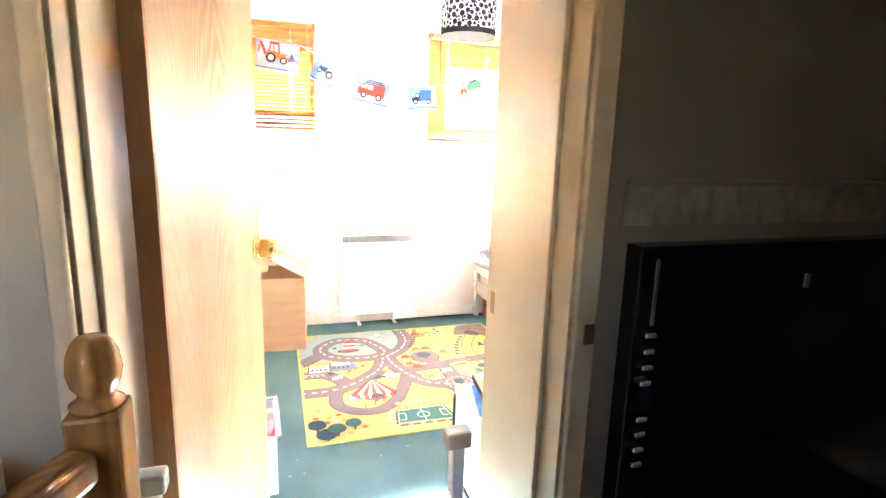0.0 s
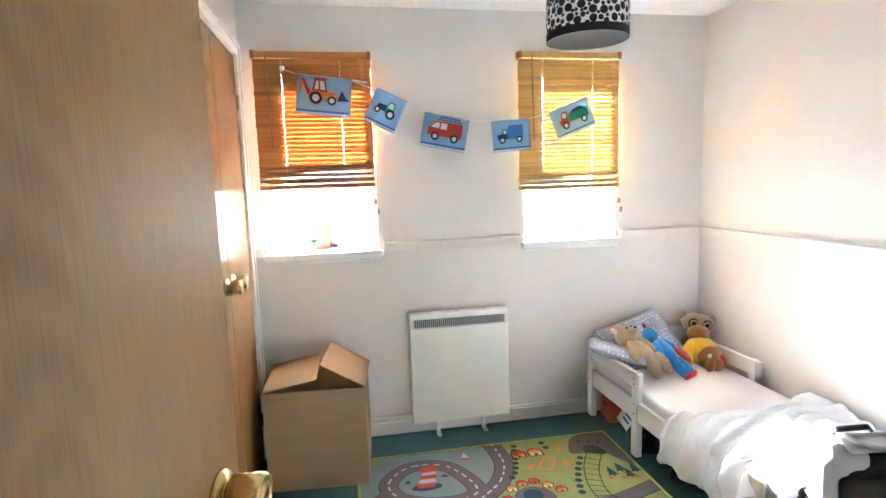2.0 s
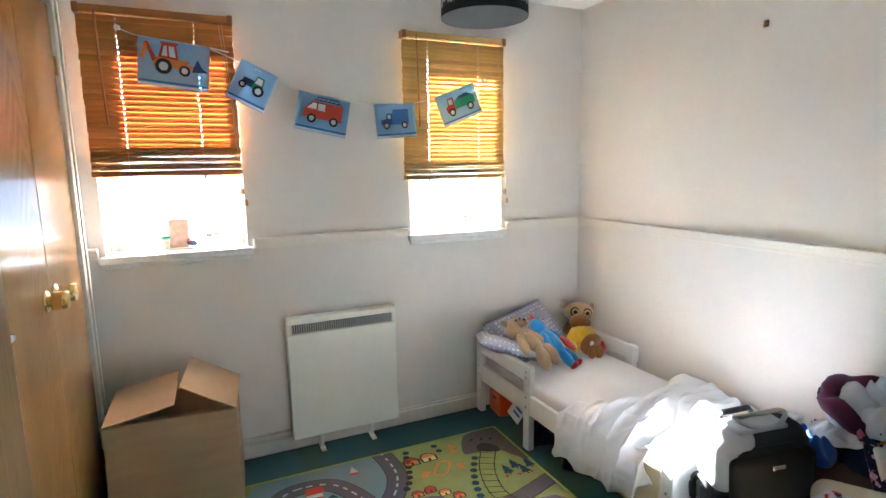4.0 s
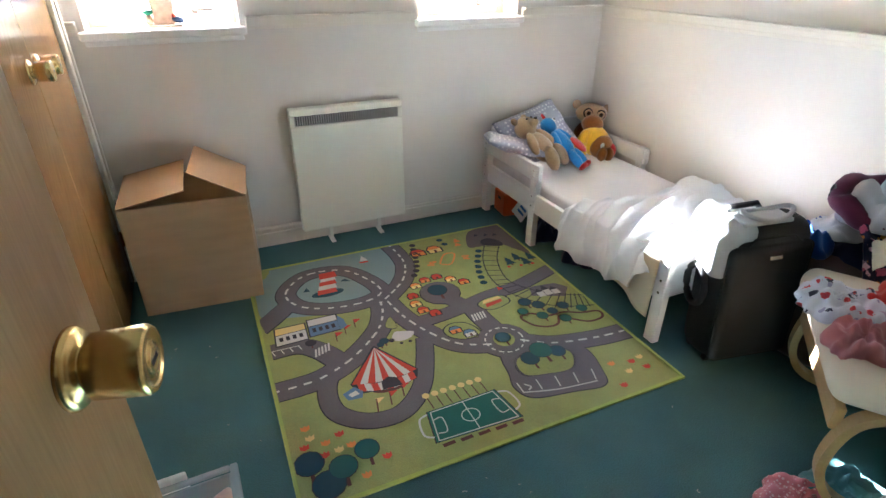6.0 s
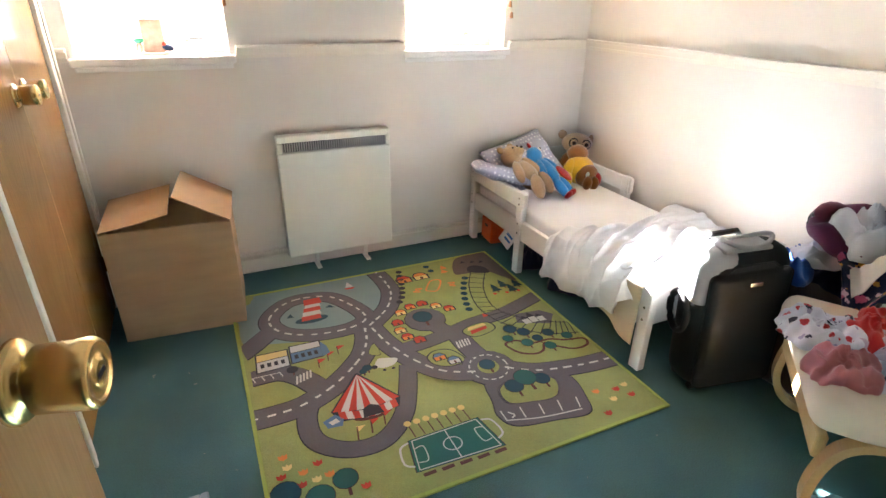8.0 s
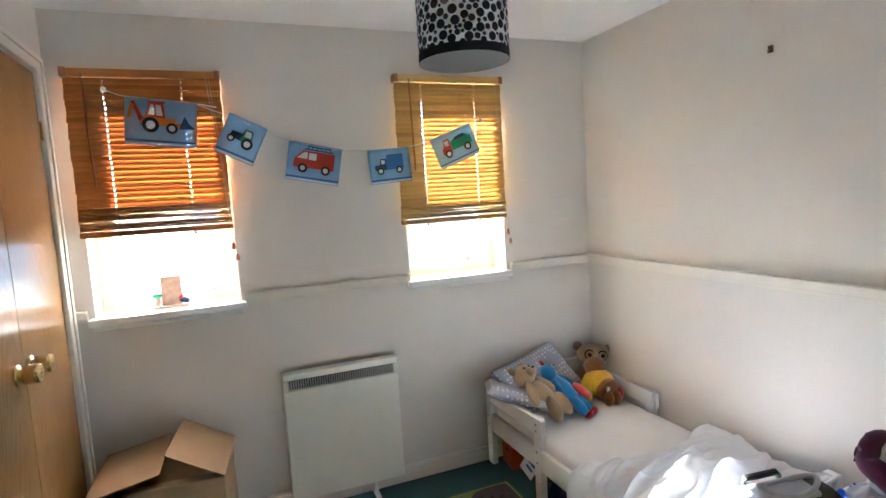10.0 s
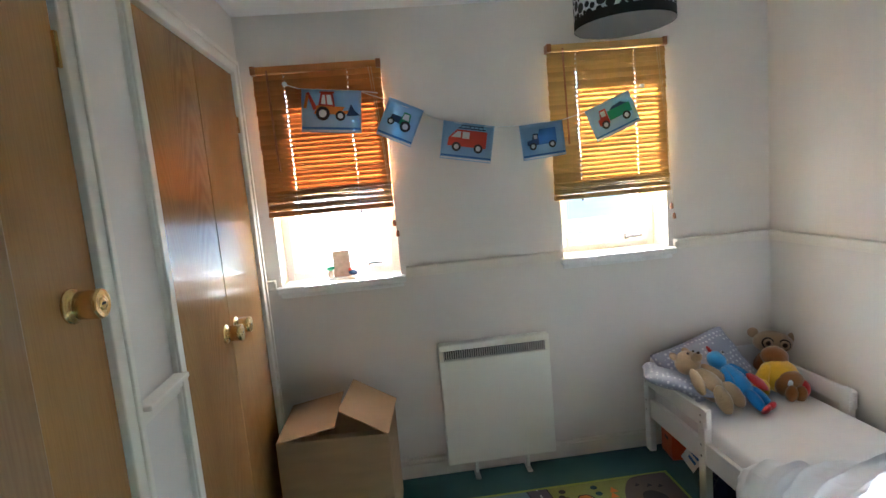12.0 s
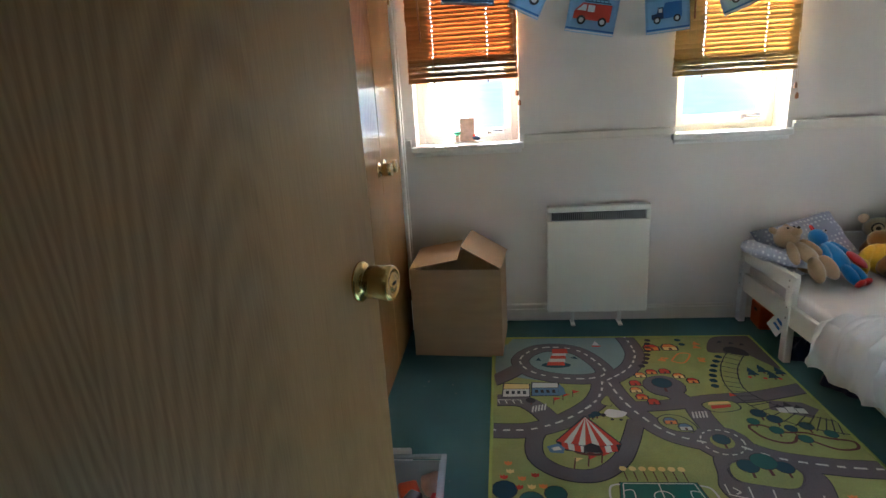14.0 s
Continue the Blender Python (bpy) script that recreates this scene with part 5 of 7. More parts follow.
def dotted(m, spot_col, scale, radius):
    """Adds a regular print of round spots to a material's colour."""
    n, l = m.node_tree.nodes, m.node_tree.links
    b = n["Principled BSDF"]
    src = b.inputs["Base Color"].links[0].from_socket
    co = n.new("ShaderNodeTexCoord")
    vo = n.new("ShaderNodeTexVoronoi")
    vo.inputs["Scale"].default_value, vo.inputs["Randomness"].default_value = scale, 0.25
    l.new(co.outputs["Object"], vo.inputs["Vector"])
    lt = n.new("ShaderNodeMath")
    lt.operation, lt.inputs[1].default_value = "LESS_THAN", radius
    l.new(vo.outputs["Distance"], lt.inputs[0])
    mx = n.new("ShaderNodeMix")
    mx.data_type = "RGBA"
    mx.inputs["B"].default_value = (*spot_col, 1)
    l.new(lt.outputs[0], mx.inputs["Factor"])
    l.new(src, mx.inputs["A"])
    l.new(mx.outputs["Result"], b.inputs["Base Color"])
    return m


dotted(PILLOW, (0.75, 0.75, 0.78), 42, 0.28)
X0, X1, Y0, Y1 = 1.478, 2.165, 2.405, 3.792
bed = thing("toddler_bed", pose(0, 0, 0), "white painted wooden toddler bed with low guard rails", "bed")
for x in (X0, X1 - 0.034):
    for y, h in ((Y0, 0.41), (3.262, 0.432), (Y1 - 0.05, 0.425)):
        lg = part("leg", box_bm((x, y, 0), (x + 0.034, y + 0.05, h), 0.005), WHITE_WOOD, bed)
        for zz in ((0.27, 0.22) if h < 0.42 else (0.40, 0.37, 0.27, 0.22)):
            if x == X0:
                part("bolt", lathe([(0.005, 0), (0.005, 0.0015)], 10), STEEL, lg, at=pose(x, y + 0.025, zz, 0, -90, 0))
for x in (X0 + 0.006, X1 - 0.028):
    part("side_rail", box_bm((x, Y0 + 0.05, 0.185), (x + 0.022, Y1 - 0.05, 0.285), 0.004), WHITE_WOOD, bed)
    part("guard_rail", box_bm((x - 0.004 if x < 1.8 else x + 0.002, 3.250, 0.348), (x + 0.022 if x < 1.8 else x + 0.026, Y1 - 0.002, 0.428), 0.006), WHITE_WOOD, bed)
part("headboard", box_bm((X0 + 0.034, Y1 - 0.03, 0.20), (X1 - 0.034, Y1 - 0.008, 0.49), 0.006), WHITE_WOOD, bed)
part("footboard", box_bm((X0 + 0.034, Y0 + 0.014, 0.19), (X1 - 0.034, Y0 + 0.036, 0.405), 0.006), WHITE_WOOD, bed)
bm = bmesh.new()
for k in range(9):
    add_box(bm, (X0 + 0.03, Y0 + 0.10 + k * 0.14, 0.195), (X1 - 0.03, Y0 + 0.16 + k * 0.14, 0.21), 0.002)
part("slat_base", bm, WHITE_WOOD, bed)

mattress = thing("mattress", pose(0, 0, 0), "thin cot mattress in a smooth off-white fitted sheet", "mattress")
bm = box_bm((X0 + 0.032, Y0 + 0.045, 0.212), (X1 - 0.032, Y1 - 0.034, 0.335), 0.028, 4)
part("core", bm, SHEET, mattress, smooth=True)


def cloth_grid(nu, nv, f):
    bm = bmesh.new()
    g = [[bm.verts.new(f(i / nu, j / nv)) for i in range(nu + 1)] for j in range(nv + 1)]
    for j in range(nv):
        for i in range(nu):
            bm.faces.new((g[j][i], g[j][i + 1], g[j + 1][i + 1], g[j + 1][i]))
    bmesh.ops.recalc_face_normals(bm, faces=bm.faces)
    return bm


def thicken(bm, t):
    """Gives a cloth sheet its thickness, away from its upper side."""
    bm.normal_update()
    faces = bm.faces[:]
    back = {v: bm.verts.new(v.co - v.normal * t) for v in bm.verts[:]}
    rim = [e for e in bm.edges if len(e.link_faces) == 1]
    for f in faces:
        bm.faces.new([back[v] for v in reversed(f.verts)])
    for e in rim:
        a, b = e.verts
        bm.faces.new((a, b, back[b], back[a]))
    bmesh.ops.recalc_face_normals(bm, faces=bm.faces)
    return bm


def duvet_at(u, v):
    """u: from the wall across the bed and down its open side; v: from the turned top edge to the foot."""
    wid, drop = 0.665, 0.235
    s = u * (wid + drop)
    c = min(1.0, s / wid)
    k = max(0.0, (s - wid) / drop)
    ytop = 2.945 - 0.11 * math.sin(math.pi * min(1.0, c * 0.9)) ** 2 + 0.05 * c ** 3 + 0.012 * math.sin(21 * s)
    yend = 2.605 - 0.13 * c + 0.07 * k + 0.012 * math.sin(17 * s + 1)
    y = ytop + (yend - ytop) * v
    q = y + 0.22 * s + 0.10 * noise.noise((s * 2.2, y * 2.2, 1))
    crease = lambda f, n, p: (1 - abs(math.sin(f * q + n + 1.1 * noise.noise((s * 4, y * 5, n))))) ** p
    fold = 0.026 * crease(19, 0.3, 2.0) * max(0, 0.45 + 1.3 * noise.noise((s * 3, y * 4, 4)))
    fold += 0.019 * crease(41, 1.7, 1.8) * max(0, 0.40 + 1.5 * noise.noise((s * 4, y * 3, 6)))
    w = 1.1 * y - 0.55 * s + 0.06 * noise.noise((s * 4, y * 4, 12))
    fold += 0.015 * (1 - abs(math.sin(27 * w))) ** 2.2 * max(0, 0.25 + 1.6 * noise.noise((s * 3.5, y * 3.5, 15)))
    fold += 0.018 * noise.noise((s * 5, y * 5, 2.0)) + 0.005 * noise.noise((s * 24, y * 24, 5.0))
    top = 0.366 + 0.040 * math.sin(math.pi * min(1, 0.12 + v * 0.95)) ** 0.8 + 0.012 * (1 - c)
    lip = 0.022 * max(0, 1 - v / 0.09) ** 2 + 0.060 * max(0, (v - 0.90) / 0.10) ** 2 + 0.045 * max(0, 1 - s / 0.05) ** 2
    if s < wid:
        edge = max(0, (s - wid + 0.08) / 0.08)
        return (2.140 - s - 0.010 * edge, y, top + fold - lip - 0.045 * edge ** 2)
    hem = 0.128 + 0.050 * v + 0.010 * math.sin(v * 15)
    out = 0.034 * math.sin(k * 2.6) + 0.008 * math.sin(v * 17 + 2.0 * k) * (0.35 + 0.65 * k)
    start = top - 0.045 - 0.5 * lip
    return (1.472 - 0.012 - out - 0.75 * fold, y + 0.015 * k * math.sin(9 * v), start + 0.4 * fold * (1 - k) + (hem - start) * k)


bm = thicken(cloth_grid(190, 150, duvet_at), 0.010)
duvet = tagged(mesh_ob("duvet", bm, LINEN, True), "rumpled white cotton duvet over the foot of the bed", "duvet")
bm = cloth_grid(24, 30, lambda u, v: (1.474 - 0.010 * math.sin(v * 11) - 0.008 * u, 2.45 + 0.34 * v, 0.345 - (0.245 - 0.10 * v) * u))
bm = thicken(bm, 0.004)
tagged(mesh_ob("undersheet", bm, VALANCE, True), "cream sheet hanging below the duvet", "bed sheet")


def blanket_at(u, v):
    """A crumpled blanket that fills the foot end of the bed; u across it, v from the footboard."""
    x, y = 1.485 + 0.655 * u, 2.405 + 0.27 * v
    z = 0.362 + 0.035 * math.sin(math.pi * min(1, v * 1.4 + 0.15)) + 0.028 * noise.noise((x * 6, y * 7, 9)) + 0.012 * (1 - abs(math.sin(24 * (y + 0.5 * x)))) ** 2
    return (x, y, max(z, 0.345) + 0.035 * max(0, 1 - v / 0.18) * (1 if u > 0.03 else 0.2))


bm = thicken(cloth_grid(70, 36, blanket_at), 0.008)
tagged(mesh_ob("folded_blanket", bm, SHEET, True), "crumpled off-white blanket at the end of the bed", "blanket")


def pillow_bm(w, h, t, seed):
    def f(sgn):
        def g(u, v):
            a, b = 2 * u - 1, 2 * v - 1
            q = max(0.0, (1 - a ** 4) * (1 - b ** 4)) ** 0.5
            pin = 1 - 0.06 * (1 - a * a) * (abs(b) ** 3) - 0.0
            return (a * w / 2 * (1 - 0.05 * (1 - b * b) * abs(a) ** 3), b * h / 2 * pin, sgn * t / 2 * q + 0.010 * noise.noise((a * 2.2, b * 2.2, seed)))
        return g
    bm = cloth_grid(26, 20, f(1))
    b2 = cloth_grid(26, 20, f(-1))
    me = bpy.data.meshes.new("tmp")
    b2.to_mesh(me)
    b2.free()
    bm.from_mesh(me)
    bpy.data.meshes.remove(me)
    bmesh.ops.remove_doubles(bm, verts=bm.verts, dist=0.0008)
    bmesh.ops.recalc_face_normals(bm, faces=bm.faces)
    return bm


for m, sd in ((pose(1.555, 3.615, 0.428, 14, 12, 66), 1.0), (pose(1.745, 3.675, 0.448, 46, -10, 14), 2.0)):
    p = mesh_ob("pillow", pillow_bm(0.46, 0.31, 0.072, sd), PILLOW, True)
    p.matrix_basis = m
    tagged(p, "soft grey pillow with small pale dots", "pillow", "pillows on the bed")


# ---- soft toys, each one plain shape ----
def blobs(items, seg=18):
    """Soft rounded lumps joined in one mesh: centre, radii, turn in degrees, material slot."""
    bm = bmesh.new()
    for c, r, rot, mi in items:
        res = bmesh.ops.create_uvsphere(bm, u_segments=seg, v_segments=seg // 2 + 2, radius=1.0)
        vs = res["verts"]
        for v in vs:
            v.co *= 1 + 0.05 * noise.noise(v.co * 2.3 + Vector(c) * 11)
        bmesh.ops.transform(bm, matrix=pose(*c, *rot) @ Matrix.Diagonal((*r, 1)), verts=vs)
        for f in {f for v in vs for f in v.link_faces}:
            f.material_index = mi
    return bm


def plush(name, color, dark=None, bs=420):
    return mat(name, color, 0.95, vary=0.12, scale=25, fine=0.35, bump=0.8, bump_scale=bs, sheen=0.5, spec=0.1)


BEIGE, BLUE_P, RED_P, BROWN_P, YELLOW_P, TAN_P = plush("beige plush", (0.42, 0.29, 0.17)), plush("blue plush", (0.03, 0.24, 0.58)), plush("red plush", (0.55, 0.03, 0.03)), plush("brown plush", (0.30, 0.12, 0.03)), plush("yellow plush", (0.78, 0.45, 0.02)), plush("pale tan plush", (0.48, 0.34, 0.22))
DARK_P = plush("dark brown plush", (0.035, 0.018, 0.012))
bear = mesh_ob("teddy_bear", blobs([((0, 0, 0.075), (0.052, 0.045, 0.075), (0, 0, 0), 0), ((0, 0.0, 0.185), (0.052, 0.048, 0.048), (0, 0, 0), 0), ((0.0, -0.045, 0.175), (0.024, 0.024, 0.02), (0, 0, 0), 0), ((-0.042, 0, 0.228), (0.018, 0.012, 0.018), (0, 0, 0), 0), ((0.042, 0, 0.228), (0.018, 0.012, 0.018), (0, 0, 0), 0), ((-0.058, -0.015, 0.10), (0.020, 0.022, 0.058), (0, 25, 0), 0), ((0.058, -0.015, 0.10), (0.020, 0.022, 0.058), (0, -25, 0), 0), ((-0.036, -0.03, 0.0), (0.027, 0.03, 0.055), (15, 12, 0), 0), ((0.036, -0.03, 0.0), (0.027, 0.03, 0.055), (15, -12, 0), 0), ((0, -0.068, 0.182), (0.008, 0.006, 0.006), (0, 0, 0), 1), ((-0.018, -0.043, 0.203), (0.005, 0.004, 0.005), (0, 0, 0), 1), ((0.018, -0.043, 0.203), (0.005, 0.004, 0.005), (0, 0, 0), 1)]), [BEIGE, DARK_P], True)
bear.matrix_basis = pose(1.640, 3.375, 0.402, -50, 0, 28) @ Matrix.Scale(1.16, 4)
tagged(bear, "beige plush teddy bear lying against the pillow", "soft toy", "soft toys on the bed")
blue = mesh_ob("blue_soft_toy", blobs([((0, 0, 0.08), (0.040, 0.036, 0.08), (0, 0, 0), 0), ((0, 0, 0.185), (0.036, 0.036, 0.042), (0, 0, 0), 0), ((0.0, -0.01, 0.232), (0.008, 0.008, 0.020), (0, 10, 0), 1), ((-0.05, -0.01, 0.10), (0.016, 0.018, 0.055), (0, 28, 0), 0), ((0.05, -0.01, 0.10), (0.016, 0.018, 0.055), (0, -28, 0), 0), ((-0.022, -0.01, -0.02), (0.022, 0.024, 0.055), (0, 6, 0), 0), ((0.022, -0.01, -0.02), (0.022, 0.024, 0.055), (0, -6, 0), 0), ((0.055, -0.03, 0.03), (0.030, 0.012, 0.050), (0, -20, 0), 1), ((-0.022, -0.015, -0.068), (0.022, 0.024, 0.014), (0, 0, 0), 1), ((0.022, -0.015, -0.068), (0.022, 0.024, 0.014), (0, 0, 0), 1), ((0.014, -0.034, 0.192), (0.010, 0.006, 0.010), (0, 0, 0), 2), ((0.014, -0.040, 0.192), (0.005, 0.003, 0.005), (0, 0, 0), 3)]), [BLUE_P, RED_P, P_WHITE, DARK_P], True)
blue.matrix_basis = pose(1.795, 3.405, 0.395, -50, 0, 30) @ Matrix.Scale(1.10, 4)
tagged(blue, "bright blue soft toy with a red blanket", "soft toy", "soft toys on the bed")
yel = mesh_ob("yellow_soft_toy", blobs([((0, 0, 0.06), (0.075, 0.060, 0.062), (0, 0, 0), 0), ((0.005, -0.045, 0.045), (0.062, 0.03, 0.05), (10, 0, 0), 1), ((0.05, -0.06, 0.03), (0.026, 0.026, 0.034), (0, 0, 0), 2), ((-0.02, -0.08, 0.02), (0.02, 0.022, 0.03), (0, 0, 0), 1), ((0.018, -0.084, 0.02), (0.02, 0.022, 0.03), (0, 0, 0), 1), ((-0.075, 0.0, 0.05), (0.025, 0.025, 0.06), (0, 20, 0), 0), ((-0.10, -0.03, 0.02), (0.02, 0.03, 0.035), (0, 0, 0), 0), ((0.0, 0.03, 0.125), (0.05, 0.045, 0.04), (0, 0, 0), 1), ((-0.022, -0.072, 0.055), (0.012, 0.004, 0.012), (0, 0, 0), 3)]), [YELLOW_P, BROWN_P, RED_P, P_WHITE], True)
yel.matrix_basis = pose(2.005, 3.525, 0.343, 0, 10, 8) @ Matrix.Scale(1.25, 4)
tagged(yel, "brown plush toy in a yellow jumper", "soft toy", "soft toys on the bed")
owl = mesh_ob("big_eyed_soft_toy", blobs([((0, 0, 0.05), (0.06, 0.05, 0.07), (0, 0, 0), 1), ((0, -0.005, 0.155), (0.075, 0.055, 0.050), (0, 0, 0), 0), ((-0.075, 0.005, 0.185), (0.022, 0.012, 0.022), (0, -25, 0), 0), ((0.075, 0.005, 0.185), (0.022, 0.012, 0.022), (0, 25, 0), 0), ((-0.03, -0.053, 0.158), (0.024, 0.008, 0.024), (0, 0, 0), 2), ((0.03, -0.053, 0.158), (0.024, 0.008, 0.024), (0, 0, 0), 2), ((-0.03, -0.059, 0.158), (0.018, 0.006, 0.018), (0, 0, 0), 0), ((0.03, -0.059, 0.158), (0.018, 0.006, 0.018), (0, 0, 0), 0), ((-0.03, -0.063, 0.158), (0.010, 0.005, 0.010), (0, 0, 0), 2), ((0.03, -0.063, 0.158), (0.010, 0.005, 0.010), (0, 0, 0), 2)]), [TAN_P, BROWN_P, DARK_P], True)
owl.matrix_basis = pose(2.085, 3.690, 0.335, -6, 8, -24) @ Matrix.Scale(1.2, 4)
tagged(owl, "tan plush toy with big ringed eyes", "soft toy", "soft toys on the bed")


# ---- suitcase ----
NYLON = mat("black nylon", (0.013, 0.013, 0.014), 0.7, vary=0.2, scale=20, bump=0.4, bump_scale=700)
GREY_PL = mat("silver grey plastic", (0.42, 0.42, 0.43), 0.3, vary=0.05)
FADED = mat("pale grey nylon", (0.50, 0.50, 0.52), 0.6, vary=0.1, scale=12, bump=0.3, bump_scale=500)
case = thing("suitcase", pose(1.535, 2.232, 0, 0, -4, -15), "black soft upright suitcase with a grey loop handle", "suitcase")
CWD, CDP, CHT = 0.335, 0.165, 0.545
part("body", box_bm((0, 0, 0.012), (CWD, CDP, CHT), 0.068, 7), NYLON, case, smooth=True)
part("front_pocket", box_bm((0.022, -0.020, 0.03), (CWD - 0.022, 0.02, CHT - 0.06), 0.028, 5), NYLON, case, smooth=True)
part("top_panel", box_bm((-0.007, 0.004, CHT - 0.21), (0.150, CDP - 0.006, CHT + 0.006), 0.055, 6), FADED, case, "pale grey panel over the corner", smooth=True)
part("badge", box_bm((0.150, -0.0235, 0.435), (0.195, -0.018, 0.450), 0.003), STEEL, case, "small chrome badge")
zp = [(0.034, -0.004, 0.04), (0.03, -0.006, 0.34), (0.045, -0.005, 0.46), (0.10, -0.004, 0.508), (0.235, -0.004, 0.508), (0.29, -0.005, 0.46), (0.305, -0.006, 0.34), (0.303, -0.004, 0.04)]
part("piping", tube(zp, 0.004, 8), NYLON, case, "black piping round the front", smooth=True)
loop = [(0.17 + 0.085 * math.cos(a) * 1.0, 0.06 + 0.040 * math.sin(a), CHT + 0.022 + 0.010 * math.cos(2 * a)) for a in [2 * math.pi * k / 24 for k in range(24)]]
part("loop_handle", tube(loop, 0.008, 8, True), GREY_PL, case, "silver grey loop handle", smooth=True)
part("grip", tube([(0.085, 0.135, CHT + 0.004), (0.09, 0.135, CHT + 0.018), (0.19, 0.135, CHT + 0.020), (0.20, 0.135, CHT + 0.004)], 0.010, 8), BLACK, case, "black carrying grip", smooth=True)
part("handle_plate", box_bm((0.07, 0.02, CHT - 0.004), (0.24, 0.11, CHT + 0.012), 0.006), GREY_PL, case)
part("side_strap", tube([(-0.006, 0.10 + 0.05 * math.cos(a), 0.30 + 0.075 * math.sin(a)) for a in [2 * math.pi * k / 20 for k in range(20)]], 0.012, 8, True), NYLON, case, smooth=True)
for x in (0.05, CWD - 0.05):
    for y in (0.04, CDP - 0.03):
        part("foot", box_bm((x - 0.015, y - 0.012, 0), (x + 0.015, y + 0.012, 0.018), 0.004), BLACK, case)


# ---- clothes ----
def heap(name, x, y, z0, rx, ry, h, rot, material, label, seed, category="clothes", folds=9.0, group="scattered clothes"):
    """A crumpled garment: a low mound with ridged folds and a ragged outline that rests on z0."""
    def f(u, v):
        a = 2 * math.pi * u
        edge = 1 + 0.28 * noise.noise((math.cos(a) * 1.4, math.sin(a) * 1.4, seed)) + 0.14 * noise.noise((math.cos(a) * 4, math.sin(a) * 4, seed + 3))
        r = v * edge
        px, py = r * math.cos(a), r * math.sin(a)
        m = max(0.0, 1 - v ** 2.6)
        n1 = noise.noise((px * 2.1, py * 2.1, seed + 7))
        wv = noise.noise((px * 1.6, py * 1.6, seed + 19))
        n2 = math.sin(folds * (0.8 * px + 0.6 * py) + 5 * wv)
        n3 = math.sin(folds * 1.7 * (0.5 * px - 0.85 * py) + 6 * n1)
        zz = m ** 0.45 * (0.62 + 0.42 * n1 + 0.14 * n2 + 0.08 * n3) * h
        return (px * rx, py * ry, max(zz, 0.0) + 0.004 + 0.003 * math.sin(9 * a + seed))
    bm = cloth_grid(72, 22, f)
    bmesh.ops.remove_doubles(bm, verts=bm.verts, dist=0.0003)
    rim = [e for e in bm.edges if len(e.link_faces) == 1]
    ex = bmesh.ops.extrude_edge_only(bm, edges=rim)
    for v in [g for g in ex["geom"] if isinstance(g, bmesh.types.BMVert)]:
        v.co.z = 0.0
        v.co.xy *= 0.97
    bmesh.ops.holes_fill(bm, edges=[e for e in bm.edges if len(e.link_faces) == 1], sides=0)
    bmesh.ops.recalc_face_normals(bm, faces=bm.faces)
    ob = mesh_ob(name, bm, material, True)
    ob.matrix_basis = pose(x, y, z0, 0, 0, rot)
    return tagged(ob, label, category, group)


def fabric(name, color, **k):
    return mat(name, color, 0.9, vary=0.08, scale=14, bump=0.35, bump_scale=500, spec=0.15, sheen=0.2, **k)


def printed(name, base, cols, scale, cut):
    """Cloth with scattered irregular printed motifs in several colours."""
    m = fabric(name, base)
    n, l = m.node_tree.nodes, m.node_tree.links
    b = n["Principled BSDF"]
    co = n.new("ShaderNodeTexCoord")
    for k, c in enumerate(cols):
        src = b.inputs["Base Color"].links[0].from_socket
        mp = n.new("ShaderNodeMapping")
        mp.inputs["Location"].default_value = (k * 3.7, k * 1.9, k * 5.1)
        l.new(co.outputs["Object"], mp.inputs["Vector"])
        vo = n.new("ShaderNodeTexVoronoi")
        vo.inputs["Scale"].default_value = scale * (1 + 0.23 * k)
        l.new(mp.outputs[0], vo.inputs["Vector"])
        no = n.new("ShaderNodeTexNoise")
        no.inputs["Scale"].default_value = scale * 4
        l.new(mp.outputs[0], no.inputs["Vector"])
        ad = n.new("ShaderNodeMath")
        ad.operation, ad.inputs[1].default_value = "MULTIPLY_ADD", 0.5
        l.new(no.outputs[0], ad.inputs[0])
        l.new(vo.outputs["Distance"], ad.inputs[2])
        lt = n.new("ShaderNodeMath")
        lt.operation, lt.inputs[1].default_value = "LESS_THAN", cut
        l.new(ad.outputs[0], lt.inputs[0])
        mx = n.new("ShaderNodeMix")
        mx.data_type = "RGBA"
        mx.inputs["B"].default_value = (*c, 1)
        l.new(lt.outputs[0], mx.inputs["Factor"])
        l.new(src, mx.inputs["A"])
        l.new(mx.outputs["Result"], b.inputs["Base Color"])
    return m


FLORAL = printed("navy floral cotton", (0.012, 0.016, 0.055), [(0.45, 0.10, 0.20), (0.55, 0.26, 0.05), (0.62, 0.42, 0.52)], 19, 0.53)
LADYBIRD = printed("pale printed jersey", (0.62, 0.62, 0.68), [(0.05, 0.05, 0.08), (0.50, 0.05, 0.06), (0.33, 0.30, 0.42)], 20, 0.49)
WHITE_TEE = fabric("white jersey", (0.74, 0.73, 0.74))
GREY_TEE = printed("pale grey jersey", (0.55, 0.58, 0.62), [(0.52, 0.06, 0.05)], 5, 0.30)
PLUM = fabric("plum knit", (0.10, 0.018, 0.05))
ROYAL = printed("royal blue jersey", (0.025, 0.085, 0.32), [(0.6, 0.66, 0.75)], 9, 0.40)
NAVY_C = fabric("dark navy cotton", (0.015, 0.02, 0.06))
RED_C = fabric("red cotton", (0.52, 0.03, 0.025))
ROSE = fabric("dusty pink cotton", (0.45, 0.16, 0.17))
PINK = dotted(fabric("pink spotted cotton", (0.62, 0.21, 0.25)), (0.75, 0.5, 0.52), 90, 0.3)
TEAL_C = fabric("pale teal cotton", (0.16, 0.34, 0.36))
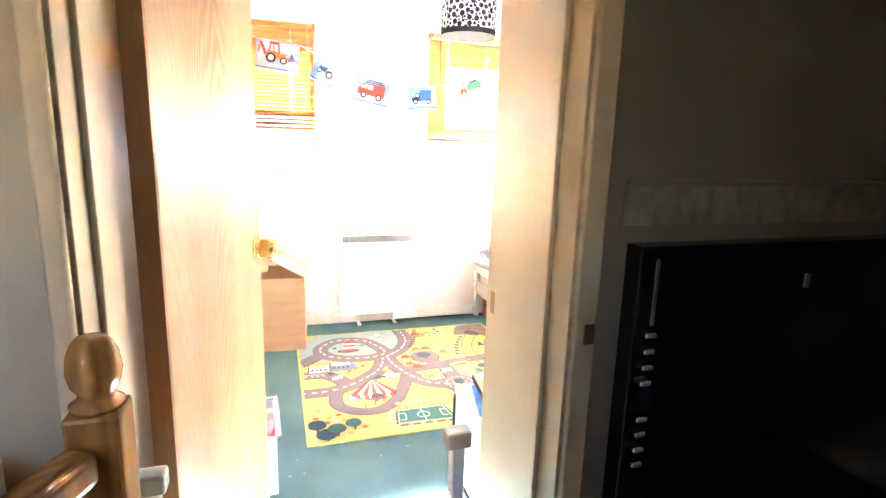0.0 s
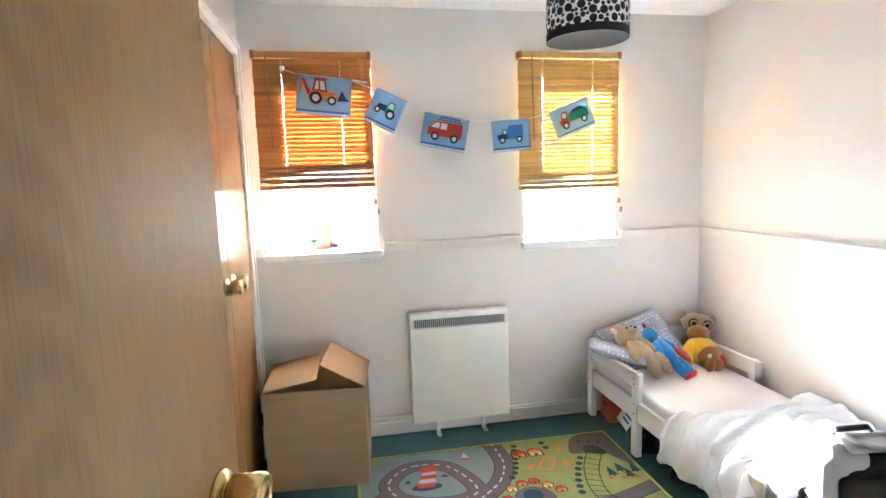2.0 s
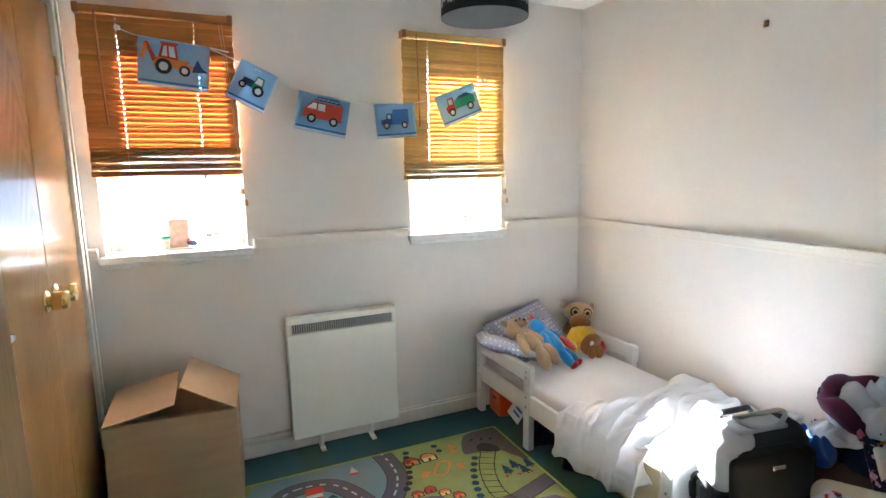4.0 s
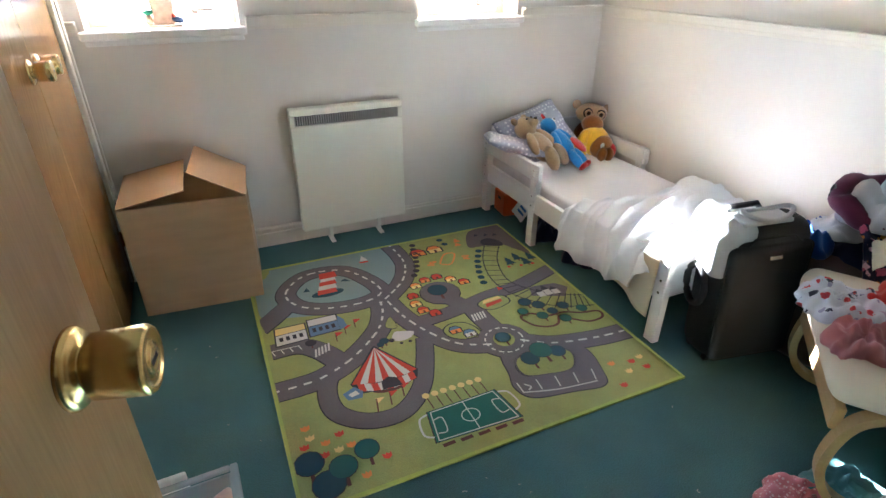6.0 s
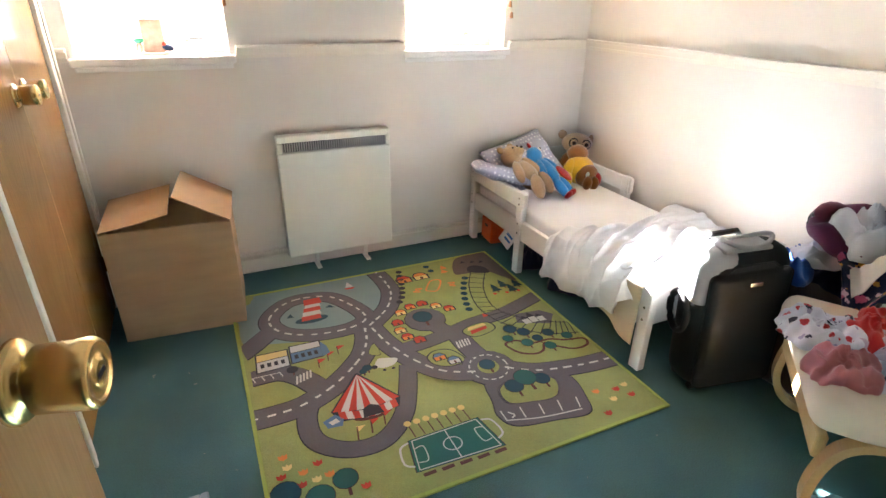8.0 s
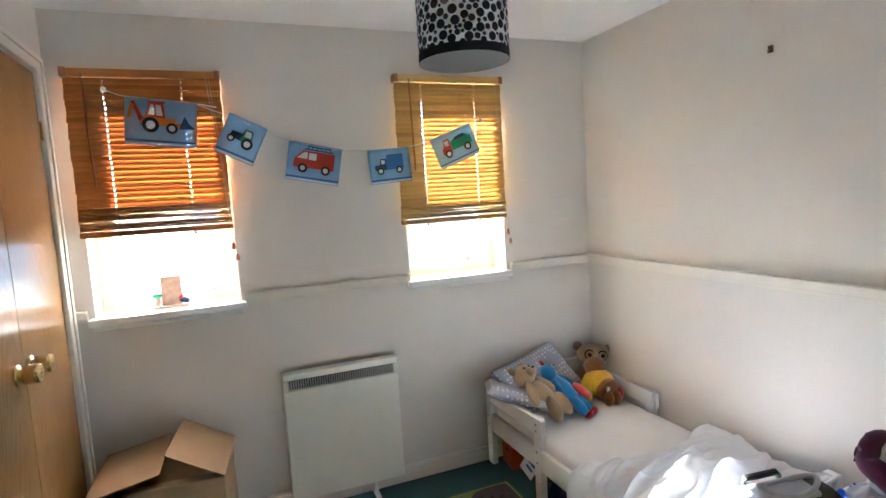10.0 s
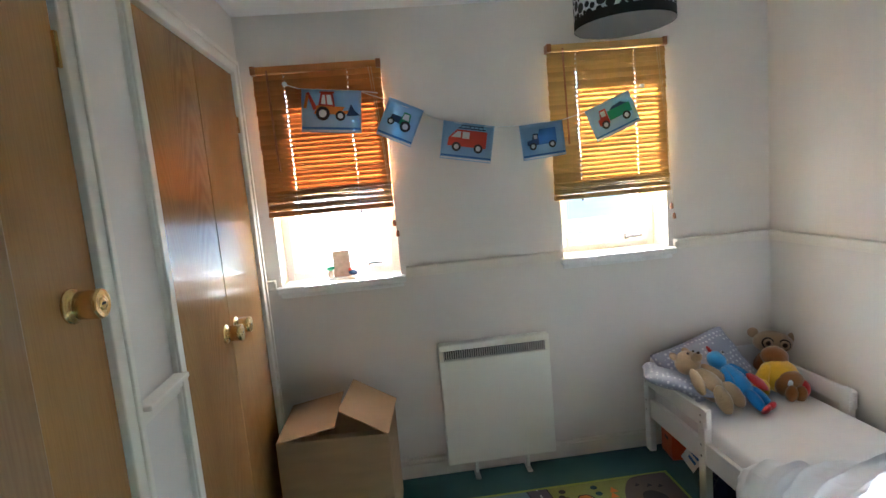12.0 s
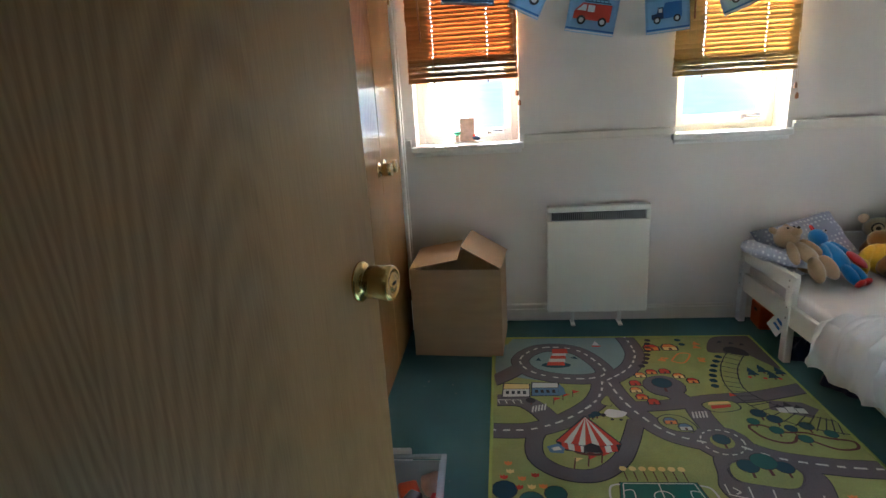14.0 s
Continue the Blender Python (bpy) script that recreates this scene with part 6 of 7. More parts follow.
LILAC = printed("lilac striped jersey", (0.50, 0.40, 0.50), [(0.10, 0.09, 0.16)], 26, 0.36)
BLUE_C = fabric("deep blue sock cotton", (0.015, 0.05, 0.36))
BROWN_LEA = mat("dark brown leather", (0.045, 0.022, 0.014), 0.32, vary=0.2, scale=10, bump=0.4, bump_scale=90)

heap("white_t_shirt", 0.665, 1.660, 0.0, 0.125, 0.11, 0.065, 20, WHITE_TEE, "crumpled white T-shirt on the carpet in the sun", 1.0)
heap("striped_top", 0.735, 1.690, 0.006, 0.075, 0.085, 0.085, 60, LILAC, "crumpled lilac patterned top on the carpet", 2.0)
heap("white_vest", 0.815, 1.655, 0.0, 0.085, 0.105, 0.095, -30, WHITE_TEE, "crumpled white vest on the carpet", 3.0)
heap("blue_sock", 0.735, 1.765, 0.0, 0.055, 0.032, 0.045, 15, BLUE_C, "balled deep blue sock on the carpet", 4.0)
heap("pink_trousers", 1.325, 1.715, 0.0, 0.115, 0.085, 0.060, 10, PINK, "crumpled pink spotted trousers on the carpet", 5.0)
heap("teal_top", 1.475, 1.690, 0.0, 0.125, 0.080, 0.060, -15, TEAL_C, "crumpled pale teal top on the carpet", 6.0)

# ---- bentwood armchair ----
BEECH = wood("pale beech", (0.62, 0.42, 0.20), (0.48, 0.29, 0.12), 0.35, axis=0, scale=7)
CANVAS = mat("cream canvas cushion", (0.66, 0.58, 0.46), 0.9, vary=0.06, scale=7, bump=0.4, bump_scale=500)
chair = thing("armchair", pose(1.580, 1.880, 0, 0, 0, 222), "pale bentwood armchair with a cream cushion under clothes", "armchair")
for x in (-0.285, 0.250):
    pts = [(x, 0.62, 0.022), (x, 0.30, 0.022), (x, 0.10, 0.024), (x, 0.01, 0.06), (x, -0.030, 0.14), (x, -0.025, 0.24), (x, 0.005, 0.315), (x, 0.07, 0.35), (x, 0.20, 0.355), (x, 0.48, 0.34)]
    cv = []
    for i in range(len(pts) - 1):
        a, b, c, d = [Vector(pts[min(max(k, 0), len(pts) - 1)]) for k in (i - 1, i, i + 1, i + 2)]
        for q in range(5):
            t = q / 5
            cv.append(0.5 * ((2 * b) + (c - a) * t + (2 * a - 5 * b + 4 * c - d) * t * t + (3 * b - a - 3 * c + d) * t ** 3))
    cv.append(Vector(pts[-1]))
    bm = bmesh.new()
    prev = None
    for i, p in enumerate(cv):
        d = (cv[min(i + 1, len(cv) - 1)] - cv[max(i - 1, 0)]).normalized()
        nrm = Vector((0, -d.z, d.y)) * 0.011
        ring = [bm.verts.new(p + nrm + Vector((s, 0, 0))) for s in (0, 0.038)] + [bm.verts.new(p - nrm + Vector((s, 0, 0))) for s in (0.038, 0)]
        if prev:
            for k in range(4):
                bm.faces.new((prev[k], prev[(k + 1) % 4], ring[(k + 1) % 4], ring[k]))
        else:
            bm.faces.new(ring)
        prev = ring
    bm.faces.new(prev[::-1])
    bmesh.ops.recalc_face_normals(bm, faces=bm.faces)
    part("side_frame", bm, BEECH, chair)
    part("back_leg", box_bm((x + 0.001, -0.014, 0), (x + 0.037, 0.014, 0.46), 0.006), BEECH, chair, at=pose(0, 0.47, 0.03, -14, 0, 0))
part("seat_rail", box_bm((-0.252, -0.045, 0.255), (0.255, -0.020, 0.325), 0.006), BEECH, chair)
part("seat_rail", box_bm((-0.252, 0.43, 0.20), (0.255, 0.455, 0.26), 0.006), BEECH, chair)
part("seat_cushion", box_bm((-0.29, -0.085, 0), (0.29, 0.50, 0.10), 0.045, 5), CANVAS, chair, smooth=True, at=pose(0, 0, 0.345, -5, 0, 0))
part("back_cushion", box_bm((-0.262, 0, 0), (0.262, 0.085, 0.30), 0.04, 5), CANVAS, chair, smooth=True, at=pose(0, 0.43, 0.36, -24, 0, 0))
for x in (-0.271, 0.274):
    part("frame_screw", lathe([(0.006, 0), (0.006, 0.002)], 10), STEEL, chair, at=pose(0.294, -0.02 if x > 0 else 0.42, 0.06 if x > 0 else 0.03, 0, 90, 0))

heap("printed_sleepsuit", 1.605, 1.930, 0.432, 0.120, 0.100, 0.070, -40, LADYBIRD, "pale printed sleepsuit thrown on the armchair", 8.0)
heap("red_jersey", 1.745, 1.860, 0.425, 0.135, 0.085, 0.075, 20, RED_C, "bright red top crumpled on the armchair", 9.0)
heap("pink_garment", 1.490, 1.800, 0.432, 0.110, 0.080, 0.065, 15, ROSE, "dusty pink leggings crumpled on the armchair", 10.0)
heap("printed_bib", 1.585, 1.715, 0.425, 0.120, 0.090, 0.055, -10, LADYBIRD, "pale printed top hanging over the armchair arm", 11.0)
heap("white_blouse", 1.870, 1.790, 0.420, 0.140, 0.110, 0.100, 40, WHITE_TEE, "crumpled white blouse on the armchair", 12.0)
heap("lilac_jersey", 1.665, 1.775, 0.420, 0.120, 0.090, 0.075, 75, LILAC, "lilac striped top crumpled on the armchair", 14.0)

# ---- pile of clothes beside the wall ----
bag = thing("leather_bag", pose(2.000, 2.145, 0, 0, 0, 4), "dark brown soft leather holdall with a slumped top", "bag")
part("body", box_bm((-0.165, -0.115, 0), (0.165, 0.135, 0.43), 0.075, 6), BROWN_LEA, bag, smooth=True)
part("strap", tube([(-0.10, -0.12, 0.30), (-0.09, -0.135, 0.40), (0.0, -0.10, 0.45), (0.09, -0.135, 0.40), (0.10, -0.12, 0.30)], 0.010, 8), BROWN_LEA, bag, smooth=True)
heap("navy_jumper", 2.040, 2.130, 0.410, 0.150, 0.140, 0.090, 0, NAVY_C, "dark navy jumper on top of the bag", 21.0)
heap("blue_patterned_top", 1.870, 2.225, 0.425, 0.105, 0.085, 0.105, 30, ROYAL, "royal blue patterned top on the bag", 22.0)
heap("white_pillowcase", 2.010, 2.175, 0.475, 0.140, 0.085, 0.075, -20, WHITE_TEE, "folded white pillowcase on the clothes pile", 23.0)
ring = []
for k in range(40):
    a = 2 * math.pi * k / 40
    rr = 1 + 0.08 * noise.noise((math.cos(a) * 2, math.sin(a) * 2, 5))
    ring.append((2.055 + 0.115 * rr * math.cos(a) - 0.02 * math.sin(a), 2.135 + 0.105 * rr * math.sin(a), 0.585 + 0.035 * math.sin(a + 0.6) + 0.01 * math.sin(5 * a)))
bm = tube(ring, 0.028, 18, True, 1.15)
for v in bm.verts:
    v.co += Vector((1, 1, 1)) * 0.010 * noise.noise(v.co * 22) + Vector((0, 0, 0.010 * noise.noise(v.co * 9)))
tagged(mesh_ob("plum_jumper", bm, PLUM, True), "plum knitted jumper curled round on the clothes pile", "clothes", "scattered clothes")
heap("grey_t_shirt", 2.050, 2.105, 0.535, 0.135, 0.115, 0.165, -30, GREY_TEE, "pale grey T-shirt with a red print", 25.0)
hanger = thing("coat_hanger", pose(1.955, 2.235, 0.56, 0, 0, 20), "black plastic coat hanger among the clothes", "hanger")
part("hook", tube([(-0.065, 0, 0.055), (-0.06, 0, 0.075), (-0.04, 0, 0.085), (-0.015, 0, 0.08), (0.0, 0, 0.065), (0.05, 0, 0.05)], 0.0035, 8), BLACK, hanger, smooth=True)
part("arm", tube([(0.03, 0, 0.052), (0.07, 0, 0.055), (0.14, 0.0, 0.03)], 0.006, 8), BLACK, hanger, smooth=True)


def dress_at(u, v):
    """A spread skirt: u from the suitcase side to the wall side, v from the pile to the seat."""
    a, b, c, d = Vector((1.955, 2.145, 0.545)), Vector((2.185, 2.03, 0.60)), Vector((2.10, 1.74, 0.50)), Vector((1.785, 1.955, 0.445))
    p = (a * (1 - u) + b * u) * (1 - v) + (d * (1 - u) + c * u) * v
    p.z += 0.055 * math.sin(math.pi * u) * (0.6 + 0.4 * v) + 0.022 * math.sin(15 * u + 5 * v) * (0.4 + v) + 0.04 * noise.noise((u * 4, v * 4, 3))
    p.x += 0.02 * noise.noise((u * 3, v * 5, 12))
    return tuple(p)


bm = cloth_grid(64, 60, dress_at)
bmesh.ops.solidify(bm, geom=bm.faces[:], thickness=0.006)
tagged(mesh_ob("floral_dress", bm, FLORAL, True), "navy floral dress spread over the armchair back", "dress", "scattered clothes")
bm = cloth_grid(40, 14, lambda u, v: tuple(Vector(dress_at(0.05 + 0.90 * u, 0.50 + 0.26 * v - 0.45 * u + 0.1 * math.sin(3 * u))) + Vector((0, 0, 0.016 + 0.005 * math.sin(u * 50)))))
bmesh.ops.solidify(bm, geom=bm.faces[:], thickness=0.004)
tagged(mesh_ob("cream_cardigan", bm, fabric("cream rib knit", (0.62, 0.58, 0.50)), True), "cream ribbed cardigan across the floral dress", "cardigan", "scattered clothes")

# ---- white table with books, small chair ----
TABLE_W = mat("white melamine", (0.76, 0.73, 0.68), 0.3, vary=0.03, scale=5)
table = thing("white_table", pose(0, 0, 0), "low white melamine table beside the doorway", "table")
part("tabletop", box_bm((0.518, 1.235, 0.575), (1.20, 1.468, 0.600), 0.002), TABLE_W, table)
for x in (0.520, 1.172):
    part("side_panel", box_bm((x, 1.237, 0), (x + 0.025, 1.464, 0.575), 0.002), TABLE_W, table)
part("shelf", box_bm((0.545, 1.24, 0.28), (1.172, 1.46, 0.298), 0.002), TABLE_W, table)
for x, y in ((0.548, 1.425), (0.548, 1.28)):
    part("screw_cap", lathe([(0.008, 0), (0.008, 0.0015), (0.006, 0.0022)], 14), P_WHITE, table, at=pose(x, y, 0.600))
COVER_O = mat("orange printed cover", (0.66, 0.33, 0.13), 0.22, vary=0.12, scale=14)
COVER_B = mat("blue printed cover", (0.03, 0.17, 0.50), 0.22, vary=0.1, scale=14)
book = thing("picture_book", pose(0.572, 1.468, 0.6125, 0, 0, -8), "boxed picture book with an orange illustrated cover", "book")
part("block", box_bm((0, -0.20, 0), (0.185, 0, 0.018), 0.001), mat("navy spine", (0.012, 0.014, 0.04), 0.3), book)
part("cover", box_bm((0.004, -0.197, 0.0182), (0.181, -0.003, 0.0190)), COVER_O, book, "orange illustrated cover")
bm = bmesh.new()


def cover_shape(pts, mi, z):
    f = bm.faces.new([bm.verts.new((x, y, z)) for x, y in pts])
    f.material_index = mi
    f.normal_update()
    if f.normal.z < 0:
        f.normal_flip()


def oval(cx, cy, rx, ry, n=14):
    return [(cx + rx * math.cos(2 * math.pi * k / n), cy + ry * math.sin(2 * math.pi * k / n)) for k in range(n)]


cover_shape(oval(0.085, -0.062, 0.030, 0.022), 0, 0.0193)
cover_shape(oval(0.038, -0.07, 0.020, 0.03), 1, 0.0191)
cover_shape(oval(0.060, -0.095, 0.030, 0.016), 2, 0.0192)
cover_shape(oval(0.095, -0.120, 0.022, 0.020), 3, 0.0191)
for k, (a, b) in enumerate(((0.10, 0.135), (0.095, 0.15), (0.105, 0.16))):
    cover_shape([(a, -0.018 - 0.013 * k), (b, -0.018 - 0.013 * k), (b, -0.026 - 0.013 * k), (a, -0.026 - 0.013 * k)], 4, 0.0192)
cover_shape([(0.006, -0.006), (0.075, -0.006), (0.055, -0.020), (0.020, -0.040), (0.006, -0.035)], 6, 0.01905)
cover_shape([(0.006, -0.10), (0.05, -0.115), (0.075, -0.15), (0.006, -0.158)], 7, 0.01905)
cover_shape([(0.13, -0.10), (0.179, -0.085), (0.179, -0.148), (0.10, -0.150)], 6, 0.01905)
for cx, cy, r, mi in ((0.030, -0.110, 0.008, 8), (0.046, -0.128, 0.010, 8), (0.125, -0.118, 0.015, 8), (0.150, -0.125, 0.012, 3), (0.020, -0.140, 0.009, 2), (0.060, -0.030, 0.008, 1), (0.135, -0.010, 0.010, 1)):
    cover_shape(oval(cx, cy, r, r * 0.85, 10), mi, 0.0195)
cover_shape([(0.152, -0.060), (0.174, -0.058), (0.176, -0.084), (0.154, -0.086)], 4, 0.0194)
cover_shape([(0.006, -0.16), (0.179, -0.15), (0.179, -0.195), (0.006, -0.195)], 5, 0.0191)
part("picture", bm, [COVER_B, P_GREEN, P_RED, mat("brown print", (0.30, 0.13, 0.06), 0.3), mat("dark red print", (0.45, 0.04, 0.02), 0.3), P_NAVY, mat("sea green print", (0.22, 0.36, 0.30), 0.3), mat("red brown print", (0.50, 0.16, 0.06), 0.3), P_WHITE], book, "simple flat picture of rounded shapes")
book2 = thing("blue_book", pose(0.560, 1.440, 0.6005, 0, 0, -14), "thin blue picture book under the boxed one", "book")
part("block", box_bm((0, -0.19, 0), (0.17, 0, 0.010), 0.001), P_WHITE, book2)
part("cover", box_bm((-0.001, -0.191, 0.0102), (0.171, 0.001, 0.0112)), COVER_B, book2, "glossy blue cover")
part("picture", box_bm((0.015, -0.06, 0.0113), (0.04, -0.03, 0.0116)), P_YEL, book2, "small yellow printed patch")

RIM = mat("dark grey plastic", (0.10, 0.105, 0.105), 0.4, vary=0.05)
schair = thing("child_chair", pose(0.645, 1.472, 0, 0, 0, 0), "small black plastic child's chair tucked at the table", "chair")


def arc_panel(r0, r1, z0, z1, a0, a1, n=24):
    bm = bmesh.new()
    rows = []
    for k in range(n + 1):
        a = a0 + (a1 - a0) * k / n
        hh = z0 + (z1 - z0) * (0.80 + 0.20 * math.sin(math.pi * k / n))
        rows.append([bm.verts.new((r * math.cos(a), r * 0.36 * math.sin(a), z)) for r, z in ((r0, z0), (r1, z0), (r1, hh), (r0, hh))])
    for a, b in zip(rows, rows[1:]):
        for k in range(4):
            bm.faces.new((a[k], a[(k + 1) % 4], b[(k + 1) % 4], b[k]))
    bm.faces.new(rows[0])
    bm.faces.new(rows[-1][::-1])
    bmesh.ops.recalc_face_normals(bm, faces=bm.faces)
    return bm


part("backrest", arc_panel(0.129, 0.142, 0.43, 0.585, math.radians(12), math.radians(155)), BLACK, schair, smooth=False, at=pose(0, -0.018, 0))
part("rim", tube([(0.136 * math.cos(a), 0.136 * 0.36 * math.sin(a) - 0.018, 0.43 + 0.155 * (0.80 + 0.20 * math.sin(math.pi * k / 20)) + 0.002) for k, a in ((k, math.radians(12 + 143 * k / 20)) for k in range(21))], 0.009, 8), RIM, schair, "grey rounded rim", smooth=True)
part("clip", box_bm((-0.055, 0.012, 0.562), (-0.030, 0.026, 0.576), 0.003), STEEL, schair, "small steel clip")
part("seat", box_bm((-0.13, -0.20, 0.30), (0.13, 0.02, 0.33), 0.012), BLACK, schair)
for x in (-0.11, 0.11):
    for y in (-0.18, 0.0):
        part("leg", tube([(x, y, 0.30), (x * 1.15, y * 1.1, 0.0)], 0.011, 8), STEEL, schair)

# ---- toy crate behind the door ----
CLEAR = mat("frosted clear polypropylene", (0.80, 0.85, 0.90), 0.3, vary=0.03)
cn, cl = CLEAR.node_tree.nodes, CLEAR.node_tree.links
see = cn.new("ShaderNodeBsdfTransparent")
cmix = cn.new("ShaderNodeMixShader")
cmix.inputs[0].default_value = 0.62
cl.new(cn["Principled BSDF"].outputs[0], cmix.inputs[1])
cl.new(see.outputs[0], cmix.inputs[2])
cl.new(cmix.outputs[0], cn["Material Output"].inputs["Surface"])
crate = thing("toy_crate", pose(-0.255, 1.925, 0, 0, 0, 2), "clear plastic storage crate full of toys", "storage box")
bm = bmesh.new()
for lo, hi in (((0, 0, 0), (0.25, 0.30, 0.004)), ((0, 0, 0.004), (0.004, 0.30, 0.235)), ((0.246, 0, 0.004), (0.25, 0.30, 0.235)), ((0.004, 0, 0.004), (0.246, 0.004, 0.235)), ((0.004, 0.296, 0.004), (0.246, 0.30, 0.235))):
    add_box(bm, lo, hi)
part("tub", bm, CLEAR, crate)
bm = bmesh.new()
for lo, hi in (((-0.014, -0.014, 0.236), (0.0, 0.314, 0.248)), ((0.25, -0.014, 0.236), (0.268, 0.314, 0.248)), ((0.0, -0.014, 0.236), (0.25, 0.0, 0.248)), ((0.0, 0.30, 0.236), (0.25, 0.314, 0.248))):
    add_box(bm, lo, hi, 0.004)
part("rim", bm, CLEAR, crate)
part("clip", box_bm((0.09, 0.315, 0.20), (0.16, 0.326, 0.262), 0.004), UPVC, crate, "white plastic clip")
toys = [("toy_block", (0.70, 0.08, 0.01), (0.15, 0.235, 0.145), (0.06, 0.07, 0.05), 20, "orange toy block in the crate"), ("toy_car", (0.62, 0.02, 0.02), (0.225, 0.15, 0.15), (0.035, 0.13, 0.05), -12, "red toy car in the crate"), ("toy_box", (0.012, 0.03, 0.025), (0.20, 0.06, 0.14), (0.06, 0.08, 0.06), 10, "dark green toy box in the crate"), ("toy_lorry", (0.03, 0.03, 0.03), (0.16, 0.17, 0.16), (0.045, 0.09, 0.05), -25, "black toy lorry in the crate"), ("toy_shell", (0.65, 0.42, 0.36), (0.215, 0.265, 0.16), (0.06, 0.05, 0.05), 30, "pink toy in the crate"), ("toy_jumble", (0.5, 0.45, 0.42), (0.125, 0.15, 0.005), (0.22, 0.26, 0.12), 0, "jumble of pale toys in the crate")]
for nm, c, (x, y, z), (a, b, h), r, lab in toys:
    t = mesh_ob(nm, box_bm((-a / 2, -b / 2, 0), (a / 2, b / 2, h), min(a, b, h) * 0.22, 3), mat(nm, c, 0.35, vary=0.15, scale=30), True)
    t.matrix_basis = pose(-0.255 + x, 1.925 + y, z, 0, 0, r)
    tagged(t, lab, "toy", "toys in the crate")

# ---- under the bed ----
obox = thing("orange_box", pose(1.535, 3.63, 0, 0, 0, -6), "bright orange plastic box under the bed", "storage box")
part("tub", box_bm((0, 0, 0), (0.16, 0.14, 0.13), 0.008), mat("orange plastic", (0.72, 0.10, 0.01), 0.35, vary=0.08), obox)
part("handle_hole", box_bm((-0.001, 0.05, 0.085), (0.004, 0.09, 0.10), 0.002), BLACK, obox)
bk = tagged(mesh_ob("leaflet", box_bm((0, 0, 0), (0.004, 0.10, 0.12), 0.001), P_WHITE), "white printed leaflet propped under the bed", "leaflet")
bk.matrix_basis = pose(1.515, 3.42, 0.06, 20, 24, 10)
for k in range(3):
    bar = part("text_bar", box_bm((-0.0006, 0.015, 0.03 + 0.025 * k), (-0.0001, 0.07, 0.042 + 0.025 * k)), P_BLUE, bk)
heap("dark_shoe_bag", 1.62, 3.35, 0.0, 0.11, 0.10, 0.11, 0, NAVY_C, "dark fabric bag under the bed", 31.0, "bag", group="things under the bed")
heap("dark_blanket", 1.75, 3.05, 0.0, 0.20, 0.14, 0.12, 0, NAVY_C, "dark folded blanket under the bed", 32.0, "blanket", group="things under the bed")

# ---- window sill ornament, wall hook ----
STONE = mat("brown carved stone", (0.46, 0.33, 0.25), 0.7, vary=0.25, scale=40, bump=0.8, bump_scale=140)
orn = thing("sill_ornament", pose(0.018, 3.885, 1.035), "small carved stone plaque with tiny painted figures", "ornament")
part("plaque", box_bm((-0.042, -0.010, 0.012), (0.042, 0.012, 0.142), 0.006), STONE, orn)
part("base", box_bm((-0.075, -0.028, 0), (0.065, 0.028, 0.012), 0.004), P_WHITE, orn)
bm = blobs([((0, 0, 0.022), (0.014, 0.014, 0.022), (0, 0, 0), 0), ((0, 0, 0.050), (0.020, 0.020, 0.012), (0, 0, 0), 1)], 12)
part("mushroom", bm, [STONE, P_GREEN], orn, "tiny painted mushroom", True, at=pose(-0.055, -0.014, 0.010))
bm = blobs([((0, 0, 0.018), (0.022, 0.012, 0.013), (0, 15, 0), 0), ((-0.012, 0, 0.032), (0.009, 0.009, 0.009), (0, 0, 0), 1)], 12)
part("bird", bm, [P_NAVY, P_RED], orn, "tiny painted bird", True, at=pose(0.050, -0.016, 0.012))
hook = thing("wall_hook", pose(XR, 2.694, 1.922), "small brown picture hook on the wall", "hook")
part("plate", box_bm((-0.006, -0.010, -0.014), (0.0, 0.010, 0.012), 0.002), mat("brown metal", (0.11, 0.07, 0.04), 0.4, 0.6), hook)
part("pin", tube([(-0.004, 0, 0.0), (-0.018, 0, -0.008), (-0.018, 0, -0.018)], 0.003, 8), BRASS, hook)

# ---- landing outside the door ----
newel = thing("newel_post", pose(-0.210, 0.772, 0), "varnished brown pine newel post with an acorn finial", "newel post")
part("post", box_bm((-0.032, -0.032, 0), (0.032, 0.032, 0.985), 0.006), PINE, newel)
part("finial", lathe([(0.0296, 0.9850), (0.0311, 0.9918), (0.0215, 0.9994), (0.0200, 1.0063), (0.0274, 1.0165), (0.0311, 1.0334), (0.0289, 1.0538), (0.0229, 1.0692), (0.0163, 1.0776), (0.0059, 1.0802)]), PINE, newel, "turned acorn finial", True)
hand_r = thing("handrail", pose(-0.222, 0.742, 0.925, 0, 0, 249), "varnished brown pine banister rail", "handrail")
part("rail", box_bm((0.0, -0.024, -0.024), (1.1, 0.024, 0.024), 0.013, 4), PINE, hand_r)
for k in range(8):
    part("spindle", box_bm((0.08 + 0.12 * k, -0.014, -0.86), (0.108 + 0.12 * k, 0.014, -0.03), 0.003), PINE, hand_r)
part("bottom_rail", box_bm((0.0, -0.025, -0.90), (1.1, 0.025, -0.86), 0.004), PINE, hand_r)
structure("stair_wall_cap", box_bm((-1.6, 0.62, 0.0), (-0.345, YH - 0.002, 0.90), 0.004), GLOSS, "white painted low boxed wall at the stairs", "wall")
BORDER = mat("faded wallpaper border", (0.26, 0.22, 0.165), 0.7, vary=0.35, scale=38, stretch=(1, 1, 0.5))
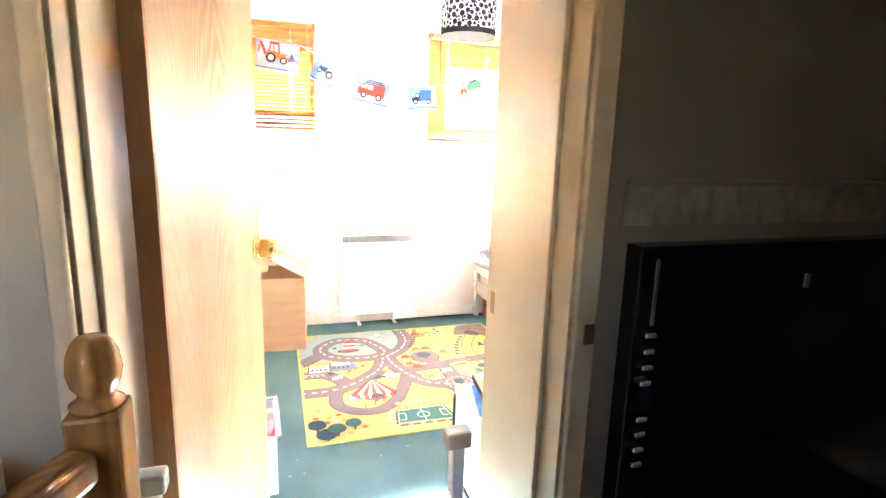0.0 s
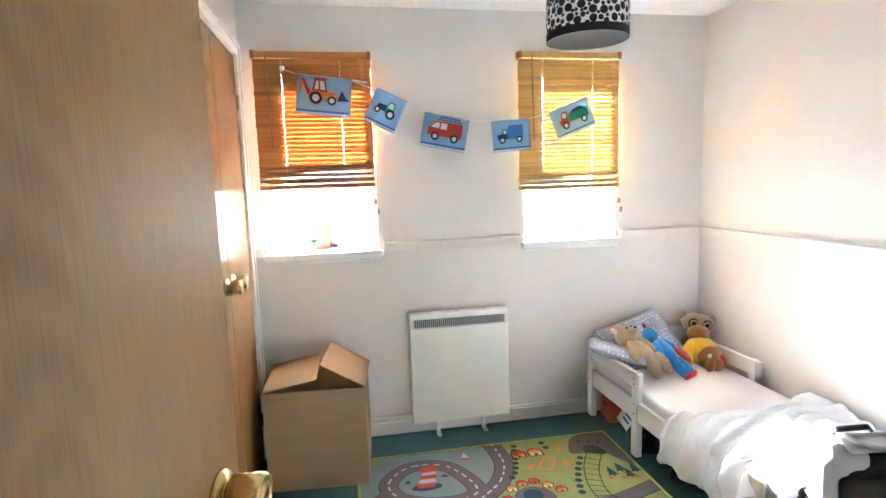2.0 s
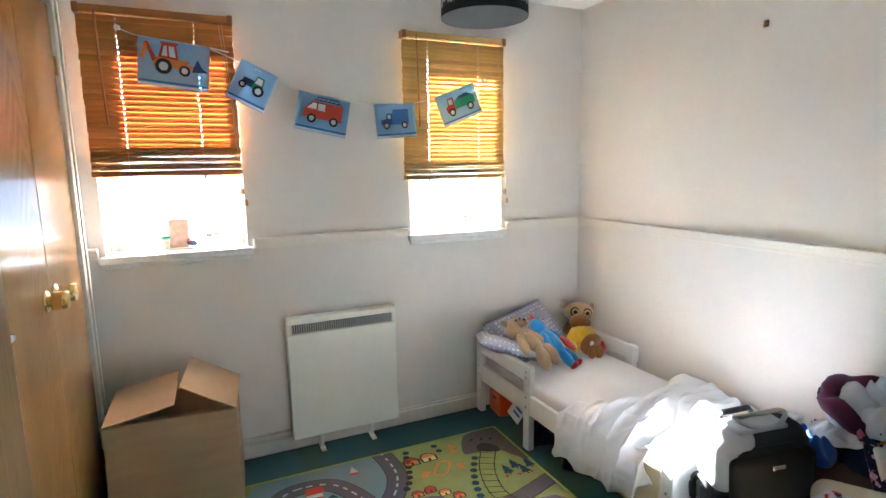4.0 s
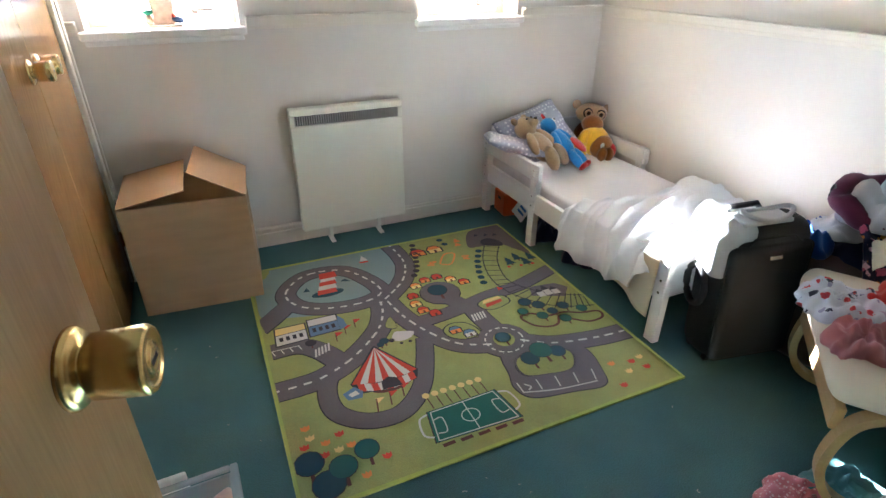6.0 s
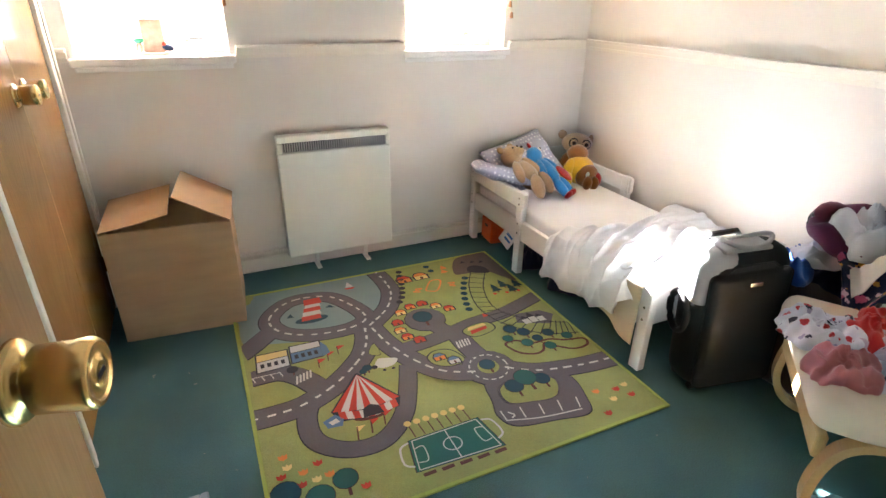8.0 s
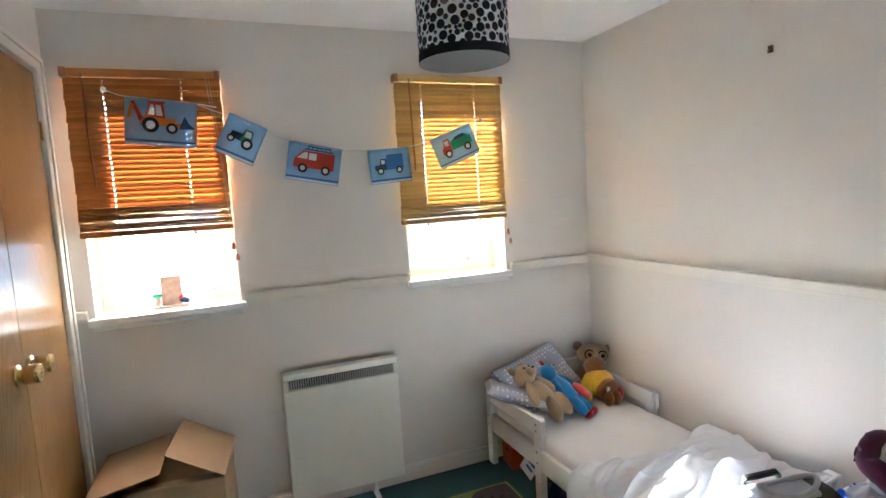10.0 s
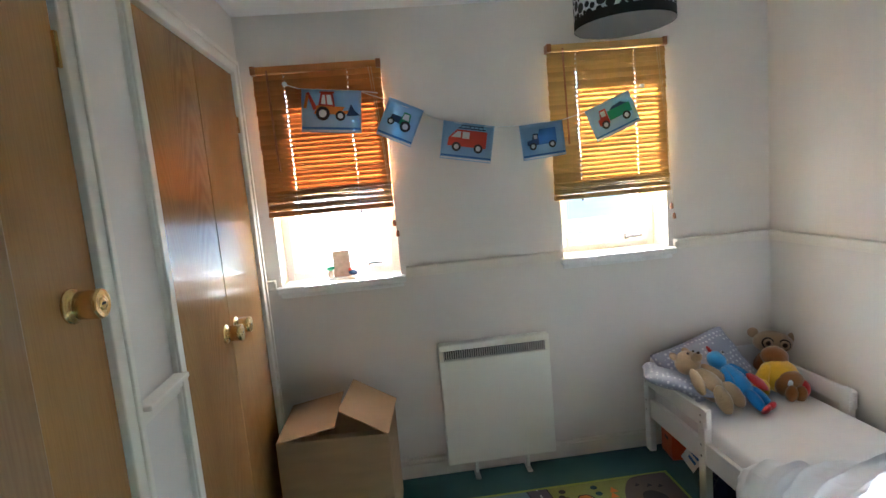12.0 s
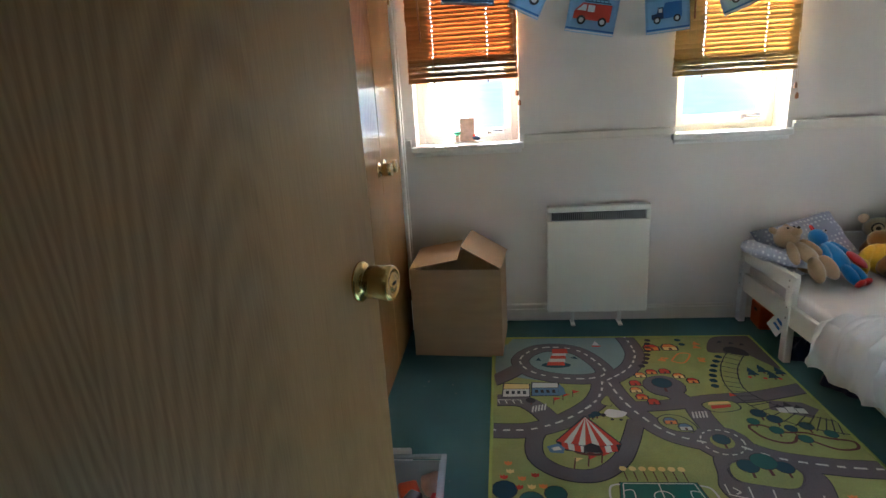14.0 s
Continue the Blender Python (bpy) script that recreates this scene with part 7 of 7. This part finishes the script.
structure("hall_dado", rail_bm((JR + 0.09, YH - 0.004), (2.3, YH - 0.004), (0, -1), 1.262, ((-0.004, 0.0, 0.004), (0.0, 0.010, 0.014))), HALL_SHADED, "narrow hall picture rail, beige darkened for dim light", "trim")
structure("hall_border", box_bm((JR + 0.09, YH - 0.007, 1.19), (2.3, YH - 0.004, 1.258)), BORDER, "faded wallpaper border along the hall wall", "trim")
GLOSSBLK = mat("black gloss lacquer", (0.006, 0.006, 0.008), 0.12, vary=0.1)
cab = thing("black_cabinet", pose(0.60, 0.79, 0), "tall black gloss cabinet with steel bits set in for glints", "cabinet")
part("door", box_bm((0.0, 0.0, 0.0), (1.0, 0.045, 1.16), 0.004), GLOSSBLK, cab)
# steel strip, studs and latch stand in for a bar highlight and glints
part("edge_highlight", box_bm((0.028, -0.006, 1.02), (0.036, 0.0, 1.14), 0.002), STEEL, cab, "thin steel strip set in for a highlight on the edge")
for z in (1.005, 0.975, 0.945, 0.915, 0.845, 0.815, 0.785, 0.755):
    part("stud", box_bm((0.018, -0.012, z - 0.006), (0.040, 0.0, z + 0.004), 0.003), STEEL, cab, "small bright steel stud set in for a glint")
part("latch", box_bm((0.37, -0.010, 1.07), (0.385, 0.0, 1.10), 0.003), STEEL, cab)
GATE = mat("grey gate plastic", (0.42, 0.42, 0.41), 0.4, vary=0.05)
gate = thing("safety_gate_frame", pose(0, 0.985, 0), "white metal child safety gate frame in the doorway", "safety gate")
for x in (JL + 0.028, 0.352):
    part("upright", box_bm((x - 0.014, -0.014, 0.0), (x + 0.014, 0.014, 0.715), 0.004), WHITE_WOOD, gate)
    part("cap", box_bm((x - 0.026, -0.02, 0.715), (x + 0.026, 0.02, 0.752), 0.006), GATE, gate, "grey plastic latch cap")
part("threshold_bar", box_bm((JL + 0.014, -0.016, 0.0), (JR - 0.001, 0.016, 0.018), 0.004), WHITE_WOOD, gate)
lock = thing("lock_keep", pose(JR + 0.034, YH - 0.0195, 1.0), "small dark brass latch plate on the architrave", "latch plate")
part("plate", box_bm((-0.010, -0.002, -0.018), (0.010, 0.001, 0.018), 0.001), mat("tarnished brass", (0.16, 0.09, 0.04), 0.4, 0.8), lock)
strike = thing("strike_plate", pose(JR, YD - 0.03, 0.955), "brass strike plate let into the door lining", "latch plate")
part("plate", box_bm((-0.002, -0.010, -0.026), (0.0005, 0.010, 0.026), 0.0008), mat("dull brass", (0.30, 0.20, 0.09), 0.4, 0.9), strike)

# ---- outside ----
structure("ground", box_bm((-150, 4.3, -2.9), (150, 400, -2.7)), mat("pale concrete yard", (0.42, 0.41, 0.38), 0.9, vary=0.2, scale=0.4, bump=0.3, bump_scale=8), "pale concrete yard between the houses", "ground")
house = thing("house", pose(4.7, 17.0, -2.7, 0, 0, 4), "low rendered house across the yard with a slate roof", "house")
RENDER = mat("pale render", (0.82, 0.81, 0.78), 0.8, vary=0.06, scale=1.5, bump=0.3, bump_scale=40)
SLATE = mat("blue grey slate", (0.55, 0.565, 0.58), 0.6, vary=0.12, scale=3.0, bump=0.5, bump_scale=14, stretch=(0.6, 1, 3))
part("wall", box_bm((-5.0, 0, 0), (3.0, 6, 2.75)), RENDER, house)
bm = bmesh.new()
vs = [bm.verts.new(p) for p in ((-5.3, -0.5, 2.72), (3.3, -0.5, 2.72), (3.3, 3.0, 4.6), (-5.3, 3.0, 4.6), (3.3, 6.5, 2.72), (-5.3, 6.5, 2.72))]
bm.faces.new((vs[0], vs[1], vs[2], vs[3]))
bm.faces.new((vs[3], vs[2], vs[4], vs[5]))
bmesh.ops.solidify(bm, geom=bm.faces[:], thickness=0.12)
bmesh.ops.recalc_face_normals(bm, faces=bm.faces)
part("roof", bm, SLATE, house, "blue-grey slate roof")
bm = bmesh.new()
for x in (-4.94, 2.94):
    bm.faces.new([bm.verts.new(p) for p in ((x, 0.02, 2.74), (x, 5.98, 2.74), (x, 3.0, 4.46))])
bmesh.ops.solidify(bm, geom=bm.faces[:], thickness=0.05)
part("gable", bm, RENDER, house)
DARKG = mat("grey window glass", (0.22, 0.25, 0.28), 0.08, vary=0.1)
for x, w in ((-3.9, 1.2), (-1.7, 1.3), (0.4, 0.8), (1.75, 1.3)):
    wd = part("window", box_bm((x - w / 2 - 0.08, -0.06, 1.15), (x + w / 2 + 0.08, 0.02, 2.4), 0.01), UPVC, house)
    part("pane", box_bm((x - w / 2, -0.08, 1.23), (x - 0.04, -0.055, 2.32)), DARKG, wd)
    part("pane", box_bm((x + 0.04, -0.08, 1.23), (x + w / 2, -0.055, 2.32)), DARKG, wd)
part("gutter", tube([(-5.3, -0.56, 2.68), (3.3, -0.56, 2.68)], 0.06, 8), UPVC, house)

# ---- lint on the carpet ----
rnd = random.Random(71)
bm = bmesh.new()
for k in range(90):
    x, y = rnd.uniform(-0.2, 1.35), rnd.uniform(1.3, 2.2)
    if k % 4 == 0:
        x, y = rnd.uniform(-0.25, 0.09), rnd.uniform(1.6, 3.4)
    n, a, r = rnd.randint(2, 5), rnd.uniform(0, 6.28), rnd.choice((0.0006, 0.0008, 0.001, 0.0018))
    bend = rnd.uniform(-0.8, 0.8)
    for i in range(n):
        m = pose(x, y, 0.0022 + 0.3 * r, 0, 0, math.degrees(a)) @ Matrix.Diagonal((r * rnd.uniform(1, 2.2), r * 0.8, r * 0.5, 1))
        bmesh.ops.create_icosphere(bm, subdivisions=1, radius=1.0, matrix=m)
        x, y, a = x + 1.6 * r * math.cos(a), y + 1.6 * r * math.sin(a), a + bend
tagged(mesh_ob("carpet_lint", bm, mat("pale lint", (0.36, 0.35, 0.32), 0.95, vary=0.1), True), "scattered specks of pale lint on the carpet", "lint", kind="stuff")
